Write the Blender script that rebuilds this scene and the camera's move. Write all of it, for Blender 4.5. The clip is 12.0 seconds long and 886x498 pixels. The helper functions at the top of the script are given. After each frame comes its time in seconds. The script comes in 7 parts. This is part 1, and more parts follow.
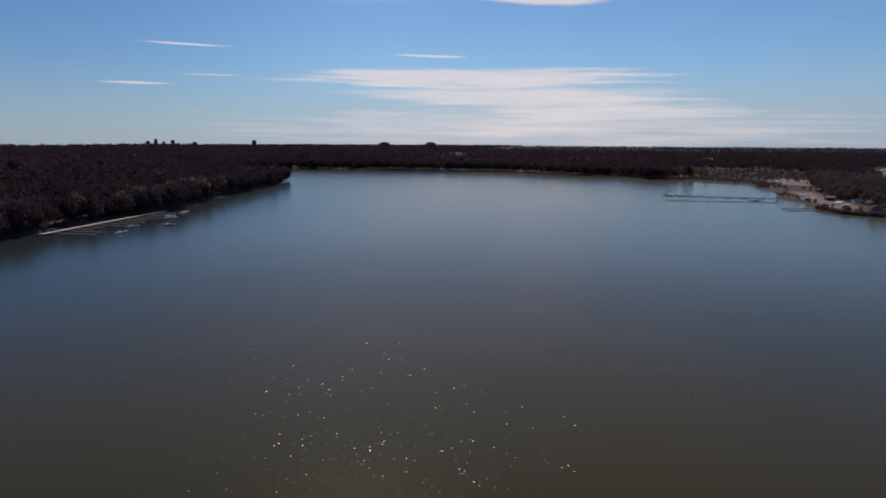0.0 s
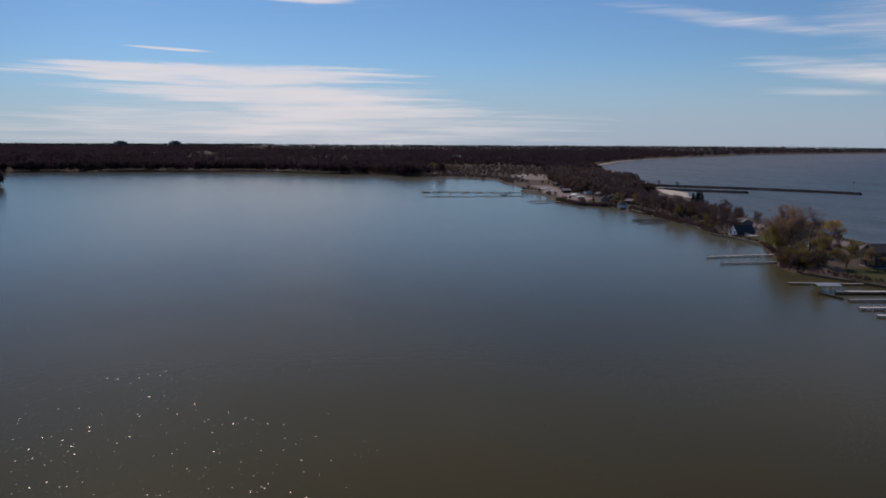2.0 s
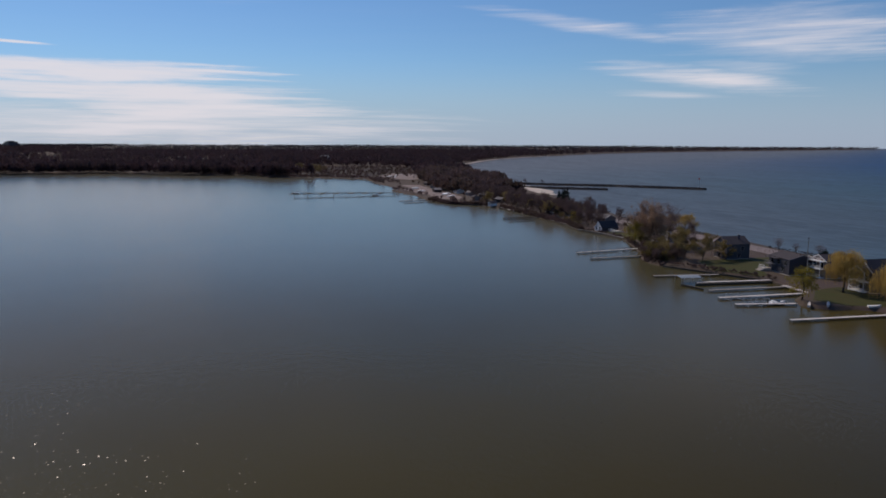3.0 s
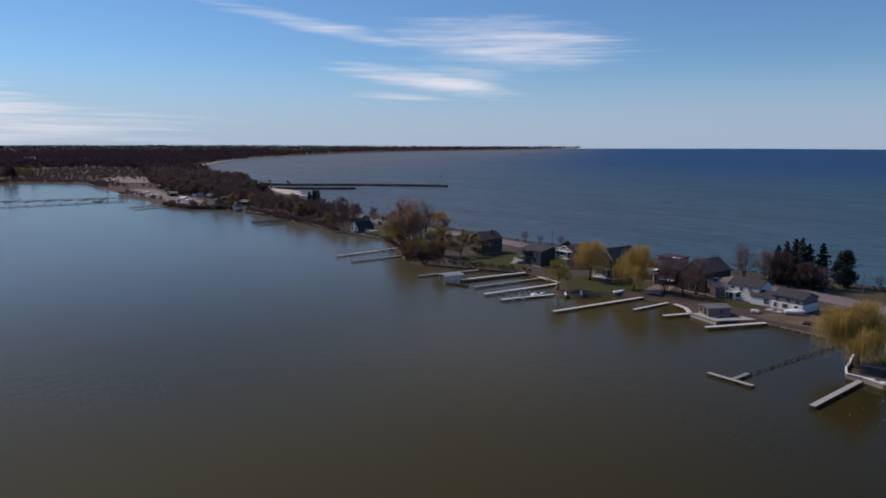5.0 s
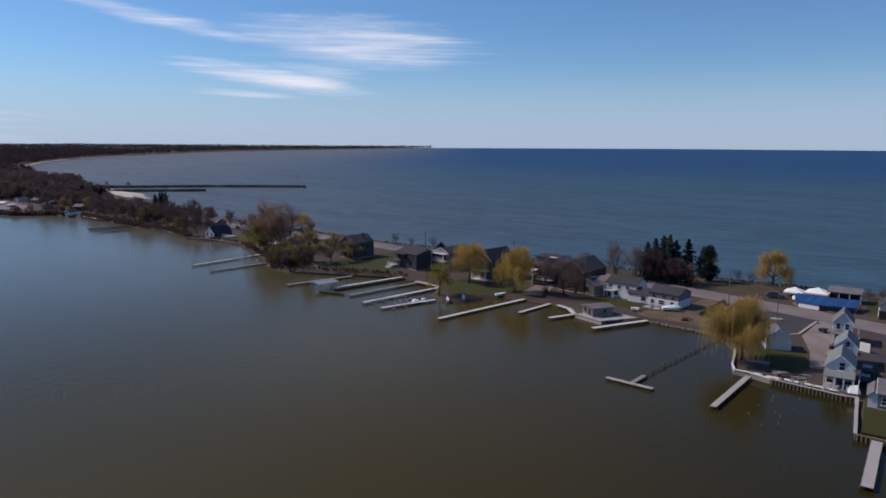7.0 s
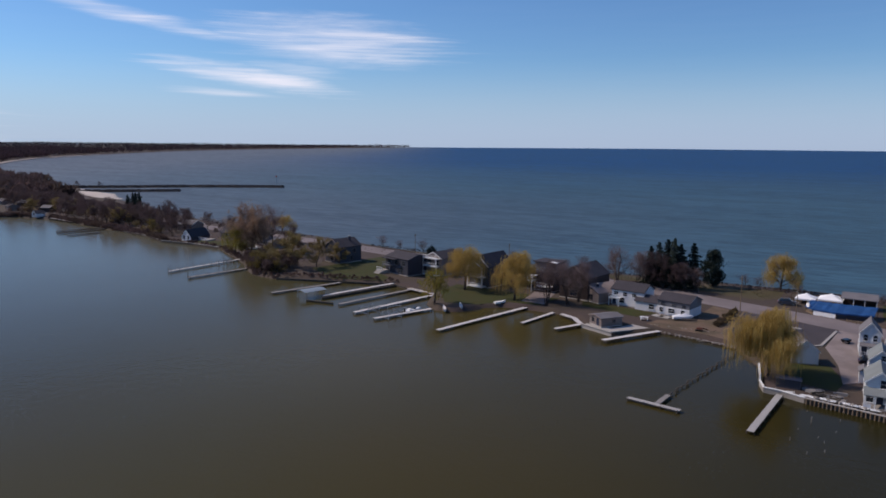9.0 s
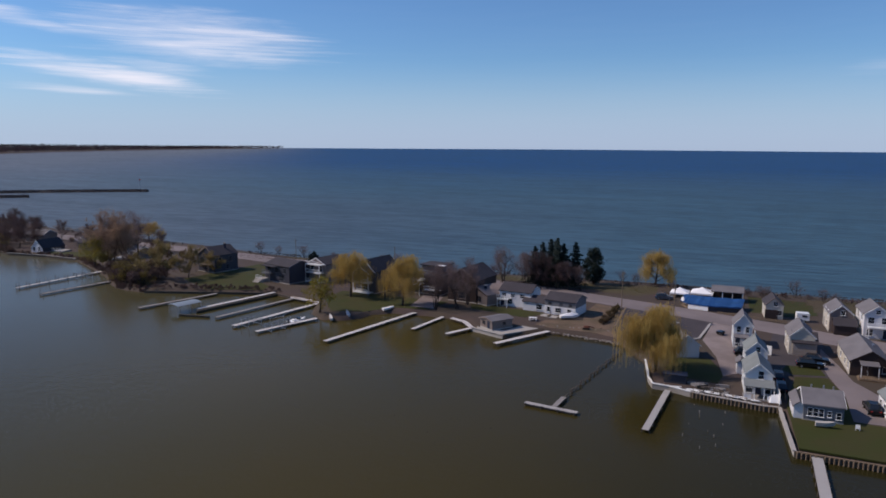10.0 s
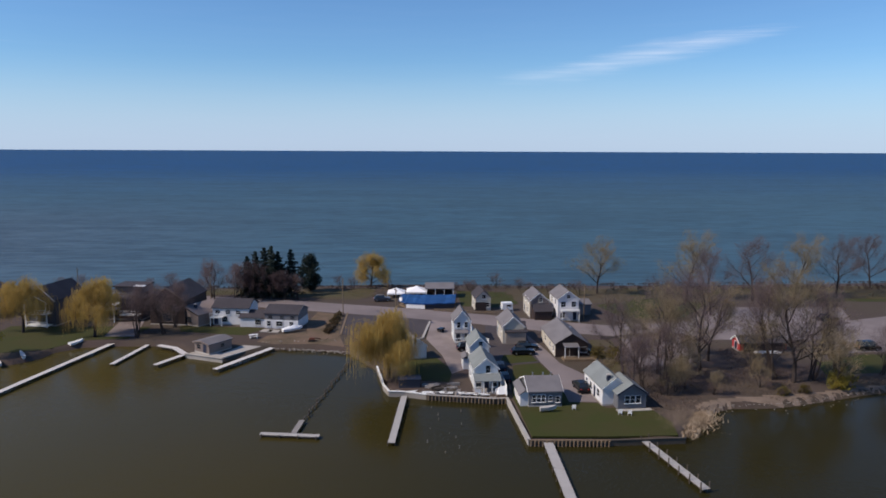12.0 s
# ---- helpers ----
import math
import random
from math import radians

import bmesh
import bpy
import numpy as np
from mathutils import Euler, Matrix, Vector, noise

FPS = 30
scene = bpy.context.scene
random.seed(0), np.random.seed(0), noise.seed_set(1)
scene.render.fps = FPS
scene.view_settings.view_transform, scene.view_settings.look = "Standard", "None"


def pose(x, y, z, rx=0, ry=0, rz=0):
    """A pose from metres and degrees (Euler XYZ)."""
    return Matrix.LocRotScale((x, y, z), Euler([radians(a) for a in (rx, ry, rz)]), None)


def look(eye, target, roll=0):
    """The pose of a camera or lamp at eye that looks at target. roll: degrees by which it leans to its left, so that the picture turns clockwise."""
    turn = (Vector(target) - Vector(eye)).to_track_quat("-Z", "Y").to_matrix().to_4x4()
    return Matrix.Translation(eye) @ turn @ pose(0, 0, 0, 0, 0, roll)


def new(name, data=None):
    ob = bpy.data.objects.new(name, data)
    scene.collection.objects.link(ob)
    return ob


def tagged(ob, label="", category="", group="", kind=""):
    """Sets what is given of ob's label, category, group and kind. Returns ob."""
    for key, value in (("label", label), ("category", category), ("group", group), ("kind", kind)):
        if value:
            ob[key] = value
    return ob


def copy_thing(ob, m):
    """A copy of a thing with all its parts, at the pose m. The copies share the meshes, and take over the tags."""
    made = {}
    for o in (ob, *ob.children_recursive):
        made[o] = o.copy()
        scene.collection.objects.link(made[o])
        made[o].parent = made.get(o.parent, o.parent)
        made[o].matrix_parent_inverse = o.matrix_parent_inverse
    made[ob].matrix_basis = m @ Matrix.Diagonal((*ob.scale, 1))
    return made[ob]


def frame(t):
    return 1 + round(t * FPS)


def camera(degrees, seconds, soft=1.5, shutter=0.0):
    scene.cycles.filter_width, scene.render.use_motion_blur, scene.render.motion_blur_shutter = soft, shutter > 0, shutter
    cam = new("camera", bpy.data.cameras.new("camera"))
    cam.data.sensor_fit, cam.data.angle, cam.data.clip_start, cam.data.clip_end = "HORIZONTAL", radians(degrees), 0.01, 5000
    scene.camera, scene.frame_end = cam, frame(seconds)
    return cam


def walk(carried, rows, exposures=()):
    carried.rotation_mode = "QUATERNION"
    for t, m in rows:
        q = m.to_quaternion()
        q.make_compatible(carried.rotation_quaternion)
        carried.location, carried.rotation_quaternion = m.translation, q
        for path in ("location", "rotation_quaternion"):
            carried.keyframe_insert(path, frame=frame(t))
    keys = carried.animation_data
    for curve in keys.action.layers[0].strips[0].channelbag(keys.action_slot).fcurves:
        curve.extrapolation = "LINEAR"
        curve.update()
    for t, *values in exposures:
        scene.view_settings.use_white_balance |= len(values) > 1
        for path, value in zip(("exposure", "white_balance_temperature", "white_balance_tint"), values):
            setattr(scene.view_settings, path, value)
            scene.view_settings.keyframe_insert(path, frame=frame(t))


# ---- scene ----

# ---- camera and its way ----
cam = camera(64.28, 12.0, soft=1.7)
PATH = [
    (0.0, 66.80, -19.30, 42.74, 99.20, -8.56, -0.26),
    (0.5, 63.48, -21.03, 42.78, 94.42, -8.61, -0.21),
    (1.0, 60.38, -22.56, 42.80, 89.50, -8.62, -0.16),
    (1.5, 57.48, -23.49, 42.71, 84.59, -8.63, -0.13),
    (2.0, 54.83, -23.54, 42.39, 79.56, -8.60, -0.17),
    (2.5, 51.84, -23.64, 42.36, 74.25, -8.60, -0.09),
    (3.0, 48.37, -23.50, 42.40, 68.96, -8.61, -0.07),
    (5.0, 33.49, -20.29, 41.64, 48.26, -8.59, -0.04),
    (5.5, 30.44, -19.50, 41.62, 43.43, -8.58, -0.06),
    (6.0, 27.39, -18.75, 41.67, 39.75, -8.62, -0.10),
    (6.5, 24.40, -17.58, 41.56, 37.70, -8.62, -0.16),
    (8.5, 13.28, -11.50, 41.26, 35.00, -8.65, -0.35),
    (9.0, 10.84, -9.77, 41.26, 34.55, -8.66, -0.36),
    (9.5, 8.63, -7.99, 41.30, 30.78, -8.63, -0.30),
    (10.0, 6.38, -6.35, 41.44, 24.54, -8.55, -0.31),
    (10.5, 4.27, -4.55, 41.57, 17.60, -8.50, -0.27),
    (11.0, 2.68, -2.69, 41.68, 10.68, -8.47, -0.26),
    (11.5, 1.19, -1.10, 41.86, 4.20, -8.39, -0.20),
    (12.0, -0.00, 0.00, 42.00, 0.00, -8.37, -0.24),
]
walk(cam, [(t, pose(x, y, z, 90 + p, r, w)) for t, x, y, z, w, p, r in PATH],
     [(0.0, -0.78, 6800, 14), (2.5, -0.73, 6700, 13), (5.5, -0.50, 6400, 13), (9.5, -0.38, 6350, 14), (11.0, -0.30, 6350, 13), (12.0, -0.11, 6430, 10)])

# ---- sky and sun ----
SUN_AZ, SUN_EL = radians(-106), radians(43)


class Ex:
    """Arithmetic on node sockets."""
    def __init__(self, nt, s):
        self.nt, self.s = nt, s

    def op(self, kind, *others):
        n = self.nt.nodes.new("ShaderNodeMath")
        n.operation = kind
        for i, o in enumerate((self, *others)):
            if isinstance(o, Ex):
                self.nt.links.new(o.s, n.inputs[i])
            else:
                n.inputs[i].default_value = o
        return Ex(self.nt, n.outputs[0])

    def __add__(self, o): return self.op("ADD", o)
    def __sub__(self, o): return self.op("SUBTRACT", o)
    def __mul__(self, o): return self.op("MULTIPLY", o)
    def __truediv__(self, o): return self.op("DIVIDE", o)

    def clamp(self): return self.op("MAXIMUM", 0.0).op("MINIMUM", 1.0)

    def step(self, a, b):
        n = self.nt.nodes.new("ShaderNodeMapRange")
        n.interpolation_type = "SMOOTHSTEP"
        self.nt.links.new(self.s, n.inputs[0])
        n.inputs[1].default_value, n.inputs[2].default_value = a, b
        return Ex(self.nt, n.outputs[0])


def mixrgb(nt, fac, a, b, blend="MIX"):
    n = nt.nodes.new("ShaderNodeMix")
    n.data_type, n.blend_type = "RGBA", blend
    for i, v in ((0, fac), (6, a), (7, b)):
        if isinstance(v, Ex):
            nt.links.new(v.s, n.inputs[i])
        elif hasattr(v, "node"):
            nt.links.new(v, n.inputs[i])
        else:
            n.inputs[i].default_value = (*v, 1) if isinstance(v, tuple) else v
    return n.outputs[2]


def combine(nt, x, y, z=0.0):
    n = nt.nodes.new("ShaderNodeCombineXYZ")
    for i, v in enumerate((x, y, z)):
        if isinstance(v, Ex):
            nt.links.new(v.s, n.inputs[i])
        else:
            n.inputs[i].default_value = v
    return n.outputs[0]


def noise_tex(nt, vec, scale, detail=3.0, rough=0.55, dist=0.0):
    n = nt.nodes.new("ShaderNodeTexNoise")
    if vec is not None:
        nt.links.new(vec, n.inputs["Vector"])
    n.inputs["Scale"].default_value, n.inputs["Detail"].default_value = scale, detail
    n.inputs["Roughness"].default_value, n.inputs["Distortion"].default_value = rough, dist
    return Ex(nt, n.outputs["Fac"])


def make_world():
    w = bpy.data.worlds.new("sky")
    scene.world = w
    w.use_nodes = True
    nt = w.node_tree
    nt.nodes.clear()
    sky = nt.nodes.new("ShaderNodeTexSky")
    sky.sky_type, sky.sun_disc = "NISHITA", False
    sky.sun_elevation, sky.sun_rotation = SUN_EL, SUN_AZ
    sky.altitude, sky.air_density, sky.dust_density, sky.ozone_density = 60, 1.0, 0.12, 2.5
    tc = nt.nodes.new("ShaderNodeTexCoord")
    sep = nt.nodes.new("ShaderNodeSeparateXYZ")
    nt.links.new(tc.outputs["Generated"], sep.inputs[0])
    X, Y, Z = (Ex(nt, sep.outputs[i]) for i in range(3))
    az = X.op("ARCTAN2", Y) * (180 / math.pi)
    el = Z.op("ARCSINE") * (180 / math.pi)
    wisps = noise_tex(nt, combine(nt, az * 0.055, (el - az * 0.02) * 0.9), 1.7, 7, 0.6, 0.5)
    fine = noise_tex(nt, combine(nt, az * 0.09, (el + az * 0.02) * 2.6), 1.4, 5, 0.6, 0.3)
    # cirrus banks: azimuth, elevation, half width, half height, slope, density
    banks = ((-97, 5.0, 17, 0.95, 0.0, 1.0), (-93, 3.6, 16, 1.1, -0.01, 0.9), (-87, 2.4, 13, 1.2, 0.0, 0.75),
             (-92, 1.2, 28, 2.1, 0.0, 0.55), (-100.5, 6.75, 3.4, 0.13, -0.03, 0.85), (-119, 7.15, 3.6, 0.10, -0.02, 0.8),
             (-121.8, 4.25, 3.6, 0.12, 0.0, 0.65), (-117, 5.0, 2.8, 0.07, 0.0, 0.5), (-91.5, 10.9, 6.4, 0.6, -0.02, 0.9),
             (-57, 8.7, 10, 0.75, -0.17, 0.42), (-43.5, 7.6, 11, 2.3, -0.05, 0.50), (-49.5, 4.8, 8.5, 1.1, -0.14, 0.56),
             (-46.0, 5.4, 4.5, 0.65, -0.08, 0.4), (-52, 3.6, 5, 0.35, -0.05, 0.4),
             # unseen banks above the view, added to grey the sky mirrored in the bay
             (-98, 15.5, 34, 5.5, 0.0, 0.36), (-88, 27, 50, 9, 0.0, 0.35), (-48, 17, 22, 4.5, 0.0, 0.35),
             (16, 6.9, 10, 1.0, 0.17, 0.30), (9.5, 5.5, 5.5, 0.9, 0.08, 0.2))
    bend = noise_tex(nt, combine(nt, az * 0.05, el * 0.35), 2.2, 5, 0.6, 0.3) - 0.5
    fray = noise_tex(nt, combine(nt, az * 0.035, el * 1.3 + az * 0.02), 2.0, 6, 0.65, 0.2) - 0.5
    total = None
    for a, e, hw, hh, slope, dens in banks:
        du = (az - a + fray * (hw * 1.5)) / hw
        dv = (el - e - (az - a) * slope + bend * (hh * 1.3)) / hh
        m = (du * du + dv * dv).op("MULTIPLY", -1.0) + 1.0
        m = m.op("MAXIMUM", 0.0) * dens
        total = m if total is None else total.op("MAXIMUM", m)
    body = total.step(-0.15, 0.95)
    cloud = (body * (wisps * 1.7 + fine * 0.7 - 0.34)).step(0.0, 0.95) * 0.88
    haze = (el * -1.0 + 7.0).step(0.0, 7.0) * 0.72
    tint = mixrgb(nt, 1.0, sky.outputs[0], (0.70, 0.99, 1.31), "MULTIPLY")
    deep = (X * -0.5 - Y * 0.866).step(0.66, 0.97)
    tint = mixrgb(nt, deep * 0.50, tint, mixrgb(nt, 1.0, tint, (0.30, 0.42, 0.56), "MULTIPLY"))
    col = mixrgb(nt, haze * (deep * -0.45 + 1.0), tint, (5.35, 6.6, 9.2))
    col = mixrgb(nt, cloud, col, (12.0, 11.7, 12.4))
    bg = nt.nodes.new("ShaderNodeBackground")
    bg.inputs["Strength"].default_value = 0.10
    nt.links.new(col, bg.inputs["Color"])
    out = nt.nodes.new("ShaderNodeOutputWorld")
    nt.links.new(bg.outputs[0], out.inputs["Surface"])


make_world()
sun_data = bpy.data.lights.new("sun", "SUN")
sun_data.energy, sun_data.angle, sun_data.color = 4.6, radians(0.53), (1.0, 0.855, 0.72)
sun = new("sun", sun_data)
sun_dir = Vector((math.sin(SUN_AZ) * math.cos(SUN_EL), math.cos(SUN_AZ) * math.cos(SUN_EL), math.sin(SUN_EL)))
sun.matrix_world = look(sun_dir * 300, (0, 0, 0))

# ---- materials ----


def shader(name):
    m = bpy.data.materials.new(name)
    m.use_nodes = True
    nt = m.node_tree
    b = nt.nodes["Principled BSDF"]
    g = nt.nodes.new("ShaderNodeNewGeometry")
    return m, nt, b, g.outputs["Position"]


def bump(nt, b, height, strength, dist):
    n = nt.nodes.new("ShaderNodeBump")
    n.inputs["Strength"].default_value, n.inputs["Distance"].default_value = strength, dist
    nt.links.new(height.s, n.inputs["Height"])
    nt.links.new(n.outputs[0], b.inputs["Normal"])


def mat(name, base, rough=0.75, metal=0.0, var=0.25, big=0.25, small=6.0, other=None, relief=0.0, per_object=0.0):
    """A surface with stains at one scale and grain at a finer one; other: a second colour for the stains."""
    m, nt, b, pos = shader(name)
    dark = tuple(c * (1 - var) for c in base)
    lite = tuple(min(1, c * (1 + var)) for c in base)
    a = noise_tex(nt, pos, big, 4).step(0.35, 0.68)
    g = noise_tex(nt, pos, small, 3)
    col = mixrgb(nt, a, other or dark, base)
    col = mixrgb(nt, g * 0.55, col, lite)
    if per_object:
        oi = nt.nodes.new("ShaderNodeObjectInfo")
        r = Ex(nt, oi.outputs["Random"]) * per_object
        col = mixrgb(nt, r, col, tuple(c * 0.5 for c in base))
    nt.links.new(col, b.inputs["Base Color"])
    b.inputs["Roughness"].default_value, b.inputs["Metallic"].default_value = rough, metal
    b.inputs["Specular IOR Level"].default_value = 0.3
    if relief:
        bump(nt, b, g, 0.6, relief)
    return m


def striped(name, base, period, axis, depth, rough=0.6, var=0.12, weather=None):
    """Boards or courses of a period along an axis (0 x, 1 y, 2 z) of the object."""
    m, nt, b, pos = shader(name)
    tc = nt.nodes.new("ShaderNodeTexCoord")
    sep = nt.nodes.new("ShaderNodeSeparateXYZ")
    nt.links.new(tc.outputs["Object"], sep.inputs[0])
    s = Ex(nt, sep.outputs[axis]) / period
    saw = s.op("FRACT")
    cell = s.op("FLOOR")
    shade = noise_tex(nt, combine(nt, cell * 3.7, 0.0), 5.0, 1)
    stain = noise_tex(nt, pos, 0.6, 4).step(0.3, 0.75)
    grain = noise_tex(nt, pos, 9.0, 3)
    col = mixrgb(nt, (shade * 0.8).clamp(), base, tuple(c * (1 - 2 * var) for c in base))
    col = mixrgb(nt, stain * 0.35, col, weather or tuple(c * (1 - var) for c in base))
    gap = saw.step(0.10, 0.0)
    col = mixrgb(nt, gap * 0.5, col, tuple(c * 0.35 for c in base))
    nt.links.new(col, b.inputs["Base Color"])
    b.inputs["Roughness"].default_value = rough
    b.inputs["Specular IOR Level"].default_value = 0.3
    bump(nt, b, saw * 0.7 + grain * 0.3, 0.7, depth)
    return m


def water(name, lake):
    m, nt, b, pos = shader(name)
    sep = nt.nodes.new("ShaderNodeSeparateXYZ")
    nt.links.new(pos, sep.inputs[0])
    X, Y = Ex(nt, sep.outputs[0]), Ex(nt, sep.outputs[1])
    if lake:
        # wind waves run along the shore; silt near it, sky sheen westward, deep blue far out
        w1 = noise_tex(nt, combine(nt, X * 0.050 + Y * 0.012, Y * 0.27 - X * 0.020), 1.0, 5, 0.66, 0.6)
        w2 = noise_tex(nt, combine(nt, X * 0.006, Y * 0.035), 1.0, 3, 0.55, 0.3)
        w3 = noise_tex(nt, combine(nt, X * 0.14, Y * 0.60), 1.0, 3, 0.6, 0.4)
        patch = noise_tex(nt, combine(nt, X * 0.0012, Y * 0.004), 1.0, 4, 0.6)
        out = (Y * 0.9 - X * 0.05 + (patch - 0.5) * 420).step(330, 1250)
        # pale west: shallow sediment and sunward sky reflection put into one colour
        silt_sheen = (X * -1.0 - Y * 0.65 + (patch - 0.5) * 300).step(-60, 750)
        col = mixrgb(nt, out, (0.050, 0.113, 0.154), (0.004, 0.063, 0.190))
        near = (Y - X * 0.08 + (patch - 0.5) * 160).step(620, 240) * (X * -1.0).step(0, 260)
        col = mixrgb(nt, near * 0.8, col, (0.086, 0.114, 0.142))
        col = mixrgb(nt, silt_sheen * 0.95, col, (0.165, 0.178, 0.190))
        # dark ripple shading painted into the base colour along the wave noise
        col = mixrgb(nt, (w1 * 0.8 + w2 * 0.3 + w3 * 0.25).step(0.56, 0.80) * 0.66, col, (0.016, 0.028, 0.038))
        b.inputs["Roughness"].default_value = 0.6
        b.inputs["Specular IOR Level"].default_value = 0.0
        gl = nt.nodes.new("ShaderNodeBsdfGlossy")
        gl.inputs["Roughness"].default_value = 0.28
        mx = nt.nodes.new("ShaderNodeMixShader")
        mx.inputs[0].default_value = 0.17
        nt.links.new(b.outputs[0], mx.inputs[1])
        nt.links.new(gl.outputs[0], mx.inputs[2])
        nt.links.new(mx.outputs[0], nt.nodes["Material Output"].inputs["Surface"])
        bump(nt, b, w1 * 1.4 + w3 * 0.35, 0.8, 1.0)
        nt.links.new(b.inputs["Normal"].links[0].from_socket, gl.inputs["Normal"])
    else:
        # still, silty bay: brown-green, paler far out, darker along the eastern docks, bluer south
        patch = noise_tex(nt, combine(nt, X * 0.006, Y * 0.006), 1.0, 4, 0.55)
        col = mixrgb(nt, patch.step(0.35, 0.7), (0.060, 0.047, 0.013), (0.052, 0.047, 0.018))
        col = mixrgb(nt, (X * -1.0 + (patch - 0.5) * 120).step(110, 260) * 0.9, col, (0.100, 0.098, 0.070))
        # clear: darkening towards the east, put into the body colour by position
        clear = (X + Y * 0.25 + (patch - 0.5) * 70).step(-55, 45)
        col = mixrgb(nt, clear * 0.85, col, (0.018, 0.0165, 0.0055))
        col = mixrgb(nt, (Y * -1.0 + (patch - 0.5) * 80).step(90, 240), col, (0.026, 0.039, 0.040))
        r1 = noise_tex(nt, combine(nt, X * 0.5, Y * 0.5), 1.0, 4, 0.6, 0.4)
        r2 = noise_tex(nt, combine(nt, X * 0.03, Y * 0.03), 1.0, 3).step(0.3, 0.7)
        b.inputs["Roughness"].default_value = 0.17
        b.inputs["Specular IOR Level"].default_value = 0.13
        b.inputs["Specular Tint"].default_value = (1.0, 0.93, 0.74, 1)
        bump(nt, b, r1 * (r2 * 0.030 + 0.015), 1.0, 1.0)
        # small wavelets, each tilted its own way, that catch the sun here and there
        gust = noise_tex(nt, combine(nt, X * 0.05, Y * 0.05), 1.0, 3, 0.6).step(0.33, 0.60)
        cells = nt.nodes.new("ShaderNodeTexVoronoi")
        cells.inputs["Scale"].default_value = 1.0
        nt.links.new(combine(nt, X * 2.5, Y * 2.5), cells.inputs["Vector"])
        tone = nt.nodes.new("ShaderNodeSeparateColor")
        nt.links.new(cells.outputs["Color"], tone.inputs[0])
        r, g, v = (Ex(nt, tone.outputs[i]) for i in range(3))
        steep = (v * 0.65 + 0.35) * 0.43
        facet = nt.nodes.new("ShaderNodeVectorMath")
        facet.operation = "NORMALIZE"
        nt.links.new(combine(nt, (r - 0.5) * steep, (g - 0.5) * steep, 1.0), facet.inputs[0])
        nt.links.new(facet.outputs[0], b.inputs["Coat Normal"])
        b.inputs["Coat Roughness"].default_value = 0.20
        b.inputs["Coat IOR"].default_value = 1.333
        crest = Ex(nt, cells.outputs["Distance"]).step(0.38, 0.24)
        nt.links.new((crest * gust * 0.18).s, b.inputs["Coat Weight"])
    b.inputs["IOR"].default_value = 1.333
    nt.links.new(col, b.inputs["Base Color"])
    return m


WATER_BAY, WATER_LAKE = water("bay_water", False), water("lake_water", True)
GROUND = mat("dry_ground", (0.060, 0.043, 0.039), 0.95, var=0.35, big=0.06, small=1.8, other=(0.062, 0.050, 0.032), relief=0.08)
LAWN = mat("lawn", (0.032, 0.039, 0.005), 0.95, var=0.35, big=0.2, small=3.0, other=(0.042, 0.037, 0.010), relief=0.06)
ASPHALT = mat("old_asphalt", (0.200, 0.170, 0.168), 0.9, var=0.18, big=0.12, small=3.5, other=(0.145, 0.122, 0.120))
DARK_ASPHALT = mat("dark_asphalt", (0.060, 0.051, 0.054), 0.88, var=0.18, big=0.2, small=4.0)
GRAVEL = mat("gravel", (0.235, 0.195, 0.186), 0.95, var=0.22, big=0.2, small=5.0, other=(0.15, 0.122, 0.110), relief=0.03)
DIRT = mat("bare_dirt", (0.140, 0.096, 0.066), 0.95, var=0.28, big=0.25, small=2.5, other=(0.070, 0.057, 0.032), relief=0.04)
SAND = mat("sand", (0.52, 0.46, 0.40), 0.95, var=0.15, big=0.05, small=1.5)
CONCRETE = mat("concrete", (0.38, 0.355, 0.33), 0.85, var=0.15, big=0.4, small=5.0, other=(0.32, 0.30, 0.27))
WHITE = mat("white_paint", (0.78, 0.78, 0.77), 0.55, var=0.06, big=0.5, small=6.0, other=(0.66, 0.66, 0.64))
DOCK_GREY = striped("weathered_decking", (0.30, 0.28, 0.265), 0.20, 1, 0.02, 0.85, 0.15, (0.24, 0.22, 0.20))
DOCK_WHITE = striped("pale_decking", (0.62, 0.59, 0.57), 0.20, 1, 0.02, 0.8, 0.08, (0.52, 0.49, 0.46))
DOCK_DARK = striped("dark_wet_decking", (0.042, 0.037, 0.035), 0.20, 1, 0.02, 0.8, 0.2, (0.06, 0.05, 0.045))
DOCK_PALE = striped("silvered_decking", (0.44, 0.42, 0.40), 0.20, 1, 0.02, 0.85, 0.12, (0.34, 0.32, 0.30))
POST = mat("wet_shaded_timber", (0.085, 0.070, 0.055), 0.8, var=0.3, big=1.0, small=9.0)
TIMBER = mat("timber", (0.20, 0.145, 0.095), 0.8, var=0.3, big=0.8, small=8.0)
STONE = mat("rip_rap", (0.050, 0.046, 0.047), 0.9, var=0.35, big=0.3, small=2.5, relief=0.1)
PALE_STONE = mat("pale_stone", (0.28, 0.255, 0.23), 0.9, var=0.25, big=0.4, small=3.5)
GLASS = mat("window_glass", (0.020, 0.026, 0.036), 0.06, var=0.2, big=0.3, small=1.0)
GLASS.node_tree.nodes["Principled BSDF"].inputs["Specular IOR Level"].default_value = 0.6
BARK = mat("bark", (0.048, 0.037, 0.034), 0.95, var=0.3, big=0.8, small=6.0)
TWIG = mat("bare_twigs", (0.225, 0.165, 0.158), 0.95, var=0.3, big=0.15, small=2.0, per_object=0.35)
TWIG_DARK = mat("dark_bare_twigs", (0.120, 0.085, 0.088), 0.95, var=0.3, big=0.15, small=2.0, other=(0.085, 0.066, 0.060), per_object=0.4)
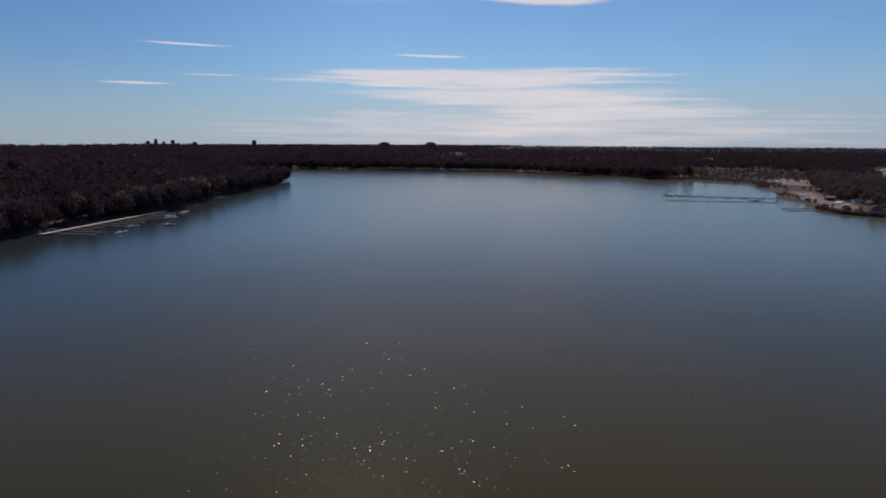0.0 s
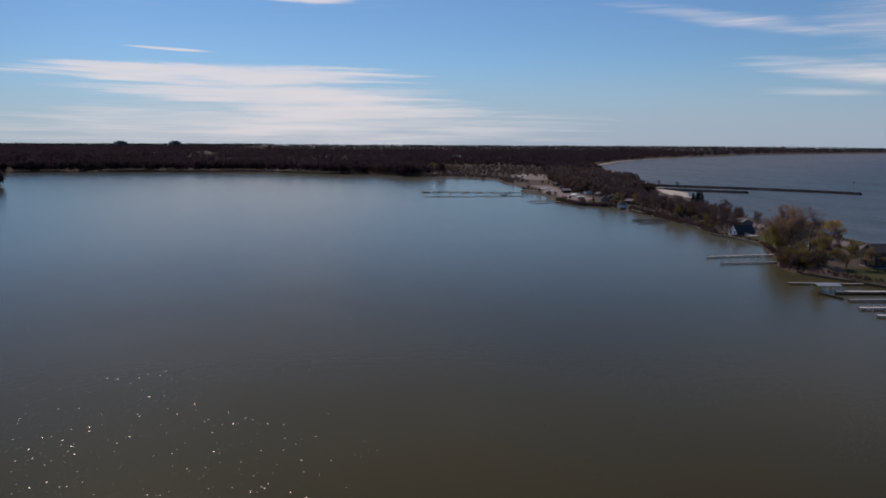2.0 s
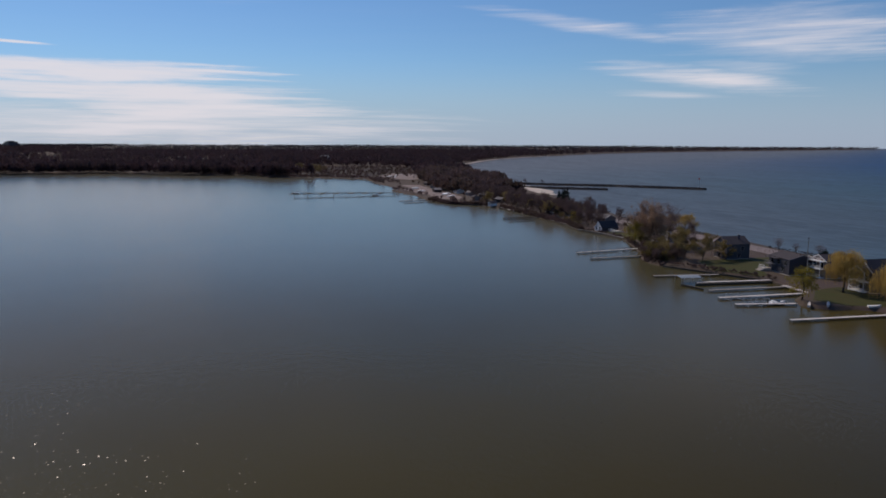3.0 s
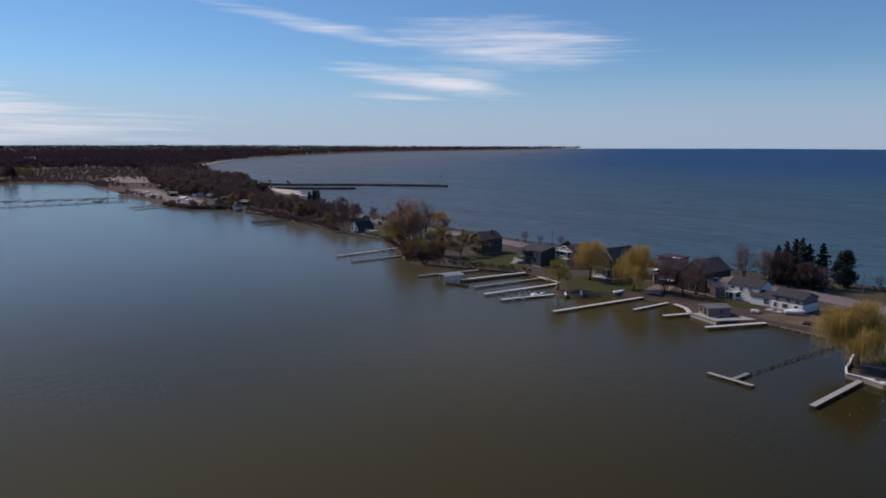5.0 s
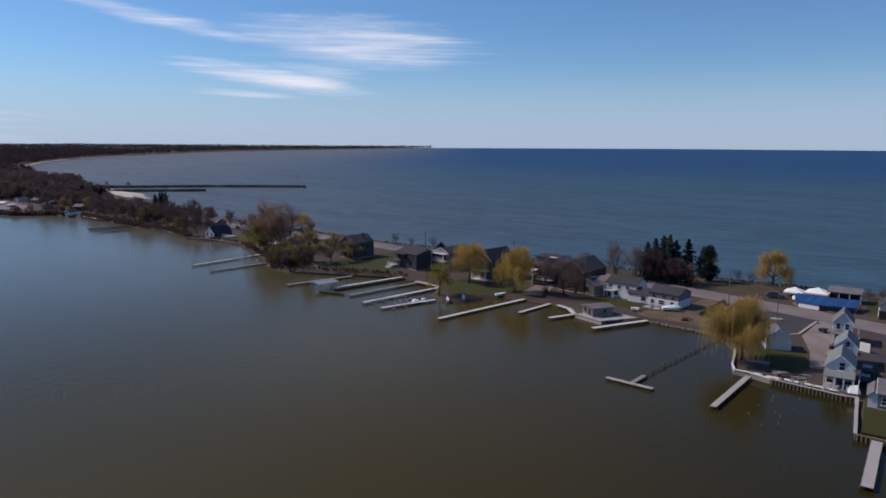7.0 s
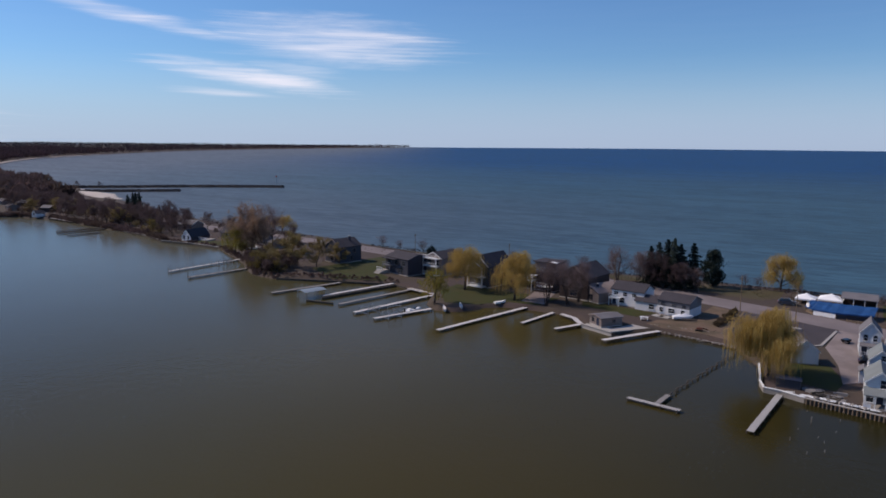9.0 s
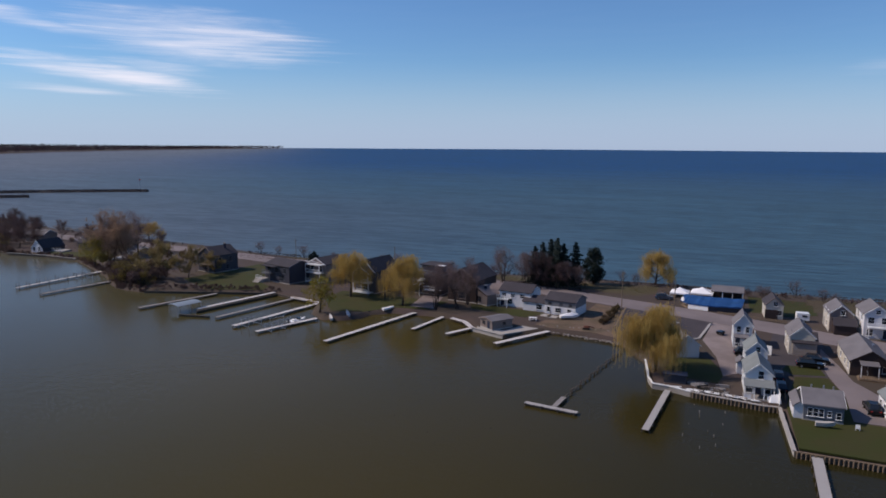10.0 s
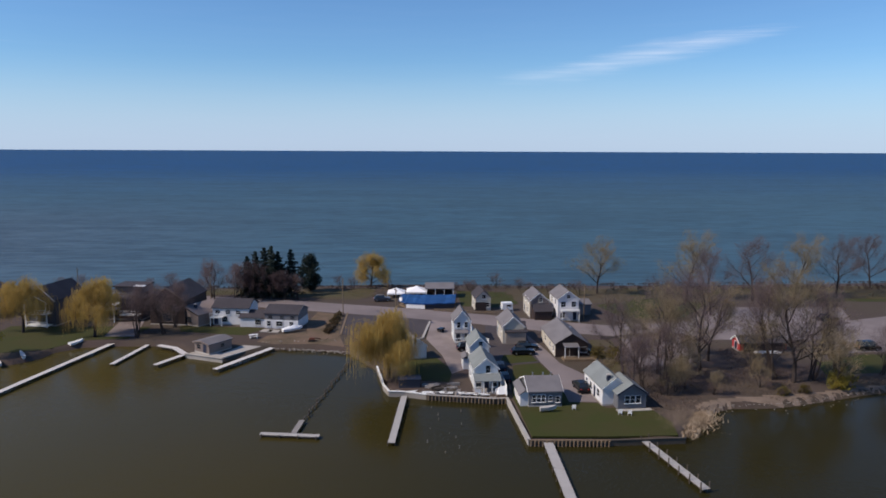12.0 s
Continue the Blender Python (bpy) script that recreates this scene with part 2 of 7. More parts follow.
TWIG_OCHRE = mat("ochre_budding_twigs", (0.31, 0.215, 0.145), 0.95, var=0.3, big=0.15, small=2.0, other=(0.25, 0.175, 0.145))
TWIG_OLIVE = mat("olive_budding_twigs", (0.29, 0.225, 0.088), 0.95, var=0.3, big=0.15, small=2.0, other=(0.19, 0.15, 0.085), per_object=0.3)
TWIG_BUD = mat("budding_twigs", (0.360, 0.285, 0.175), 0.95, var=0.3, big=0.15, small=2.0, per_object=0.35)
WILLOW = mat("willow_shoots", (0.50, 0.36, 0.115), 0.9, var=0.3, big=0.3, small=2.0, other=(0.27, 0.18, 0.05))
WILLOW_GREEN = mat("willow_leaf", (0.24, 0.185, 0.03), 0.9, var=0.3, big=0.3, small=2.0, other=(0.20, 0.185, 0.04))
OLIVE = mat("spring_leaf", (0.135, 0.105, 0.032), 0.9, var=0.3, big=0.3, small=2.0, other=(0.13, 0.105, 0.04))
NEEDLE = mat("pine_needles", (0.016, 0.026, 0.020), 0.9, var=0.35, big=0.4, small=2.5)
WOODS = mat("far_woods", (0.054, 0.035, 0.042), 0.95, var=0.4, big=0.012, small=0.09, other=(0.030, 0.024, 0.027))
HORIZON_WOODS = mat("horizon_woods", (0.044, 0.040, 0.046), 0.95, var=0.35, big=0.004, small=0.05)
MARSH = mat("dead_marsh_grass", (0.026, 0.020, 0.017), 0.95, var=0.4, big=0.015, small=0.3, other=(0.040, 0.032, 0.022))
PALE_LOT = mat("pale_trodden_gravel", (0.21, 0.175, 0.168), 0.95, var=0.3, big=0.06, small=0.6, other=(0.15, 0.118, 0.105))
REED = mat("dry_reeds", (0.42, 0.325, 0.225), 0.95, var=0.3, big=0.5, small=4.0, other=(0.27, 0.19, 0.11))
BANK_MUD = mat("bank_mud", (0.19, 0.145, 0.112), 0.95, var=0.3, big=0.35, small=2.5, other=(0.10, 0.075, 0.058), relief=0.04)
RUBBER = mat("tyre_rubber", (0.018, 0.018, 0.018), 0.85, var=0.1)
METAL = mat("grey_metal", (0.42, 0.43, 0.45), 0.4, 0.8, var=0.1)


def thin(material, share):
    """Lets light through thin twigs and leaves."""
    nt = material.node_tree
    b = nt.nodes["Principled BSDF"]
    t = nt.nodes.new("ShaderNodeBsdfTranslucent")
    nt.links.new(b.inputs["Base Color"].links[0].from_socket, t.inputs["Color"])
    mx = nt.nodes.new("ShaderNodeMixShader")
    mx.inputs[0].default_value = share
    nt.links.new(b.outputs[0], mx.inputs[1])
    nt.links.new(t.outputs[0], mx.inputs[2])
    nt.links.new(mx.outputs[0], nt.nodes["Material Output"].inputs["Surface"])


WOODS_OLIVE = mat("olive_woods", (0.125, 0.098, 0.045), 0.95, var=0.35, big=0.03, small=0.3, other=(0.10, 0.068, 0.05))
WOODS_BROWN = mat("brown_woods", (0.106, 0.072, 0.075), 0.95, var=0.35, big=0.03, small=0.3, other=(0.070, 0.055, 0.038))
WOODS_TAN = mat("tan_woods", (0.175, 0.130, 0.118), 0.95, var=0.35, big=0.04, small=0.3, other=(0.11, 0.082, 0.07))
for m in (WOODS, WOODS_TAN, WOODS_OLIVE, WOODS_BROWN, WILLOW, WILLOW_GREEN, OLIVE, TWIG_OLIVE, TWIG_OCHRE, TWIG, TWIG_BUD, TWIG_DARK):
    thin(m, 0.45)


def siding(name, c, weather=None):
    return striped(name, c, 0.14, 2, 0.012, 0.6, 0.06, weather)


def shingle(name, c):
    return mat(name, c, 0.9, var=0.22, big=0.35, small=4.5, relief=0.02)


SIDE_WHITE = siding("white_siding", (0.70, 0.70, 0.71))
SIDE_BLUE = siding("pale_blue_siding", (0.64, 0.67, 0.69))
SIDE_TAN = siding("tan_siding", (0.34, 0.29, 0.25))
SIDE_CREAM = siding("cream_siding", (0.56, 0.52, 0.44))
SIDE_GREY = siding("grey_siding", (0.150, 0.155, 0.172))
SIDE_DARK = siding("charcoal_siding", (0.055, 0.055, 0.068))
SIDE_BROWN = siding("brown_siding", (0.045, 0.031, 0.029))
SIDE_TAUPE = siding("taupe_siding", (0.23, 0.185, 0.165))
SIDE_RED = siding("barn_red_boards", (0.42, 0.035, 0.04))
ROOF_GREY = shingle("grey_shingle", (0.160, 0.152, 0.160))
ROOF_DARK = shingle("dark_shingle", (0.052, 0.047, 0.054))
ROOF_TAN = shingle("tan_shingle", (0.25, 0.20, 0.18))
ROOF_GREEN = shingle("grey_green_shingle", (0.195, 0.215, 0.215))
BLUE_TARP = mat("blue_tarp", (0.018, 0.070, 0.205), 0.5, var=0.45, big=0.5, small=3.0)
CANVAS = mat("white_canvas", (0.86, 0.86, 0.86), 0.7, var=0.04)
CAR_BLACK = mat("black_paint", (0.012, 0.012, 0.014), 0.2, var=0.1)
CAR_GREY = mat("grey_paint", (0.16, 0.165, 0.18), 0.25, 0.4, var=0.1)
RUST = mat("rusty_paint", (0.15, 0.055, 0.032), 0.7, var=0.3)
RED_PAINT = mat("red_paint", (0.42, 0.04, 0.03), 0.4, var=0.2)
GELCOAT = mat("white_gelcoat", (0.82, 0.83, 0.83), 0.25, var=0.04)
PALE_BLUE = mat("pale_blue_canvas", (0.21, 0.26, 0.31), 0.7, var=0.1)
DARK_CLOTH = mat("navy_cover", (0.02, 0.028, 0.055), 0.7, var=0.25)

# ---- mesh tools ----


class Mesh:
    """Collects boxes, tubes and sheets for one mesh."""
    def __init__(self):
        self.v, self.f = [], []

    def add(self, vs, fs):
        o = len(self.v)
        self.v += [tuple(p) for p in vs]
        self.f += [tuple(i + o for i in q) for q in fs]
        return self

    def box(self, x, y, z, sx, sy, sz, rz=0.0, taper=1.0):
        """A box on its base centre."""
        c, s = math.cos(radians(rz)), math.sin(radians(rz))
        vs = []
        for k, t in ((0, 1.0), (1, taper)):
            for i, j in ((-1, -1), (1, -1), (1, 1), (-1, 1)):
                a, b = i * sx / 2 * t, j * sy / 2 * t
                vs.append((x + a * c - b * s, y + a * s + b * c, z + k * sz))
        return self.add(vs, [(3, 2, 1, 0), (4, 5, 6, 7), (0, 1, 5, 4), (1, 2, 6, 5), (2, 3, 7, 6), (3, 0, 4, 7)])

    def bar(self, p, q, w, h, drop=0.0):
        """A straight beam from p to q, w wide and h deep, its top on the line."""
        p, q = Vector(p), Vector(q)
        d = (q - p).normalized()
        s = d.cross(Vector((0, 0, 1)))
        s = (s.normalized() if s.length > 1e-4 else Vector((1, 0, 0))) * w / 2
        u = s.cross(d).normalized() * h
        vs = [e + o for e in (p, q) for o in (-s - u, s - u, s, -s)]
        return self.add(vs, [(3, 2, 1, 0), (4, 5, 6, 7), (0, 1, 5, 4), (1, 2, 6, 5), (2, 3, 7, 6), (3, 0, 4, 7)])

    def tube(self, p, q, r0, r1, n=6, caps=True):
        p, q = Vector(p), Vector(q)
        d = (q - p)
        d = d.normalized() if d.length > 1e-6 else Vector((0, 0, 1))
        a = d.orthogonal().normalized()
        b = d.cross(a)
        vs = [e + (a * math.cos(k * math.tau / n) + b * math.sin(k * math.tau / n)) * r for e, r in ((p, r0), (q, r1)) for k in range(n)]
        fs = [(k, (k + 1) % n, n + (k + 1) % n, n + k) for k in range(n)]
        if caps:
            fs += [tuple(range(n - 1, -1, -1)), tuple(range(n, 2 * n))]
        return self.add(vs, fs)

    def prism(self, pts, z0, z1):
        """A flat outline (x, y) raised from z0 to z1."""
        n = len(pts)
        area = sum(pts[i][0] * pts[(i + 1) % n][1] - pts[(i + 1) % n][0] * pts[i][1] for i in range(n))
        pts = pts if area > 0 else pts[::-1]
        vs = [(x, y, z0) for x, y in pts] + [(x, y, z1) for x, y in pts]
        fs = [tuple(range(n - 1, -1, -1)), tuple(range(n, 2 * n))] + [(i, (i + 1) % n, n + (i + 1) % n, n + i) for i in range(n)]
        return self.add(vs, fs)

    def loft(self, rings, close=True):
        n = len(rings[0])
        vs = [p for r in rings for p in r]
        fs = [(i * n + k, i * n + (k + 1) % n, (i + 1) * n + (k + 1) % n, (i + 1) * n + k) for i in range(len(rings) - 1) for k in range(n)]
        if close:
            fs += [tuple(range(n - 1, -1, -1)), tuple((len(rings) - 1) * n + k for k in range(n))]
        return self.add(vs, fs)

    def data(self, name, material, smooth=False):
        me = bpy.data.meshes.new(name)
        me.from_pydata(self.v, [], self.f)
        if smooth:
            me.polygons.foreach_set("use_smooth", [True] * len(me.polygons))
        me.materials.append(material)
        me.update()
        return me


def part(name, mesh, material, parent=None, label="", smooth=False):
    ob = new(name, mesh.data(name, material, smooth))
    if parent is not None:
        ob.parent = parent
    return tagged(ob, label)


def thing(name, label, category, m, group="", kind=""):
    """The empty at a thing's base."""
    ob = new(name)
    ob.matrix_world = m
    return tagged(ob, label, category, group, kind)


def setting(name, mesh, material, label, category="", smooth=False):
    return tagged(part(name, mesh, material, smooth=smooth), label, category, kind="structure")

# ---- land and water ----
GZ = 0.9  # level of the built-up spit
BAY_SHORE = [(400, 150), (150, 128), (90, 119), (78, 117.5), (69.7, 114.8), (61.5, 111.8), (54.9, 109.7), (46.3, 109.1), (40.5, 105.7),
             (36.5, 99.5), (34.5, 96), (23.8, 95.3), (12.6, 95.3), (11.1, 111.8), (9, 111.8), (-2.6, 113.2), (-6, 114.6), (-8.9, 114.6),
             (-10.1, 119.9), (-12, 127.7), (-18.7, 138.5), (-26.1, 141.2), (-35.4, 141), (-42.6, 132.6), (-50.8, 135.8), (-55.2, 142),
             (-59.6, 143.4), (-67, 143.2), (-74.9, 142.1), (-78.5, 138.5), (-79.5, 134), (-82.5, 130.4), (-86.5, 129.2), (-92.3, 133.5),
             (-96.8, 142.2), (-107, 145), (-114, 147), (-125.4, 142.5), (-135.6, 138.5), (-147.8, 133.5), (-158.6, 134), (-168, 139),
             (-176, 145), (-190, 152), (-211, 162), (-227, 162.3), (-244.5, 160), (-266, 166), (-293, 169), (-330, 172.5),
             (-362, 175), (-387, 170), (-405, 155), (-440, 152), (-490, 160), (-547, 156), (-563, 170), (-658, 176), (-740, 187), (-786, 153),
             (-818, 91), (-884, 69), (-904, 6), (-991, -91), (-1011, -180), (-1012, -434), (-900, -520), (-760, -420), (-690, -315),
             (-538, -290), (-440, -278), (-381, -265), (-337, -257), (-250, -267), (-200, -256), (-120, -262), (0, -300), (240, -420)]
FAR_EDGE = [(260, -1900), (-4950, -1900), (-4950, 2400), (-4300, 3000)]
LAKE_SHORE = [(-3050, 3950), (-2917, 3899), (-2850, 3300), (-2750, 2900), (-2620, 2450), (-2510, 2100), (-2410, 1850), (-2240, 1550), (-2020, 1270), (-1850, 1055), (-1700, 885), (-1530, 725), (-1390, 624), (-1205, 509), (-1077, 432),
              (-899, 382), (-756, 336), (-640, 302), (-568, 306), (-540, 297), (-500, 292), (-466, 274), (-367, 244), (-301, 221), (-251, 216),
              (-193, 210), (-164, 204), (-126, 202), (-73, 204), (-16, 211), (20, 210), (71, 211), (139, 217), (400, 238)]


def dist_to(line, P):
    best = np.full(len(P), 1e9)
    for (ax, ay), (bx, by) in zip(line[:-1], line[1:]):
        d = np.array([bx - ax, by - ay])
        t = np.clip(((P - (ax, ay)) @ d) / (d @ d), 0, 1)
        q = P - np.array([ax, ay]) - t[:, None] * d
        best = np.minimum(best, np.hypot(q[:, 0], q[:, 1]))
    return best


def inside(poly, P):
    res = np.zeros(len(P), bool)
    n = len(poly)
    for i in range(n):
        (ax, ay), (bx, by) = poly[i], poly[(i + 1) % n]
        if ay == by:
            continue
        cross = ((ay > P[:, 1]) != (by > P[:, 1])) & (P[:, 0] < (bx - ax) * (P[:, 1] - ay) / (by - ay) + ax)
        res ^= cross
    return res


LAND = BAY_SHORE + FAR_EDGE + LAKE_SHORE


def smooth01(x):
    x = np.clip(x, 0, 1)
    return x * x * (3 - 2 * x)


def wobble(P, s, seed):
    a = P / s + seed
    return (np.sin(a[:, 0] * 1.3 + 2 * np.sin(a[:, 1] * 0.7)) + np.sin(a[:, 1] * 1.7 + 1.5 * np.sin(a[:, 0] * 0.9 + 1)) + np.sin((a[:, 0] + a[:, 1]) * 2.3) * 0.5) / 2.5


def ground_height(P):
    """Height of the land over the water at points (n, 2); below zero off shore."""
    inn = inside(LAND, P)
    db, dl = dist_to(BAY_SHORE, P), dist_to(LAKE_SHORE, P)
    bay = np.minimum(db * 1.8, GZ)
    lake = np.minimum(dl * 0.085, GZ)
    z = np.minimum(bay, lake)
    sd = np.minimum(db, dl)
    west = smooth01((-P[:, 0] - 560 - 500 * smooth01((P[:, 1] - 60) / 80)) / 220) * smooth01((sd - 25) / 260)
    hills = 5 + 5 * smooth01((sd - 400) / 1200) + 5 * smooth01((sd - 1400) / 1500) + 2.5 * wobble(P, 160, 1.0)
    south = smooth01((-P[:, 1] - 200) / 60) * smooth01((sd - 2) / 140)
    bluff = 9 + 5 * smooth01((sd - 250) / 500) + 5 * smooth01((sd - 900) / 700) + 2.5 * wobble(P, 120, 4.0)
    rise = np.maximum(west * hills, south * bluff)
    return np.where(inn, z + rise, -np.minimum(sd * 0.4, 1.5) - 0.02)


def steps(*runs):
    out = []
    for a, b, d in runs:
        out += list(np.arange(a, b, d))
    return np.array(out + [runs[-1][1]])


def terrain():
    """One sheet of ground: fine along the spit, wide towards the far hills."""
    xs = steps((-4950, -2400, 75), (-2400, -1150, 40), (-1150, -420, 12), (-420, -130, 2.5), (-130, 90, 0.9), (90, 400, 5))
    ys = steps((-1900, -700, 60), (-700, -230, 14), (-230, 90, 20), (90, 230, 0.9), (230, 480, 10), (480, 1300, 40), (1300, 3960, 75))
    gx, gy = np.meshgrid(xs, ys)
    P = np.stack([gx.ravel(), gy.ravel()], 1)
    z = ground_height(P)
    nx, ny = len(xs), len(ys)
    idx = np.arange(nx * ny).reshape(ny, nx)
    q = np.stack([idx[:-1, :-1], idx[:-1, 1:], idx[1:, 1:], idx[1:, :-1]], -1).reshape(-1, 4)
    keep = (z[q] > -1.2).any(1)
    q = q[keep]
    used = np.unique(q)
    remap = np.zeros(nx * ny, int)
    remap[used] = np.arange(len(used))
    m = Mesh()
    m.v = [tuple(r) for r in np.column_stack([P[used], z[used]]).tolist()]
    m.f = [tuple(r) for r in remap[q].tolist()]
    return setting("ground", m, GROUND, "brown dry grass and earth of the low spit and hills", "ground", smooth=True)


terrain()
SEAM = [(4950, 260), (400, 190), (100, 165), (-120, 178), (-250, 190), (-420, 200), (-640, 240), (-1000, 330)]
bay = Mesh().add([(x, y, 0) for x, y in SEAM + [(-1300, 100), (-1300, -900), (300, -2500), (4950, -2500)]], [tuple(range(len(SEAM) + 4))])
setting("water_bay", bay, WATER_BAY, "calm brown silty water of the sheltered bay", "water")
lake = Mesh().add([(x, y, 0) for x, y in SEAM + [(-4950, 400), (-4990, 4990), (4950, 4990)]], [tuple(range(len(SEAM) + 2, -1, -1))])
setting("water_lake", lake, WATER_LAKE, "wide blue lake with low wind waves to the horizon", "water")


def patch(name, pts, material, label, top=GZ + 0.05, category="ground"):
    return setting(name, Mesh().prism(pts, top - 0.25, top), material, label, category)


def ribbon(pts, width):
    """Outline of a band of that width along a line."""
    left, right = [], []
    for i, p in enumerate(pts):
        a, b = Vector(pts[max(i - 1, 0)]), Vector(pts[min(i + 1, len(pts) - 1)])
        d = (b - a).normalized()
        n = Vector((-d.y, d.x)) * width / 2
        left.append(tuple(Vector(p) + n))
        right.append(tuple(Vector(p) - n))
    return left + right[::-1]


ROAD = [(300, 190), (200, 172), (110, 157), (70, 151), (40, 153.5), (24, 158), (10, 164), (-10, 170.5), (-30, 176), (-48, 181), (-74, 185.5),
        (-100, 187), (-125, 188.5), (-150, 189.5), (-175, 193), (-200, 195), (-240, 196), (-300, 200), (-360, 212), (-430, 222), (-520, 232)]
patch("road", ribbon(ROAD, 9.5), ASPHALT, "worn grey asphalt road along the spit", GZ + 0.06, "road")
patch("parking_lot", [(-23.9, 169.7), (-22.7, 150.3), (-6, 147), (-4, 148), (-2.6, 161), (-3.5, 165)], DARK_ASPHALT, "dark asphalt parking lot with a pale kerb", GZ + 0.04, "pavement")
patch("driveway", [(-2.5, 163.5), (3, 161), (2.4, 147), (4.2, 138), (5.6, 127.5), (1.8, 123.5), (0, 135), (-3.4, 146.5)], GRAVEL, "grey gravel lane beside the cottages", GZ + 0.05, "pavement")
patch("driveway", [(10, 160), (19, 158.5), (19.6, 141), (18.8, 130.5), (12.5, 129), (10.8, 123), (11.4, 114), (9.6, 114), (8.6, 131), (9.2, 146)], DARK_ASPHALT, "dark asphalt drive between the houses", GZ + 0.045, "pavement")
patch("driveway", [(18.6, 150), (21, 139), (22.5, 130), (26, 123), (28, 117), (26, 109.5), (20.6, 109.5), (20.6, 121), (18.8, 131), (17.9, 140)], ASPHALT, "pale asphalt drive curving to the shore cottage", GZ + 0.055, "pavement")
patch("parking_lot", [(40.3, 152), (58, 147), (77.8, 147), (95, 157), (103, 178), (72, 178), (58, 163), (42, 160)], ASPHALT, "broad grey asphalt parking lot of the park", GZ + 0.03, "pavement")
patch("parking_lot", [(94, 163), (112, 170), (150, 175), (150, 140), (90, 138.5), (80, 137.5), (84, 150)], ASPHALT, "grey asphalt parking lot beside the lawn", GZ + 0.035, "pavement")
patch("parking_lot", [(38.5, 148), (54, 147.5), (47.5, 130), (37.4, 128)], ASPHALT, "grey asphalt pad under bare trees", GZ + 0.042, "pavement")
patch("lawn", [(12.9, 95.8), (23.8, 95.8), (34, 96.4), (34.6, 101), (33, 106.5), (26, 107), (25, 109), (20.6, 109.4), (20.4, 121.5), (18.6, 130), (13.4, 128.6), (11.7, 113)], LAWN, "mown green lawn behind the sea wall", GZ + 0.03, "lawn")
patch("lawn", [(-8, 120.5), (1.2, 119), (2, 125), (-1, 133), (-8, 134.5)], LAWN, "small green lawn beside the willow", GZ + 0.03, "lawn")
patch("lawn", [(12.2, 135.2), (17.6, 135.4), (18.4, 131.2), (13.0, 129.6), (11.4, 132)], LAWN, "wedge of green grass between two drives", GZ + 0.06, "lawn")
patch("lawn", [(-58, 152), (-43, 149), (-40, 155), (-45, 156), (-52, 156), (-60, 157)], LAWN, "green lawn in front of a white house", GZ + 0.03, "lawn")
patch("lawn", [(-97, 146), (-88, 135), (-80, 137.5), (-76, 144.5), (-67, 146), (-66, 156), (-98, 156)], LAWN, "green waterside lawn under willows", GZ + 0.03, "lawn")
patch("lawn", [(-150, 150), (-133, 141), (-118, 147), (-120, 152), (-130, 158), (-135, 183), (-146, 182)], LAWN, "green lawn between houses", GZ + 0.03, "lawn")
patch("lawn", [(-240, 165), (-205, 164), (-196, 160), (-196, 170), (-215, 175)], LAWN, "green lawn at the water", GZ + 0.03, "lawn")
patch("lawn", [(44, 166), (58, 166), (70, 182), (60, 190), (40, 180)], LAWN, "patchy green park grass", GZ + 0.02, "lawn")
patch("lawn", [(100, 186), (150, 184), (150, 204), (100, 204)], LAWN, "green park lawn near the lake", GZ + 0.02, "lawn")
patch("lawn", [(70, 124), (110, 128), (110, 137), (84, 136.5), (72, 131)], LAWN, "green park lawn by the bay", GZ + 0.02, "lawn")
patch("lawn", [(5, 178), (14, 177), (20, 181), (19, 196), (4, 197)], LAWN, "rough green grass behind a small cottage", GZ + 0.02, "lawn")
patch("driveway", [(-72.8, 147.6), (-66.4, 147.6), (-69.6, 160.6), (-75.2, 160.0)], GRAVEL, "grey gravel ramp from a decked house to the dock", GZ + 0.06, "pavement")
patch("patio", [(-50.3, 136.4), (-49.6, 135.6), (-42.6, 132.9), (-37.2, 140.6), (-41.2, 141.4), (-43.6, 136.0)], CONCRETE, "pale concrete patio around the boathouse", GZ + 0.03, "patio")


def drape(name, poly, material, label, category, cell=6.0, lift=0.12):
    """A thin sheet that follows the ground inside an outline."""
    xs = np.arange(min(p[0] for p in poly), max(p[0] for p in poly) + cell, cell)
    ys = np.arange(min(p[1] for p in poly), max(p[1] for p in poly) + cell, cell)
    gx, gy = np.meshgrid(xs, ys)
    P = np.stack([gx.ravel(), gy.ravel()], 1).astype(float)
    P += np.stack([wobble(P, 9, 2.0), wobble(P, 11, 5.0)], 1) * cell * 0.3
    z = ground_height(P)
    ok = inside(poly, P) & (z > -0.1)
    idx = np.arange(len(P)).reshape(len(ys), len(xs))
    q = np.stack([idx[:-1, :-1], idx[:-1, 1:], idx[1:, 1:], idx[1:, :-1]], -1).reshape(-1, 4)
    q = q[ok[q].sum(1) >= 3]
    m = Mesh()
    m.v = [tuple(r) for r in np.column_stack([P, z + lift]).tolist()]
    m.f = [tuple(r) for r in q.tolist()]
    return setting(name, m, material, label, category, smooth=True)


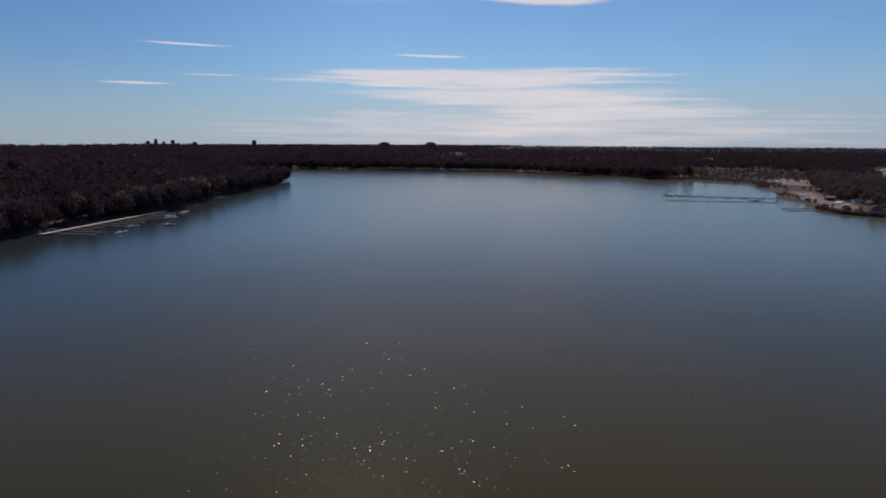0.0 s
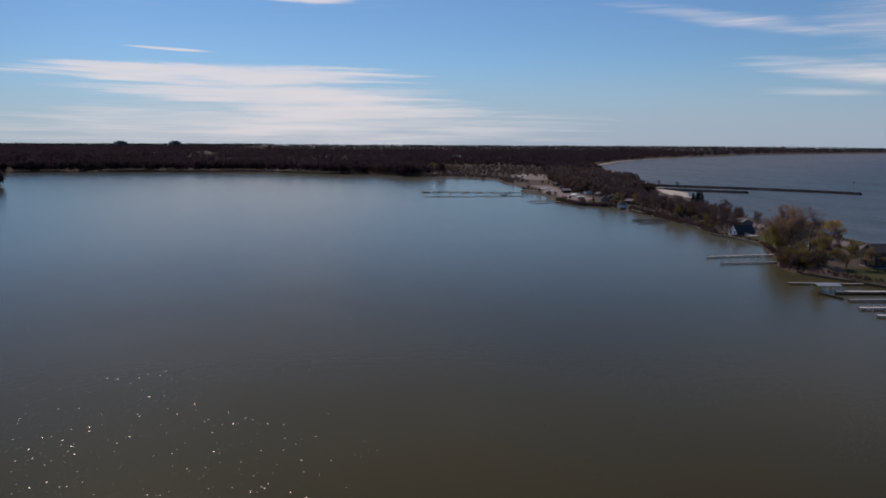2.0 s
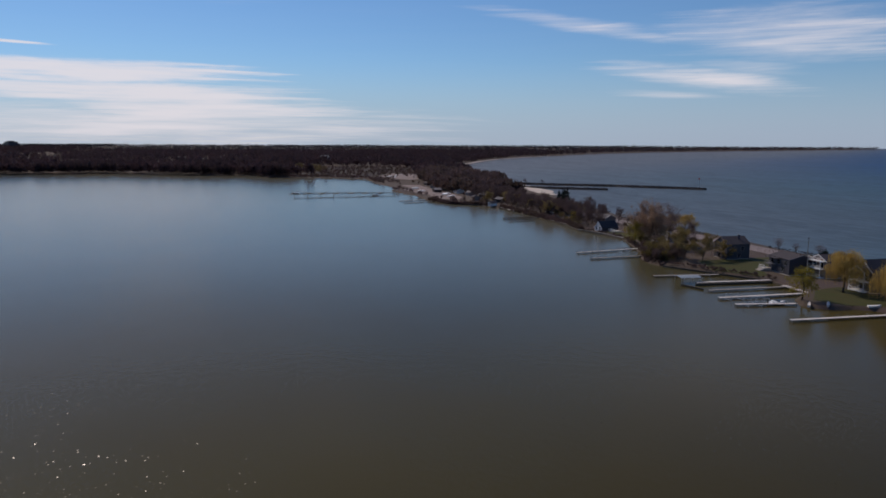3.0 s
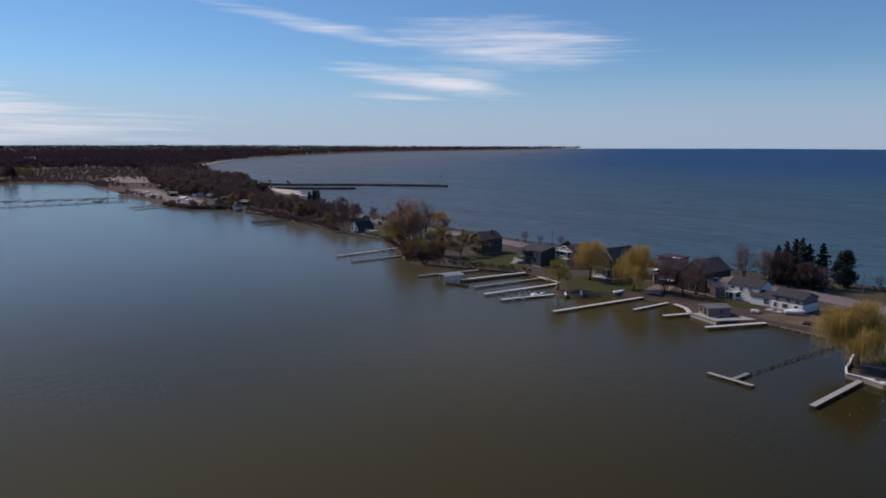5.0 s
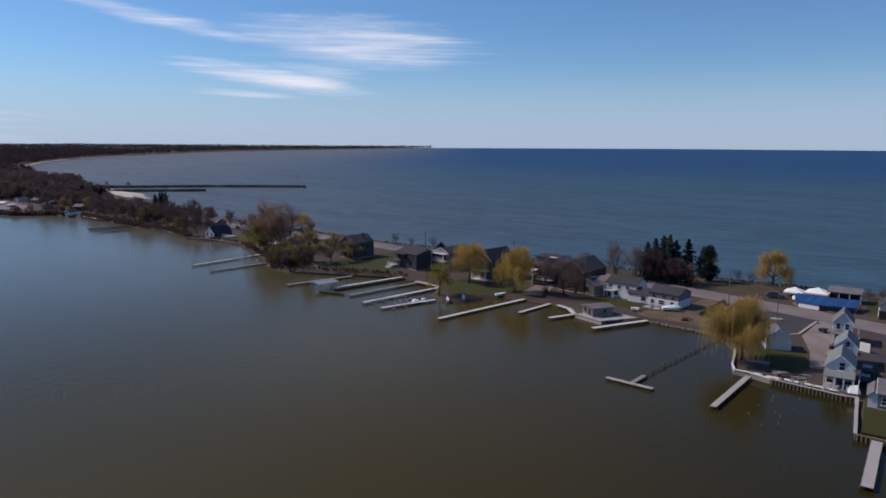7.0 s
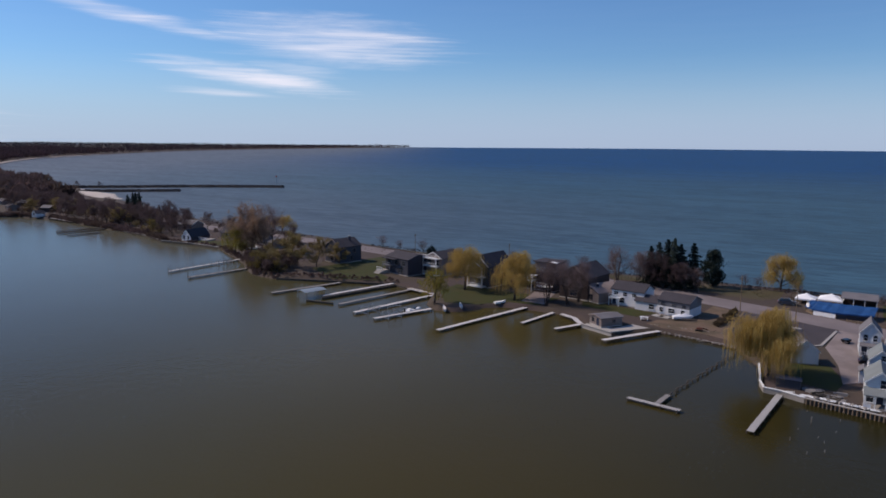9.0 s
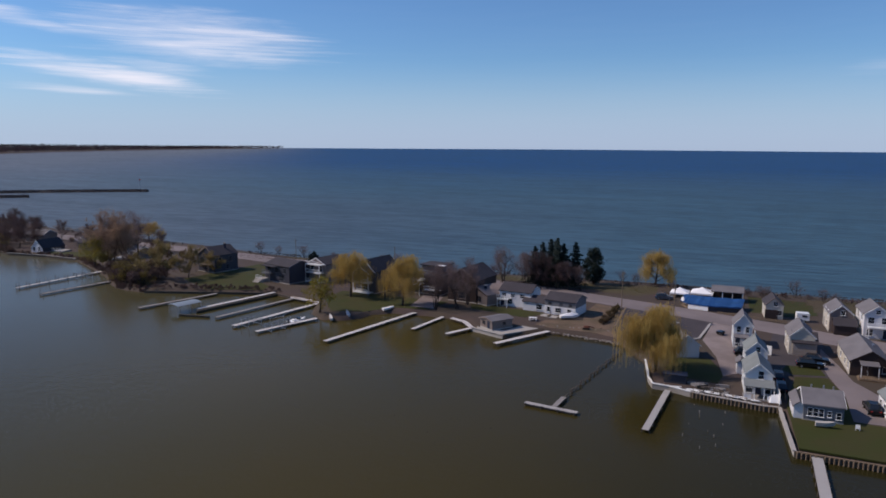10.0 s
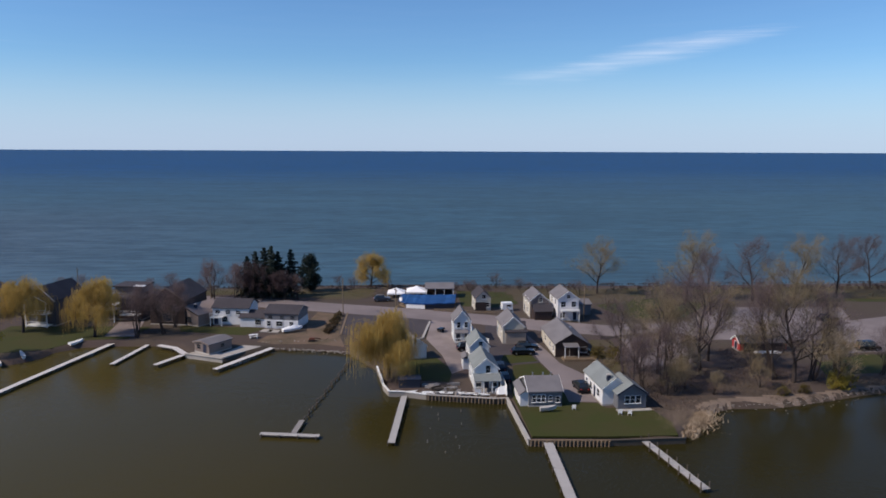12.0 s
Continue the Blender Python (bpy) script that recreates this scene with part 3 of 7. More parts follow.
MARSH_AREA = [(-1090, 150), (-915, 110), (-850, 130), (-808, 200), (-790, 225), (-850, 285), (-1040, 340), (-1110, 260)]
LOT_A = [(-858, 247), (-777, 206), (-742, 196), (-690, 222), (-700, 238), (-815, 279)]
LOT_B = [(-612, 186), (-563, 176), (-540, 164), (-490, 166), (-442, 158), (-424, 166), (-446, 188), (-520, 194), (-600, 203)]
BEACH_AREA = [(-800, 356), (-640, 310), (-568, 310), (-484, 290), (-448, 268), (-446, 256), (-490, 262), (-530, 278), (-640, 282), (-760, 312)]
BANK = [(40.8, 105), (46.4, 108.4), (55, 109), (62, 111.1), (73, 114.8), (86, 117.6), (86, 119.6), (72, 117.6), (63, 114.6), (54, 113), (46, 111.6), (39.6, 108)]
SHORE_FLAT = [(-765, 150), (-560, 150), (-560, 189), (-600, 202), (-690, 233), (-765, 258)]
OPEN_GROUND = [MARSH_AREA, LOT_A, LOT_B, BEACH_AREA, SHORE_FLAT]
drape("marsh", MARSH_AREA, MARSH, "mauve-brown dead grass of the marsh at the bay head", "ground", 9, 0.35)
drape("marina_lot", LOT_A, PALE_LOT, "pale trodden gravel lot of the far marina", "pavement", 6, 0.5)
drape("marina_lot", LOT_B, PALE_LOT, "pale gravel yard by the far docks", "pavement", 4, 0.2)
drape("beach", BEACH_AREA, SAND, "pale sand beach at the breakwater", "beach", 4, 0.2)
ROUGH = mat("olive_rough_grass", (0.060, 0.052, 0.020), 0.95, var=0.35, big=0.08, small=2.2, other=(0.075, 0.056, 0.040), relief=0.05)
for strip in ([(-150, 196), (-100, 193), (-60, 190), (-24, 184), (-18, 190), (-18, 202), (-60, 201), (-150, 202)], [(18, 184), (45, 181), (58, 190), (100, 188), (145, 188), (145, 210), (60, 205), (18, 203)], [(30, 147), (37, 147), (37, 128), (31, 124), (29.6, 130)]):
    drape("rough_lawn", strip, ROUGH, "olive-brown rough grass", "grass", 1.6, 0.035)
drape("bank", BANK, BANK_MUD, "pale dry mud and trampled reeds of the wooded bank", "bank", 0.8, 0.05)
COAST = LAKE_SHORE[9:18]
patch("beach", [(x + 3, y - 1) for x, y in COAST] + [(x - 3, y - 9) for x, y in COAST[::-1]], SAND, "thin pale sand strip along the lake", 1.15, "beach")
patch("bare_lot", [(-39, 144), (-35, 142.2), (-26, 142.4), (-20, 140.4), (-22.4, 149.4), (-24.2, 168), (-31, 171), (-31.5, 160), (-30, 152), (-38, 149)], DIRT, "bare brown dirt of a cleared lot", GZ + 0.035, "ground")

# ---- trees ----


def spread(rng, d, angle):
    """A direction that leaves d by about that angle."""
    a = d.orthogonal().normalized()
    b = d.cross(a)
    t = rng.uniform(0, math.tau)
    return (d * math.cos(angle) + (a * math.cos(t) + b * math.sin(t)) * math.sin(angle)).normalized()


def limbs(rng, wood, tips, p, d, length, r, level, depth, up=0.25, fork=(2, 3), angle=0.5):
    """Grows a limb as bent tapered tubes; tips gathers where the fine shoots start."""
    n = 3 if level < 2 else 2
    q = p
    for i in range(n):
        d = (d + Vector((rng.uniform(-.16, .16), rng.uniform(-.16, .16), up * 0.25))).normalized()
        e = q + d * length / n
        r1 = r * (1 - 0.42 * (i + 1) / n)
        wood.tube(q, e, r * (1 - 0.42 * i / n), r1, 6 if level == 0 else (5 if level == 1 else 3), caps=False)
        if level > 0 or i == n - 1:
            tips.append((q.lerp(e, rng.random()), d.copy(), level))
        if 0 < level < depth and i < n - 1:
            limbs(rng, wood, tips, e, spread(rng, d, angle * rng.uniform(0.8, 1.4)), length * 0.55, r1 * 0.55, level + 1, depth, up, fork, angle)
        q = e
    tips.append((q, d.copy(), level))
    if level < depth:
        for k in range(rng.randint(*fork)):
            limbs(rng, wood, tips, q, spread(rng, d, angle * rng.uniform(0.6, 1.3)), length * rng.uniform(0.6, 0.8), r1 * 0.72, level + 1, depth, up, fork, angle)


def shoot(m, p, d, length, w, rng):
    """A thin tapering twig of two faces."""
    s = d.cross(Vector((rng.uniform(-1, 1), rng.uniform(-1, 1), rng.uniform(-1, 1))))
    s = (s.normalized() if s.length > 1e-3 else Vector((1, 0, 0))) * w
    mid = p + d * length * 0.5 + Vector((rng.uniform(-.1, .1), rng.uniform(-.1, .1), 0.04)) * length
    m.add([p - s, p + s, mid + s * 0.7, mid - s * 0.7, p + d * length + Vector((0, 0, 0.08 * length))], [(0, 1, 2, 3), (3, 2, 4)])


def leaf_shard(m, c, s, rng):
    a = Vector((rng.uniform(-1, 1), rng.uniform(-1, 1), rng.uniform(-1, 1))).normalized() * s
    b = a.orthogonal().normalized() * s * rng.uniform(0.5, 0.9)
    m.add([c - a, c + b, c + a, c - b], [(0, 1, 2, 3)])


def fit_limbs(wood, tips, height, width):
    """Scales limbs and tips so that the crown's frame has that height and width."""
    top = max(p.z for p, d, l in tips)
    reach = sorted(math.hypot(p.x, p.y) for p, d, l in tips)[int(len(tips) * 0.95)]
    kz, kx = height / top, width / 2 / reach
    wood.v = [(x * (kx if z > 0.25 * top else 1 + (kx - 1) * max(0, z) / (0.25 * top)), y * (kx if z > 0.25 * top else 1 + (kx - 1) * max(0, z) / (0.25 * top)), z * kz) for x, y, z in wood.v]
    return [(Vector((p.x * kx, p.y * kx, p.z * kz)), d, l) for p, d, l in tips if p.z > 0.25 * top]


def skeleton(rng, wood, tips, foot, lean, height, r, trunk, boughs, wide, depth=3):
    """A trunk that runs up through the crown, with boughs all round it, wide below and steep above."""
    p, d, q = foot, lean, r
    up = []
    n = 6
    for i in range(n):
        e = p + d * height * 0.72 / n
        wood.tube(p, e, q, q * 0.84, 7, caps=False)
        up.append((e, q * 0.84))
        d = (d + Vector((rng.uniform(-.14, .14), rng.uniform(-.14, .14), 0.05))).normalized()
        p, q = e, q * 0.84
    first = max(0, int(trunk * n / 0.72) - 1)
    turn = rng.uniform(0, 6)
    for k in range(boughs):
        f = k / max(1, boughs - 1)
        e, w = up[min(n - 1, first + int(f * (n - first)))]
        a = wide * (1.0 - 0.72 * f) + rng.uniform(-.1, .1)
        az = turn + k * 2.4 + rng.uniform(-.3, .3)
        limbs(rng, wood, tips, e, Vector((math.cos(az) * math.sin(a), math.sin(az) * math.sin(a), math.cos(a))), height * rng.uniform(0.22, 0.30) * (1 - 0.3 * f), w * 0.55, 1, depth, 0.22, (2, 3), 0.5)


def willow_tree(seed, height, width, leaf, hang=0.55, count=1500, bare=0.40):
    """A weeping willow: a mop of arched limbs, each with many thin shoots that rise, bend over and hang."""
    rng = random.Random(seed)
    ob = thing("willow_tree", "", "tree", pose(0, 0, 0))
    wood, crown, tips = Mesh(), Mesh(), []
    skeleton(rng, wood, tips, Vector((0, 0, -0.3)), Vector((0.06, 0, 1)), height, height * 0.028, bare, 11, 1.05)
    tips = fit_limbs(wood, tips, height * 0.90, width * 0.80)
    part("trunk", wood, BARK, ob, smooth=True)
    for k in range(count):
        p, d, level = rng.choice(tips)
        p = p + Vector((rng.gauss(0, 0.035), rng.gauss(0, 0.035), rng.gauss(0, 0.03))) * height
        a = math.atan2(p.y, p.x) + rng.gauss(0, 0.7)
        u = min(1.0, math.hypot(p.x, p.y) / (width / 2))
        out = Vector((math.cos(a), math.sin(a), 0))
        run = rng.uniform(0.3, 1.1) * width * 0.065
        rise = rng.uniform(0.1, 0.8) * height * 0.06 * (1.2 - u)
        fall = min(p.z - 0.7, height * hang * rng.uniform(0.12, 0.95) ** 1.4 * (0.32 + 0.68 * u))
        w = rng.uniform(0.012, 0.032)
        t = rng.uniform(0, math.pi)
        side = Vector((math.cos(t) * w, math.sin(t) * w, 0))
        vs = []
        for f, g, ww in ((0.0, 0.0, 1.2), (0.45, rise, 1.1), (0.85, rise * 0.55, 1.0), (1.05, -fall * 0.35, 0.9), (1.1, -fall * 0.7, 0.75), (1.1, -fall, 0.3)):
            c = p + out * run * f + Vector((rng.uniform(-.08, .08), rng.uniform(-.08, .08), g))
            vs += [c - side * ww, c + side * ww]
        crown.add(vs, [(2 * i, 2 * i + 1, 2 * i + 3, 2 * i + 2) for i in range(5)])
        for j in range(4):
            c = p + out * run * rng.uniform(0.6, 1.2) + Vector((rng.uniform(-.2, .2), rng.uniform(-.2, .2), rise * 0.5 - fall * rng.random()))
            leaf_shard(crown, c, rng.uniform(0.04, 0.11), rng)
    part("crown", crown, leaf, ob)
    return ob


def hazy_tree(seed, height, width, leaf, name="bare_tree", shoots=3200, stems=1, coarse=1.0, angle=0.55, fuzz=0.0, trunk=0.27):
    """A leafless tree: forking limbs that end in a fine haze of thin twigs."""
    rng = random.Random(seed)
    ob = thing(name, "", "tree", pose(0, 0, 0))
    crown, ends, woods_ = Mesh(), [], []
    for k in range(stems):
        wood, tips = Mesh(), []
        foot = Vector((rng.uniform(-.7, .7) * (stems > 1), rng.uniform(-.7, .7) * (stems > 1), -0.3))
        lean = 0.28 if stems > 1 else 0.08
        skeleton(rng, wood, tips, foot, Vector((rng.uniform(-lean, lean), rng.uniform(-lean, lean), 1)).normalized(), height, height * (0.019 if stems == 1 else 0.012), trunk, 9 if stems == 1 else 5, angle * 1.6)
        woods_.append((wood, tips))
    top = max(p.z for w, t in woods_ for p, d, l in t)
    reach = sorted(math.hypot(p.x, p.y) for w, t in woods_ for p, d, l in t)
    kz, kx = height * 0.93 / top, width * 0.46 / reach[int(len(reach) * 0.95)]
    for wood, tips in woods_:
        wood.v = [(x * (1 + (kx - 1) * min(1, max(0, z) / (0.25 * top))), y * (1 + (kx - 1) * min(1, max(0, z) / (0.25 * top))), z * kz) for x, y, z in wood.v]
        part("trunk", wood, BARK, ob, smooth=True)
        ends += [(Vector((p.x * kx, p.y * kx, p.z * kz)), d) for p, d, l in tips if l >= 2 and p.z > 0.2 * top]
    middle = Vector((0, 0, height * 0.45))
    for k in range(shoots):
        p, d = rng.choice(ends)
        out = (p - middle).normalized()
        g = (d * 0.5 + out * 0.5 + Vector((rng.gauss(0, .55), rng.gauss(0, .55), rng.gauss(0.15, .45)))).normalized()
        q = p + Vector((rng.gauss(0, 1), rng.gauss(0, 1), rng.gauss(0, 1))) * 0.022 * height
        n = height * rng.uniform(0.045, 0.10)
        shoot(crown, q, g, n, 0.013 * coarse * rng.uniform(0.7, 1.3), rng)
        if rng.random() < fuzz:
            leaf_shard(crown, q + g * n * rng.random(), rng.uniform(0.05, 0.12) * coarse, rng)
    part("crown", crown, leaf, ob)
    return ob


def leafy_tree(seed, height, width, leaf, name="budding_tree", count=1700, base=0.22, stems=1, masses=26):
    """A tree in first leaf, its crown of many small sprays in uneven clumps."""
    rng = random.Random(seed)
    ob = thing(name, "", "tree", pose(0, 0, 0))
    crown = Mesh()
    for k in range(stems):
        wood, tips = Mesh(), []
        limbs(rng, wood, tips, Vector((rng.uniform(-.5, .5) * (stems > 1), rng.uniform(-.5, .5) * (stems > 1), -0.3)), Vector((rng.uniform(-.2, .2), rng.uniform(-.2, .2), 1)), height * 0.3, height * 0.022, 0, 3, 0.25, (3, 4), 0.6)
        s = height * 0.93 / max(p.z for p, d, l in tips)
        wood.v = [(x * s, y * s, z * s) for x, y, z in wood.v]
        part("trunk", wood, BARK, ob, smooth=True)
    clumps = []
    for k in range(masses):
        a, u, h = rng.uniform(0, math.tau), math.sqrt(rng.random()), rng.uniform(base, 1.0)
        bulge = math.sin(math.pi * min(1, (h - base) / (1 - base) * 0.8 + 0.18)) ** 0.6
        clumps.append((Vector((math.cos(a) * u * width / 2 * bulge * 0.85, math.sin(a) * u * width / 2 * bulge * 0.85, h * height * 0.93)), rng.uniform(0.10, 0.2) * width))
    for k in range(count):
        c, r = rng.choice(clumps)
        d = Vector((rng.gauss(0, 1), rng.gauss(0, 1), rng.gauss(0, 0.8)))
        q = c + d.normalized() * r * rng.random() ** 0.45
        if q.z < 0.2:
            continue
        leaf_shard(crown, q, rng.uniform(0.10, 0.24), rng)
        if rng.random() < 0.4:
            shoot(crown, q, Vector((rng.uniform(-.6, .6), rng.uniform(-.6, .6), 1)).normalized(), rng.uniform(0.5, 1.2), 0.03, rng)
    part("crown", crown, leaf, ob)
    return ob


def pine_tree(seed, height, width, tiers=16, blunt=0.0):
    """A dark conifer: a straight stem with drooping boughs in tiers."""
    rng = random.Random(seed)
    ob = thing("pine_tree", "", "tree", pose(0, 0, 0))
    part("trunk", Mesh().tube((0, 0, -0.3), (0, 0, height * 0.96), height * 0.02, 0.03, 7), BARK, ob, smooth=True)
    crown = Mesh()
    for i in range(tiers):
        u = i / (tiers - 1)
        z = height * (0.10 + 0.88 * u)
        R = width / 2 * ((1 - u) ** (0.70 - blunt * 0.45) * (0.75 + 0.25 * math.sin(i * 2.4)) + 0.05)
        for k in range(int(13 + 13 * (1 - u))):
            a = rng.uniform(0, math.tau)
            L = R * rng.uniform(0.65, 1.15)
            d = Vector((math.cos(a), math.sin(a), rng.uniform(-0.28, 0.12)))
            for j in range(9):
                t = rng.uniform(0.15, 1.0)
                c = Vector((0, 0, z)) + d * L * t + Vector((rng.uniform(-.2, .2), rng.uniform(-.2, .2), rng.uniform(-.25, .15)))
                leaf_shard(crown, c, rng.uniform(0.22, 0.46) * (1.15 - 0.5 * t), rng)
    part("crown", crown, NEEDLE, ob)
    return ob


def plant(proto, label, places, group=""):
    """Sets a tree, and copies of it, at places (x, y, size, turn)."""
    tagged(proto, label, "tree", group)
    for i, (x, y, s, turn) in enumerate(places):
        m = pose(x, y, GZ - 0.05, 0, 0, turn) @ Matrix.Diagonal((s, s, s, 1))
        if i == 0:
            proto.matrix_world = m
            first = m
        else:
            c = copy_thing(proto, pose(0, 0, 0))
            c.matrix_basis = m


def trees():
    plant(willow_tree(3, 13.4, 13.4, WILLOW, 0.62, 5200), "large weeping willow with golden spring shoots", [(-9.6, 121.5, 1.0, 0)])
    plant(willow_tree(5, 13.6, 11.0, WILLOW, 0.5, 3200), "weeping willow with ochre shoots on a lawn", [(-74.8, 147.5, 1.0, 20)])
    plant(willow_tree(8, 13.0, 13.0, WILLOW, 0.42, 3200), "broad weeping willow with ochre shoots beside a dark house", [(-92.0, 150.5, 1.0, 0)])
    plant(leafy_tree(11, 9.0, 9.5, WILLOW_GREEN, "young_willow_tree", 1500, 0.25), "young yellow-green willow at the water", [(-89.5, 132.5, 1.0, 0)])
    plant(willow_tree(50, 11.0, 12.5, WILLOW, 0.34, 2800, 0.22), "yellow-green willow on the lake shore", [(-21.0, 204, 1.0, 0)])
    plant(willow_tree(14, 11.0, 10.0, WILLOW_GREEN, 0.5, 1100), "thin ochre willow at the water's edge", [(-191, 153, 1.0, 0)])
    plant(hazy_tree(49, 17.0, 14.0, TWIG_OCHRE, shoots=4200, stems=3, coarse=2.0, angle=0.6, fuzz=0.5), "broad tall brown tree at the water's edge", [(-187, 156, 1.15, 0), (-182.5, 159, 0.95, 120), (-193, 160, 0.9, 220)], "tall brown trees")
    plant(willow_tree(15, 9.0, 15.0, WILLOW, 0.4, 2000), "low golden willow behind a house", [(-224, 206, 1.0, 0), (-233, 201, 0.85, 70)], "golden willows")
    plant(hazy_tree(48, 12.5, 12.0, TWIG_OLIVE, "budding_tree", 3600, 1, 1.8, 0.7, 0.9), "spreading tree in olive first leaf", [(-156, 146, 1.0, 0), (-150, 152, 0.82, 80), (-165, 146, 0.6, 160), (-201, 172, 0.8, 20), (-147, 160, 0.6, 250)], "olive trees by the lawn")
    plant(leafy_tree(22, 5.2, 9.0, OLIVE, "shrub", 1000, 0.05, 3), "rounded olive-green waterside shrub", [(-160, 138, 1.0, 0), (-167, 143, 1.0, 120), (-153, 138, 0.75, 200), (-270, 172, 1.1, 40), (-262, 170, 0.8, 90)], "waterside shrubs")
    plant(leafy_tree(23, 3.4, 5.2, WILLOW_GREEN, "shrub", 700, 0.05, 3), "yellow-green bush in first leaf", [(69, 117, 1.0, 0), (67.6, 116, 0.7, 80)], "yellow-green bushes")
    plant(leafy_tree(24, 2.6, 4.4, OLIVE, "shrub", 700, 0.05, 3), "dull olive bush in first leaf", [(57, 113, 0.6, 30), (33.5, 131, 1.1, 100), (30.5, 133.5, 0.9, 10), (61, 114, 0.6, 200)], "olive bushes")
    plant(pine_tree(31, 13.6, 9.6), "tall dark pine in a row by the road", [(-52.6, 187, 0.84, 0), (-50.6, 188, 0.93, 70), (-48.2, 188, 1.0, 50), (-46.0, 187, 1.04, 100), (-44.4, 188, 0.92, 160), (-41.3, 189.5, 0.95, 200), (-331, 203, 0.95, 30), (-340, 207, 0.9, 80), (-323, 200, 1.0, 140), (-348, 209, 0.8, 190)], "dark pines")
    plant(leafy_tree(32, 10.8, 7.0, NEEDLE, "evergreen_tree", 7000, 0.06, 1, 70), "broad dark blunt-topped evergreen", [(-37.5, 196, 1.0, 0)])
    plant(leafy_tree(34, 5.0, 4.2, NEEDLE, "evergreen_tree", 1600, 0.12), "small rounded dark evergreen", [(-127, 184, 1.0, 0), (-120, 176, 0.4, 0)], "small evergreens")
    bare_a = hazy_tree(41, 16, 13.5, TWIG, shoots=3300, coarse=1.15)
    bare_b = hazy_tree(42, 17, 13.0, TWIG_BUD, shoots=3800, coarse=1.2, fuzz=0.35)
    bare_c = hazy_tree(43, 15, 11.0, TWIG, shoots=3200, stems=4, coarse=1.1, angle=0.45, trunk=0.33)
    bare_d = hazy_tree(44, 13, 9.5, TWIG_BUD, shoots=3600, stems=3, coarse=1.1, angle=0.45, fuzz=0.3)
    plant(bare_a, "tall bare grey-brown tree", [(47.4, 124.8, 1.25, 0), (33.0, 124, 0.95, 40), (83.5, 186, 1.15, 100), (111, 195, 1.1, 160), (-186, 166, 1.12, 20), (-61, 185, 0.72, 10), (-54, 186, 0.66, 80), (126, 204, 1.05, 70), (66, 169, 1.1, 60), (31.5, 113, 0.72, 210), (93, 121, 0.95, 15)], "bare trees")
    plant(bare_b, "tall tree with tan budding crown", [(43.4, 194, 1.0, 0), (66, 187, 1.15, 70), (39.2, 124, 1.0, 120), (62, 119.5, 1.28, 200), (51.5, 132, 0.95, 20), (97, 190, 1.1, 30)], "budding trees")
    plant(bare_c, "bare tree of several dark stems", [(44.5, 131.5, 1.15, 0), (34.2, 114.5, 0.68, 80), (38.5, 119, 0.8, 150), (59.5, 121.5, 1.3, 60), (65.5, 120.5, 1.2, 260), (-65, 146.5, 0.72, 0), (-61, 150.5, 0.8, 100), (-67.5, 151, 0.8, 220), (-60.5, 155, 0.75, 300), (80, 124, 0.7, 180), (72, 123.5, 0.75, 10), (-55, 183, 0.74, 200), (-62, 187, 0.66, 100), (-38.5, 185, 0.5, 40)], "many-stemmed trees")
    plant(bare_d, "bushy bare tree with tan buds", [(36.5, 126, 0.85, 0), (42, 121, 0.7, 90), (57, 125, 0.75, 180), (67.5, 117, 0.85, 40), (55, 117, 0.45, 300), (45.5, 113.5, 0.35, 30), (29.5, 119.5, 0.35, 200), (39.5, 114.5, 0.5, 10), (37.5, 112.5, 0.45, 140), (42, 116.5, 0.5, 260)], "bushy bare trees")
    low = hazy_tree(45, 5.5, 6.0, TWIG, "bare_shrub", 1700, 5, 0.9, 0.55)
    rng = random.Random(7)
    spots = [(-141, 199, 0.9, 0), (-128, 198, 0.6, 0), (-109, 199, 0.7, 0), (-103, 199, 0.85, 0), (-152, 199, 0.7, 0), (-161, 200, 0.9, 10), (-77, 199, 1.0, 0), (-83, 198, 0.7, 0),
             (-30, 203, 0.7, 0), (-26, 201, 0.7, 50), (-17, 203, 0.6, 90), (-70, 200, 0.6, 90), (16, 203, 0.9, 0), (22, 200, 0.7, 60), (30, 190, 0.7, 0), (38, 192, 0.9, 10)]
    for k in range(9):
        spots.append((rng.uniform(30, 78), rng.uniform(112, 122), rng.uniform(0.28, 0.6), rng.uniform(0, 360)))
    for k in range(30):
        x = rng.uniform(-62, 130)
        spots.append((x, 199 + rng.uniform(-2.5, 2) + max(0, x) * 0.02, rng.uniform(0.25, 0.6), rng.uniform(0, 360)))
    spots = [s for s in spots if s[1] > 112 or s[0] > 40]
    plant(low, "leafless brown shrub in rough grass", spots, "bare shrubs")
    # the wooded middle of the spit
    near = hazy_tree(46, 11, 10.0, TWIG_DARK, shoots=2600, stems=2, coarse=2.2)
    wood = [(-205, 182, 1.0, 0), (-212, 185, 0.8, 40), (-252, 176, 0.9, 0), (-262, 178, 1.0, 60), (-271, 182, 0.9, 10), (-280, 186, 1.0, 80), (-256, 190, 0.8, 10), (-242, 193, 0.7, 30), (-236, 189, 0.7, 130),
            (-290, 180, 0.85, 10), (-300, 188, 0.8, 50), (-246, 171, 0.6, 0), (-258, 169, 0.7, 200), (-172, 148, 0.6, 0), (-178, 168, 0.8, 110), (-195, 184, 0.7, 0)]
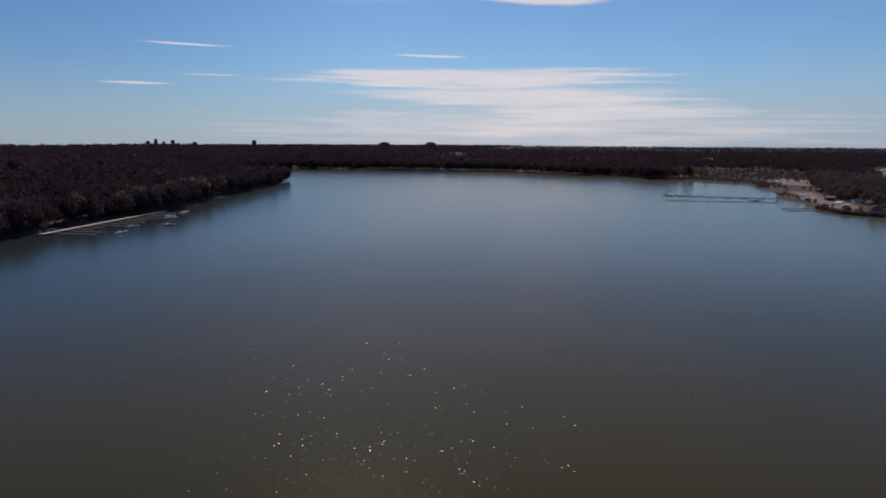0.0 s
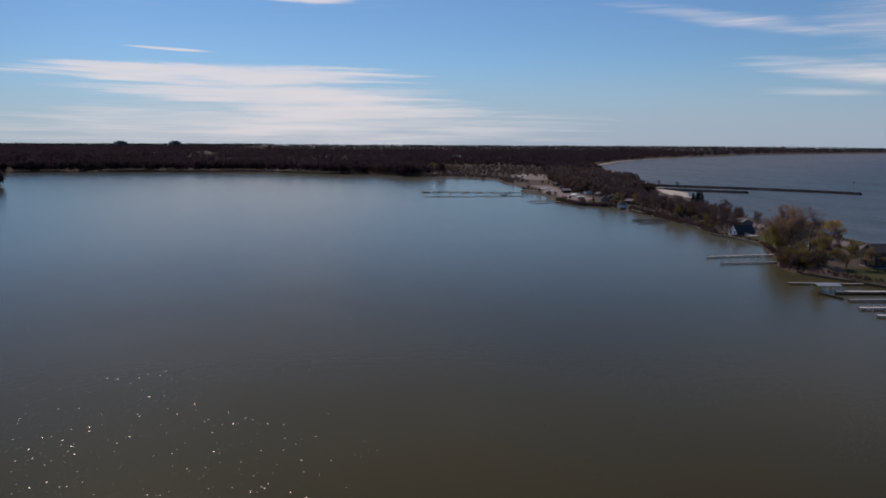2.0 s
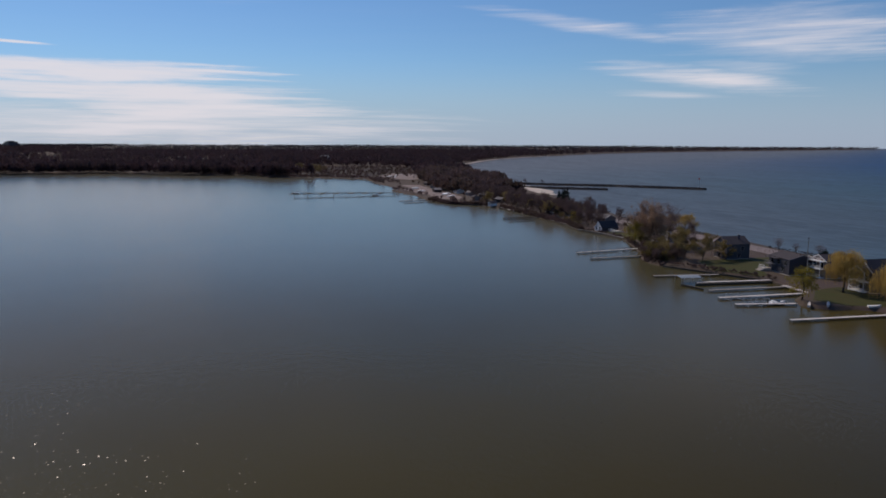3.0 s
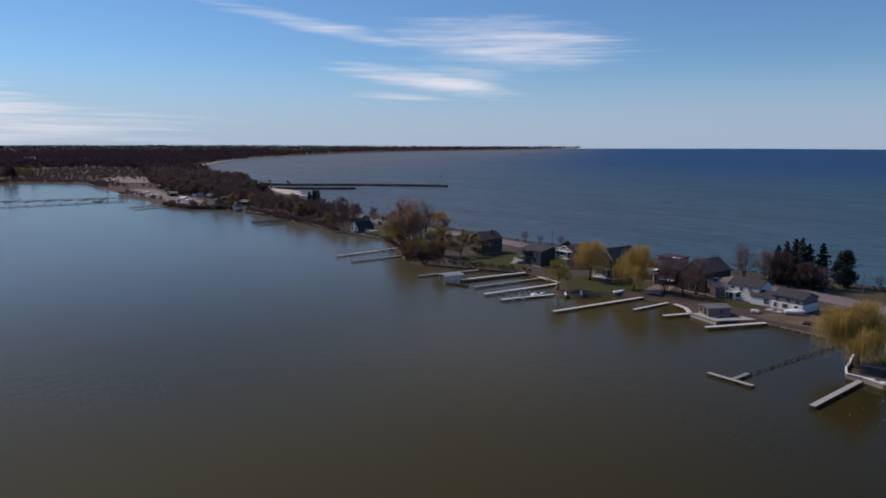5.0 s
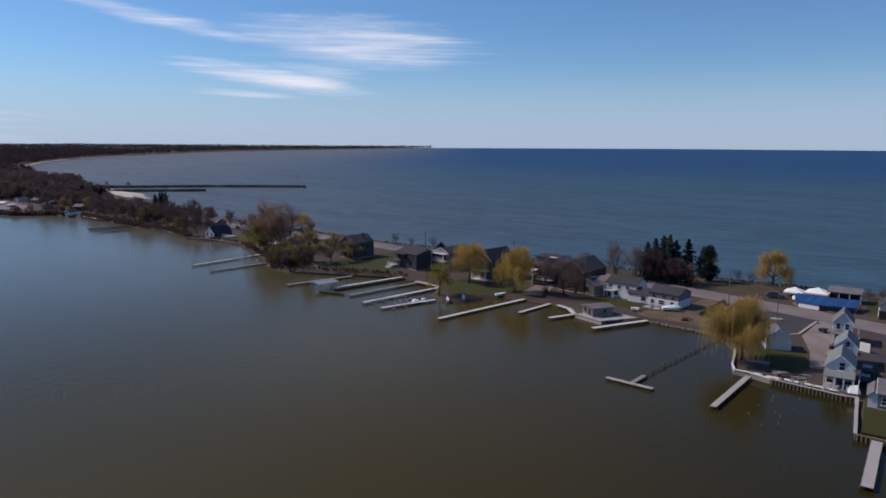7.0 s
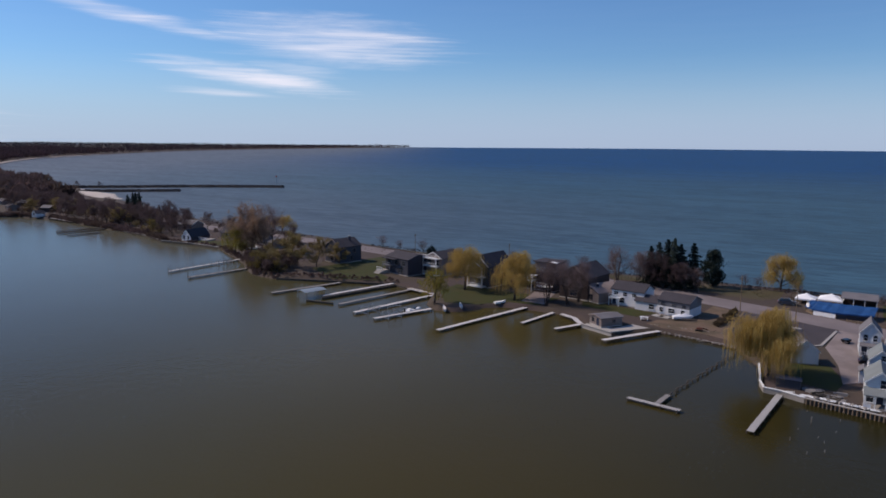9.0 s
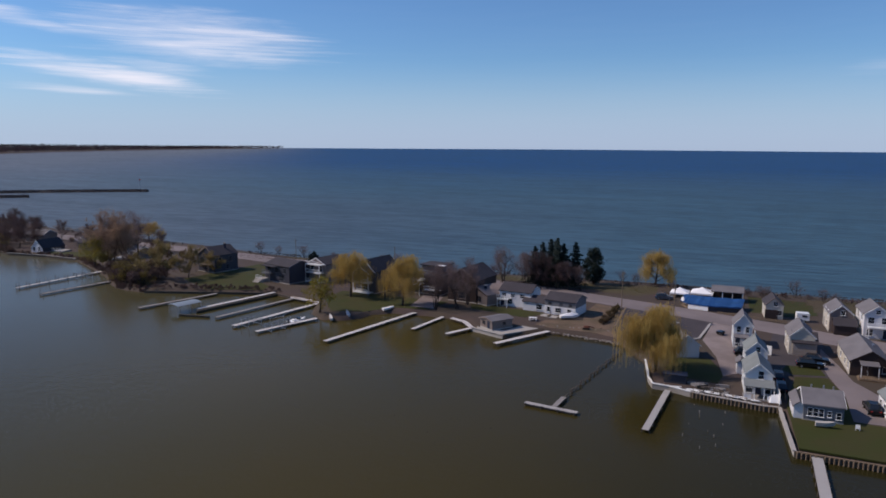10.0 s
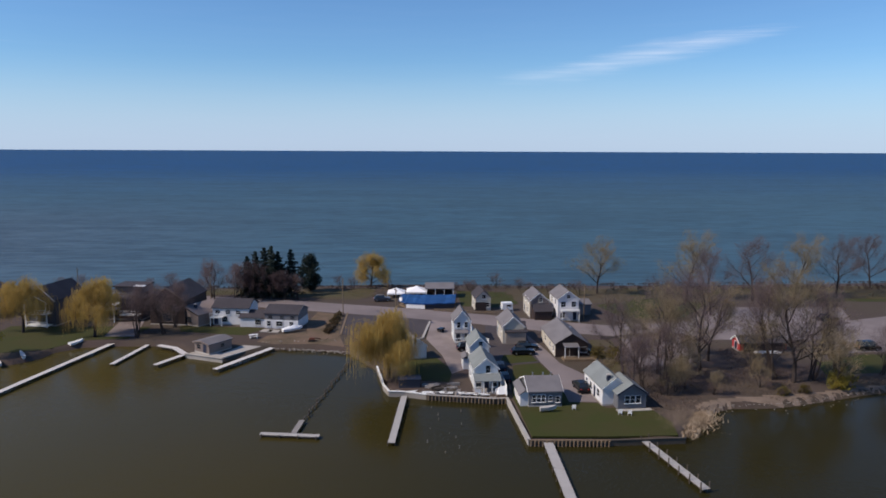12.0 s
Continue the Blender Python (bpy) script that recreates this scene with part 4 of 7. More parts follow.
    wood += [(-48, 183.5, 1.0, 50), (-41.5, 184, 0.8, 130), (-52, 183, 0.8, 15), (-45, 184.5, 0.75, 200), (-420, 180, 1.15, 0), (-406, 190, 1.1, 40), (-414, 186, 1.0, 80), (-383, 196, 0.9, 120), (-348, 192, 0.8, 10), (-278, 178, 0.95, 60), (-285, 186, 0.9, 100), (-290, 197, 1.1, 140), (-271, 192, 0.9, 180), (-252, 170, 0.75, 220),
             (-268, 174, 0.8, 20), (-599, 302, 0.9, 0), (-588, 310, 0.5, 60), (-573, 322, 0.45, 120)]
    for k in range(16):
        x = rng.uniform(-330, -205)
        wood.append((x, 184 - (x + 260) * 0.10 + rng.uniform(-10, 12), rng.uniform(0.5, 0.85), rng.uniform(0, 360)))
    for k in range(120):
        x = rng.uniform(-560, -300)
        c = 186 + (-x - 300) * 0.16
        if x > -450:
            wood.append((x, c + rng.uniform(-12, 8), rng.uniform(0.5, 1.0), rng.uniform(0, 360)))
        else:
            wood.append((x - rng.uniform(0, 130), c + rng.uniform(-4, 30), rng.uniform(1.0, 1.6), rng.uniform(0, 360)))
    wood = [w for w in wood if not any(inside(a, np.array([w[:2]]))[0] for a in OPEN_GROUND)]
    plant(near, "dark bare tree on the narrow spit", wood, "spit trees")
    ochre = hazy_tree(47, 9, 9, TWIG_OLIVE, "budding_tree", 2600, 2, 2.0, 0.65, 0.8)
    plant(ochre, "olive-brown budding tree on the spit", [(-300 - 13 * k + rng.uniform(-5, 5), 183 + 2.2 * k + rng.uniform(-8, 12), rng.uniform(0.7, 1.1), 40 * k) for k in range(0, 24, 2)] + [(-304, 177.5, 1.0, 0), (-399, 183, 0.9, 50), (-390, 192, 0.8, 90), (-350, 190, 0.7, 10)], "spit trees in bud")


trees()


CLEAR = [(-235.5, 169, 7), (-222, 182, 8), (-262, 186, 8), (-371, 172, 7), (-194, 173, 8), (-151, 166, 8), (-300, 190, 8), (-322, 190, 8), (-395, 187, 8), (-420, 176, 8), (-438, 182, 8), (-458, 176, 8),
         (-480, 190, 8), (-505, 178, 8), (-530, 186, 8), (-556, 200, 8), (-600, 196, 9), (-640, 200, 9), (-668, 192, 9), (-690, 205, 9), (-580, 222, 9)]


def woods(name, label, n, region, size, shards, seed, material=None, uneven=0.3, grain=0.062, floor=0.8, lift=0.58, anywhere=False):
    """Far woods as one mass of ragged crowns on stems, standing on the hills."""
    rng = np.random.default_rng(seed)
    P = region(rng, n)
    z = ground_height(P)
    ok = z > floor
    for x, y, r in CLEAR:
        ok &= (P[:, 0] - x) ** 2 + (P[:, 1] - y) ** 2 > r * r
    for area in () if anywhere else OPEN_GROUND:
        ok &= ~inside(area, P)
    ok &= (dist_to(ROAD, P) > 5.5) | (P[:, 0] < -520)
    P, z = P[ok], z[ok]
    k = len(P)
    h = rng.uniform(0.95 - uneven, 0.95 + uneven, k) * size
    w = h * rng.uniform(0.30, 0.5, k)
    N = k * shards
    own = np.repeat(np.arange(k), shards)
    d = rng.normal(size=(N, 3))
    d /= np.linalg.norm(d, axis=1)[:, None]
    rad = rng.random(N) ** 0.4
    c = np.column_stack([P[own, 0] + d[:, 0] * rad * w[own], P[own, 1] + d[:, 1] * rad * w[own], z[own] + h[own] * (lift + 0.40 * d[:, 2] * rad)])
    a = rng.normal(size=(N, 3)) * (h[own] * grain)[:, None]
    b = rng.normal(size=(N, 3)) * (h[own] * grain)[:, None]
    b[:, 2] += h[own] * 0.06
    V = np.stack([c - a, c + a, c + b * 1.6], 1).reshape(-1, 3)
    s = h * 0.018
    stem = np.stack([np.column_stack([P[:, 0] - s, P[:, 1], z - 0.5]), np.column_stack([P[:, 0] + s, P[:, 1], z - 0.5]), np.column_stack([P[:, 0], P[:, 1], z + h * 0.7])], 1).reshape(-1, 3)
    V = np.vstack([V, stem])
    me = bpy.data.meshes.new(name)
    me.from_pydata(V.tolist(), [], np.arange(len(V)).reshape(-1, 3).tolist())
    me.materials.append(material or WOODS)
    return tagged(new(name, me), label, "woods", kind="stuff")


def along_shore(line, depth):
    line = np.array(line, float)
    seg = np.linalg.norm(np.diff(line, axis=0), axis=1)

    def pick(rng, n):
        i = rng.choice(len(seg), n, p=seg / seg.sum())
        t = rng.random(n)[:, None]
        q = line[i] * (1 - t) + line[i + 1] * t
        nrm = np.column_stack([-(line[i + 1] - line[i])[:, 1], (line[i + 1] - line[i])[:, 0]]) / seg[i][:, None]
        return q - nrm * (rng.random(n) ** 1.3 * depth * rng.choice([-1, 1], n))[:, None]
    return pick


def in_box(x0, x1, y0, y1):
    return lambda rng, n: np.column_stack([rng.uniform(x0, x1, n), rng.uniform(y0, y1, n)])


BLUFF = [(-690, -318), (-538, -293), (-440, -281), (-381, -268), (-337, -260), (-250, -270), (-200, -259), (-100, -265)][::-1]
woods("woods", "dark leafless woods on the near bluff", 4600, along_shore(BLUFF, 130), 12, 130, 1, grain=0.042)
woods("woods", "dark leafless woods on the bluff behind", 5200, in_box(-1300, 0, -1000, -300), 14, 50, 2)
woods("woods", "paler tan trees along the foot of the bluff", 70, along_shore([(-215, -262), (-300, -266), (-390, -280), (-470, -292)], 12), 12, 260, 31, WOODS_TAN, grain=0.035, uneven=0.35)
FARSHORE = [(-818, 95), (-884, 72), (-904, 8), (-993, -91), (-1014, -180), (-1015, -434), (-900, -524)]
woods("woods", "dark brown woods along the far shore", 3600, along_shore(FARSHORE, 160), 13, 60, 3)
woods("woods", "brown woods over the far hills", 13500, in_box(-2300, -820, -1600, 1200), 14, 30, 4)
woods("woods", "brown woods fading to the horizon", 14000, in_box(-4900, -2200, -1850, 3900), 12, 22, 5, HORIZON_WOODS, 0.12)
woods("woods", "brown trees along the lake bluff", 3000, along_shore(LAKE_SHORE[1:15], -180), 15, 20, 6)
woods("woods", "bare brown trees behind the marina houses", 420, in_box(-760, -560, 215, 285), 12, 120, 9, WOODS_BROWN, grain=0.045)
woods("woods", "bare brown trees of the spit", 230, in_box(-600, -455, 192, 240), 10, 150, 10, WOODS_BROWN, grain=0.045)
woods("woods", "low brown trees of the spit", 36, in_box(-455, -250, 184, 208), 5, 200, 18, WOODS_BROWN, grain=0.035)
woods("undergrowth", "tangled brown undergrowth along the spit", 260, in_box(-560, -196, 172, 226), 2.0, 110, 11, WOODS_BROWN, grain=0.045)
woods("undergrowth", "olive budding bushes along the spit", 40, in_box(-420, -198, 166, 215), 3.4, 240, 12, WOODS_OLIVE, grain=0.035)
woods("undergrowth", "olive and brown bushes by the houses", 70, in_box(-176, -153, 135, 149), 3.6, 300, 13, WOODS_BROWN, grain=0.03)
woods("undergrowth", "dark scrub and drift along the bank", 110, along_shore([(-113, 148.5), (-125, 144.5), (-136, 140.5), (-148, 135.5)], 2.6), 1.1, 120, 33, WOODS_BROWN, grain=0.05)
woods("undergrowth", "olive bushes between the houses", 26, in_box(-200, -153, 150, 178), 3.6, 300, 21, WOODS_OLIVE, grain=0.03)
woods("undergrowth", "low brown brush along the far bay shore", 700, along_shore(BAY_SHORE[47:62], 26), 3.2, 60, 16, WOODS_BROWN)
woods("undergrowth", "dark brush overhanging the bay", 500, along_shore(BAY_SHORE[39:47], 2.0), 1.1, 90, 17, WOODS_BROWN, grain=0.06, floor=0.0, lift=0.30)
woods("undergrowth", "dark brush overhanging the bay farther on", 1800, along_shore(BAY_SHORE[46:54], 2.5), 2.2, 60, 20, WOODS_BROWN, floor=0.0, lift=0.30)
woods("undergrowth", "low brown brush along the lake bank", 700, in_box(-300, -60, 195, 203), 1.2, 60, 14, WOODS_BROWN, grain=0.045)
woods("undergrowth", "low brown brush along the lake bank", 700, in_box(-60, 150, 199, 208), 1.2, 60, 15, WOODS_BROWN, grain=0.045)
woods("woods", "bare trees at the head of the bay", 420, in_box(-900, -600, 225, 350), 12, 60, 8)
woods("reeds", "reddish-brown reeds fringing the far bay head", 900, along_shore([(-658, 178), (-740, 189), (-786, 155), (-818, 93), (-884, 71), (-904, 8)], 22), 3.2, 60, 19, WOODS_BROWN, floor=0.1, lift=0.4, anywhere=True)
woods("undergrowth", "scattered brown bushes on the marsh and lots", 230, in_box(-1110, -600, 100, 290), 3.4, 60, 23, WOODS_BROWN, anywhere=True)
woods("undergrowth", "dark brush over the marsh at the bay head", 1000, in_box(-1110, -790, 105, 345), 3.6, 60, 34, WOODS_BROWN, anywhere=True)
woods("woods", "olive-brown trees beside the marsh", 150, in_box(-1120, -900, 20, 190), 8, 70, 24, WOODS_OLIVE, anywhere=True)
woods("woods", "brown trees behind the marsh", 2600, in_box(-1700, -930, 150, 900), 12, 50, 22)
woods("undergrowth", "low olive weeds along the raw lot", 46, in_box(-25.8, -24.2, 150, 168), 1.0, 120, 25, WOODS_OLIVE, grain=0.08)

# ---- docks, walls and breakwaters ----


def dock(name, label, a, b, width=1.3, z=0.62, deck=DOCK_WHITE, step=3.0, tall=0.0, group="docks", thick=0.16):
    """A plank dock from a to b on timber posts; tall: how far its posts stand over the deck."""
    a, b = Vector(a), Vector(b)
    z *= 0.8
    L = (b - a).length
    d = (b - a) / L
    ob = thing(name, label, "dock", pose(a.x, a.y, 0, 0, 0, math.degrees(math.atan2(d.y, d.x)) - 90), group)
    m = Mesh()
    n = max(3, int(L / 0.30))
    rng = random.Random(int(L * 1000))
    for i in range(n):
        y = (i + 0.5) * L / n
        m.box(rng.uniform(-.012, .012), y, z - 0.05, width, L / n - 0.025, 0.05 + rng.uniform(0, 0.006))
    part("deck", m, deck, ob)
    # dark beams: the shadow below the deck edge is put into their colour
    for sx in (-1, 1):
        part("side_beam", Mesh().box(sx * (width / 2 - 0.07), L / 2, z - 0.06 - thick, 0.10, L, thick), POST, ob)
    k = max(2, int(L / step) + 1)
    for i in range(k):
        for sx in (-1, 1):
            y = 0.3 + (L - 0.6) * i / (k - 1)
            part("post", Mesh().tube((sx * (width / 2 + 0.06), y, -1.2), (sx * (width / 2 + 0.06), y, z + tall * rng.uniform(0.7, 1.1) + 0.04), 0.10, 0.09, 7), POST, ob)
    return ob


dock("dock", "weathered grey plank dock running out from the sea wall", (15.0, 95.0), (15.4, 78.2), 1.35, 0.75, DOCK_PALE, 2.6)
dock("dock", "grey plank dock with standing posts", (28.8, 95.6), (32.4, 81.0), 1.1, 0.7, DOCK_PALE, 2.2, 0.8)
dock("dock", "pale plank dock below the willow", (-6.3, 113.0), (-7.1, 94.2), 1.0, 0.7, DOCK_PALE, 3.0)
dock("dock", "detached cross-piece of a worn dock", (-26.4, 97.6), (-17.7, 96.8), 0.95, 0.55, DOCK_PALE, 2.2, 0.05)
dock("dock", "short stem of a worn dock", (-21.3, 102.6), (-21.6, 97.7), 0.85, 0.58, DOCK_GREY, 2.2)
dock("dock", "pale dock along the patio edge", (-34.9, 140.5), (-42.2, 126.4), 1.2, 0.85, DOCK_WHITE, 2.5)
dock("dock", "short pale dock beside the patio", (-51.2, 136.0), (-54.4, 129.0), 1.1, 0.8, DOCK_WHITE, 2.5)
dock("dock", "pale plank walk along the bank", (-58.9, 141.9), (-54.7, 140.0), 1.3, 0.9, DOCK_WHITE, 2.5)
dock("dock", "pale plank walk to the short dock", (-54.9, 140.2), (-51.2, 135.8), 1.2, 0.9, DOCK_WHITE, 2.5)
dock("dock", "short dock with a small pale platform", (-61.5, 143.0), (-63.0, 129.8), 0.95, 0.6, DOCK_WHITE, 2.5)
dock("dock", "long straight white plank dock", (-69.2, 144.2), (-74.9, 113.0), 1.15, 0.7, DOCK_WHITE, 3.2)
dock("dock", "plank dock with a boat lift", (-87.7, 128.6), (-92.8, 113.0), 1.2, 0.65, DOCK_WHITE, 2.6)
dock("dock", "bright white dock with a boat lift", (-96.2, 142.0), (-100.4, 114.6), 1.3, 0.7, DOCK_WHITE, 3.0)
dock("dock", "grey plank dock beside the white one", (-105.5, 143.6), (-109.4, 119.0), 1.1, 0.65, DOCK_GREY, 3.0)
dock("dock", "white plank walk along the bulkhead", (-106.5, 144.2), (-96.0, 142.2), 1.6, 0.85, DOCK_WHITE, 3.0)
dock("dock", "pale dock over a dark steel bulkhead", (-114.3, 147.2), (-119.2, 123.0), 1.3, 0.85, DOCK_WHITE, 1.2)
dock("dock", "short dock beside a boat canopy", (-128.0, 139.6), (-133.4, 118.2), 1.2, 0.65, DOCK_GREY, 3.0)
dock("dock", "pale dock with tall mooring posts", (-184.0, 149.5), (-183.4, 121.0), 1.2, 0.65, DOCK_WHITE, 3.0, 1.2)
dock("dock", "grey dock beside an ochre willow", (-168.0, 141.0), (-170.0, 118.4), 1.3, 0.6, DOCK_GREY, 3.0, 0.6)
dock("dock", "thin dark dock far along the spit", (-292.0, 161), (-291.6, 146), 1.5, 0.6, DOCK_DARK, 4)
dock("dock", "thin dark dock beside another", (-300.8, 168), (-301.8, 147), 1.5, 0.6, DOCK_DARK, 4)
dock("dock", "thin dark dock at the end of three", (-308.0, 170), (-308.6, 150), 1.5, 0.6, DOCK_DARK, 4)
dock("dock", "pale shore walk far along the spit", (-338.0, 173.4), (-372.0, 176), 2.0, 1.0, DOCK_WHITE, 4)
dock("dock", "thin dark dock by the marina", (-430.0, 153), (-420.0, 128), 1.6, 0.6, DOCK_GREY, 5)
dock("dock", "thin dark dock near the marina shore", (-446.0, 154), (-437.0, 130), 1.6, 0.6, DOCK_GREY, 5)
for start, end in (((-525, 153), (-545, 70)), ((-487, 142), (-490, 63))):
    dock("marina_dock", "long thin dark floating marina dock", start, end, 1.3, 0.6, DOCK_DARK, 9, 1.8, "marina docks")
for k in range(7):
    u = 0.12 + k * 0.14
    x, y = -525 - 20 * u, 153 - 83 * u
    dock("finger_dock", "short finger dock of the marina", (x, y), (x + 9, y - 7), 1.4, 0.6, DOCK_GREY, 4, 0.9, "marina finger docks")

# line of old piles from the worn dock to the shore
for i in range(22):
    u = i / 21
    x, y = -21.2 + 3.6 * u + 0.25 * math.sin(i * 2.1), 103.5 + 32 * u
    ob = thing("piling", "leaning dark timber post in the water", "piling", pose(x, y, 0), "old pilings")
    part("post", Mesh().tube((0, 0, -1), (0.08 * math.sin(i), 0.1, 0.45 + 0.2 * math.sin(i * 1.7)), 0.12, 0.10, 7), POST, ob)
    part("cap_beam", Mesh().bar((-0.1, -0.55, 0.46), (0.1, 1.0, 0.46 + 0.05 * math.sin(i * 3)), 0.14, 0.10), POST, ob)
for i in range(11):
    x, y = 0.5 + 2.6 * math.sin(i * 2.3), 92 + 1.7 * i
    ob = thing("stake", "thin pale stake standing in the water", "stake", pose(x, y, 0), "stakes in the water")
    part("rod", Mesh().tube((0, 0, -1), (0.03, 0.02, 0.35 + 0.2 * math.sin(i)), 0.045, 0.04, 6), PALE_STONE, ob)


def sea_wall(pts, top, label, posts=0.55, face=POST, cap=CONCRETE, proud=0.16, capw=0.4):
    ob = thing("sea_wall", label, "sea wall", pose(0, 0, 0), kind="structure")
    for p, q in zip(pts[:-1], pts[1:]):
        p, q = Vector(p), Vector(q)
        L = (q - p).length
        d = (q - p) / L
        part("panel", Mesh().bar((p.x, p.y, top - 0.14), (q.x, q.y, top - 0.14), 0.16, 1.6), face, ob)
        part("cap", Mesh().bar((p.x, p.y, top), (q.x, q.y, top), capw, 0.14), cap, ob)
        if posts:
            for i in range(int(L / posts)):
                c = p + d * (i + 0.5) * posts
                n = Vector((d.y, -d.x)) * -proud
                part("post", Mesh().tube((c.x + n.x, c.y + n.y, -1), (c.x + n.x, c.y + n.y, top - 0.1), 0.13, 0.12, 7), TIMBER if posts < 0.8 else face, ob)


sea_wall([(23.9, 94.6), (12.3, 94.6)], 0.92, "timber pile sea wall below the lawn", 0.55, POST, TIMBER, 0.22, 0.25)
sea_wall([(34.8, 95.6), (23.9, 94.6)], 0.95, "dark steel sea wall below the lawn", 0, POST, POST, 0.1, 0.3)
sea_wall([(12.3, 94.6), (10.7, 111.2)], 1.0, "pale concrete wall running down to the water", 0, CONCRETE, CONCRETE, 0.1, 0.5)
sea_wall([(10.7, 111.2), (8.8, 110.9), (-2.6, 112.6)], 1.0, "timber pile wall below the cottages", 0.6, POST, CONCRETE, 0.22, 0.35)
sea_wall([(-2.6, 112.6), (-6.2, 113.9), (-8.9, 114.1), (-10.2, 117.5), (-10.6, 120), (-12.2, 127.5)], 1.05, "curved white-capped stone wall below the willow", 0, PALE_STONE, WHITE, 0.1, 0.34)
sea_wall([(-42.6, 132.2), (-51.0, 135.4)], 0.98, "pale wall along the patio", 0, CONCRETE, CONCRETE, 0.1, 0.5)
sea_wall([(-96.6, 141.6), (-107, 144.6)], 0.7, "timber bulkhead behind the docks", 1.2, TIMBER, TIMBER)
sea_wall([(-112.6, 146.8), (-117.8, 121.4)], 0.6, "dark steel sheet wall below a dock", 0, POST, POST, 0.1, 0.4)
sea_wall([(-119.6, 117.6), (-111.6, 119.2)], 0.5, "low dark bulkhead at the canopy", 0, POST, POST)
sea_wall([(-107.6, 144.8), (-114, 146.6), (-125.4, 142.1), (-135.6, 138.1), (-147.8, 133.1)], 0.6, "low dark timber bulkhead along the bank", 0, POST, POST, 0.1, 0.25)
sea_wall([(-211, 161.6), (-227, 161.9), (-244.5, 159.6)], 0.9, "low pale concrete wall along a small lawn", 0, POST, CONCRETE, 0.1, 0.3)
sea_wall([(-244.5, 159.6), (-266, 165.6), (-286, 168.0)], 0.85, "low grey wall below the wooded yards", 0, POST, PALE_STONE, 0.1, 0.4)
sea_wall([(-23.4, 170), (-22.2, 149.6)], 1.05, "row of old timber along the lot", 0, TIMBER, TIMBER)


def rocks(name, label, a, b, width, top, n, size, material, seed):
    """A bank of tumbled stones as one mass."""
    rng = random.Random(seed)
    a, b = Vector(a), Vector(b)
    d = (b - a).normalized()
    s = Vector((-d.y, d.x))
    m = Mesh()
    for i in range(n):
        u, v = rng.random(), rng.gauss(0, 0.33)
        v = max(-1, min(1, v))
        p = a.lerp(b, u) + s * v * width / 2
        z = top * (1 - abs(v)) - 0.3 * size
        r = size * rng.uniform(0.5, 1.2)
        ring = []
        t0 = rng.uniform(0, 6)
        for zz, k in ((0, 1.0), (r * rng.uniform(0.5, 0.9), rng.uniform(0.5, 0.85))):
            ring.append([(p.x + math.cos(t0 + j * math.tau / 5) * r * k * rng.uniform(0.75, 1.1), p.y + math.sin(t0 + j * math.tau / 5) * r * k * rng.uniform(0.75, 1.1), z + zz) for j in range(5)])
        m.loft(ring)
    return tagged(part(name, m, material), label, "rocks", kind="stuff")


def breakwater(label, pts, width, top, seed):
    for i, (p, q) in enumerate(zip(pts[:-1], pts[1:])):
        L = (Vector(q) - Vector(p)).length
        a, b = Vector(p), Vector(q)
        n = (b - a).normalized().orthogonal()
        core = [[(e.x + n.x * w, e.y + n.y * w, z) for w, z in ((-width * 0.42, -0.5), (width * 0.42, -0.5), (width * 0.16, top * 0.72), (-width * 0.16, top * 0.72))] for e in (a, b)]
        setting("breakwater_core", Mesh().loft(core), STONE, "dark packed stone core of the breakwater", "breakwater")
        rocks("breakwater", label, p, q, width, top, int(L * 12), 0.75, STONE, seed + i)


breakwater("long breakwater of dark tumbled stone", [(-600, 304), (-567, 335), (-530, 378), (-480, 415), (-461, 426)], 12, 1.9, 1)
breakwater("short inner breakwater of dark stone", [(-545, 285), (-516, 312), (-490, 342)], 10, 1.7, 20)
rocks("shore_stones", "pale stones along the raw bank", (-37, 141.2), (-18, 138.3), 2.2, 0.5, 150, 0.2, PALE_STONE, 40)
rocks("shore_stones", "scattered stones on the dirt bank", (-38, 144), (-20, 145), 8, 0.98, 50, 0.2, PALE_STONE, 41)
for i, (a, b) in enumerate((((41.2, 105.2), (46.4, 108.5)), ((46.4, 108.5), (55, 109.2)), ((55, 109.2), (62, 111.3)), ((62, 111.3), (73, 115.2)))):
    rocks("shore_stones", "small stones and drift along the wooded bank", a, b, 4.2, 0.9, 34, 0.10, PALE_STONE, 42 + 10 * i)
rocks("shore_stones", "stones below the white wall", (9, 111.6), (-8, 114.6), 1.2, 1.0, 70, 0.2, PALE_STONE, 43)
rocks("shore_stones", "pale stones heaped along the lake shore", (-300, 219), (-262, 215), 5, 1.6, 160, 0.5, PALE_STONE, 46)
rocks("shore_stones", "dark stones along the lake shore", (-170, 203), (-60, 203), 3, 0.7, 330, 0.35, STONE, 44)
rocks("shore_stones", "dark stones along the lake shore", (-60, 204), (140, 216), 3, 0.6, 500, 0.35, STONE, 45)
lamp = thing("beacon", "white post beacon at the end of the breakwater", "beacon", pose(-466, 423, 2.4))
part("pole", Mesh().tube((0, 0, 0), (0, 0, 7), 0.35, 0.25, 8), METAL, lamp)
part("lantern", Mesh().tube((0, 0, 7), (0, 0, 8.2), 0.7, 0.5, 8), RED_PAINT, lamp)


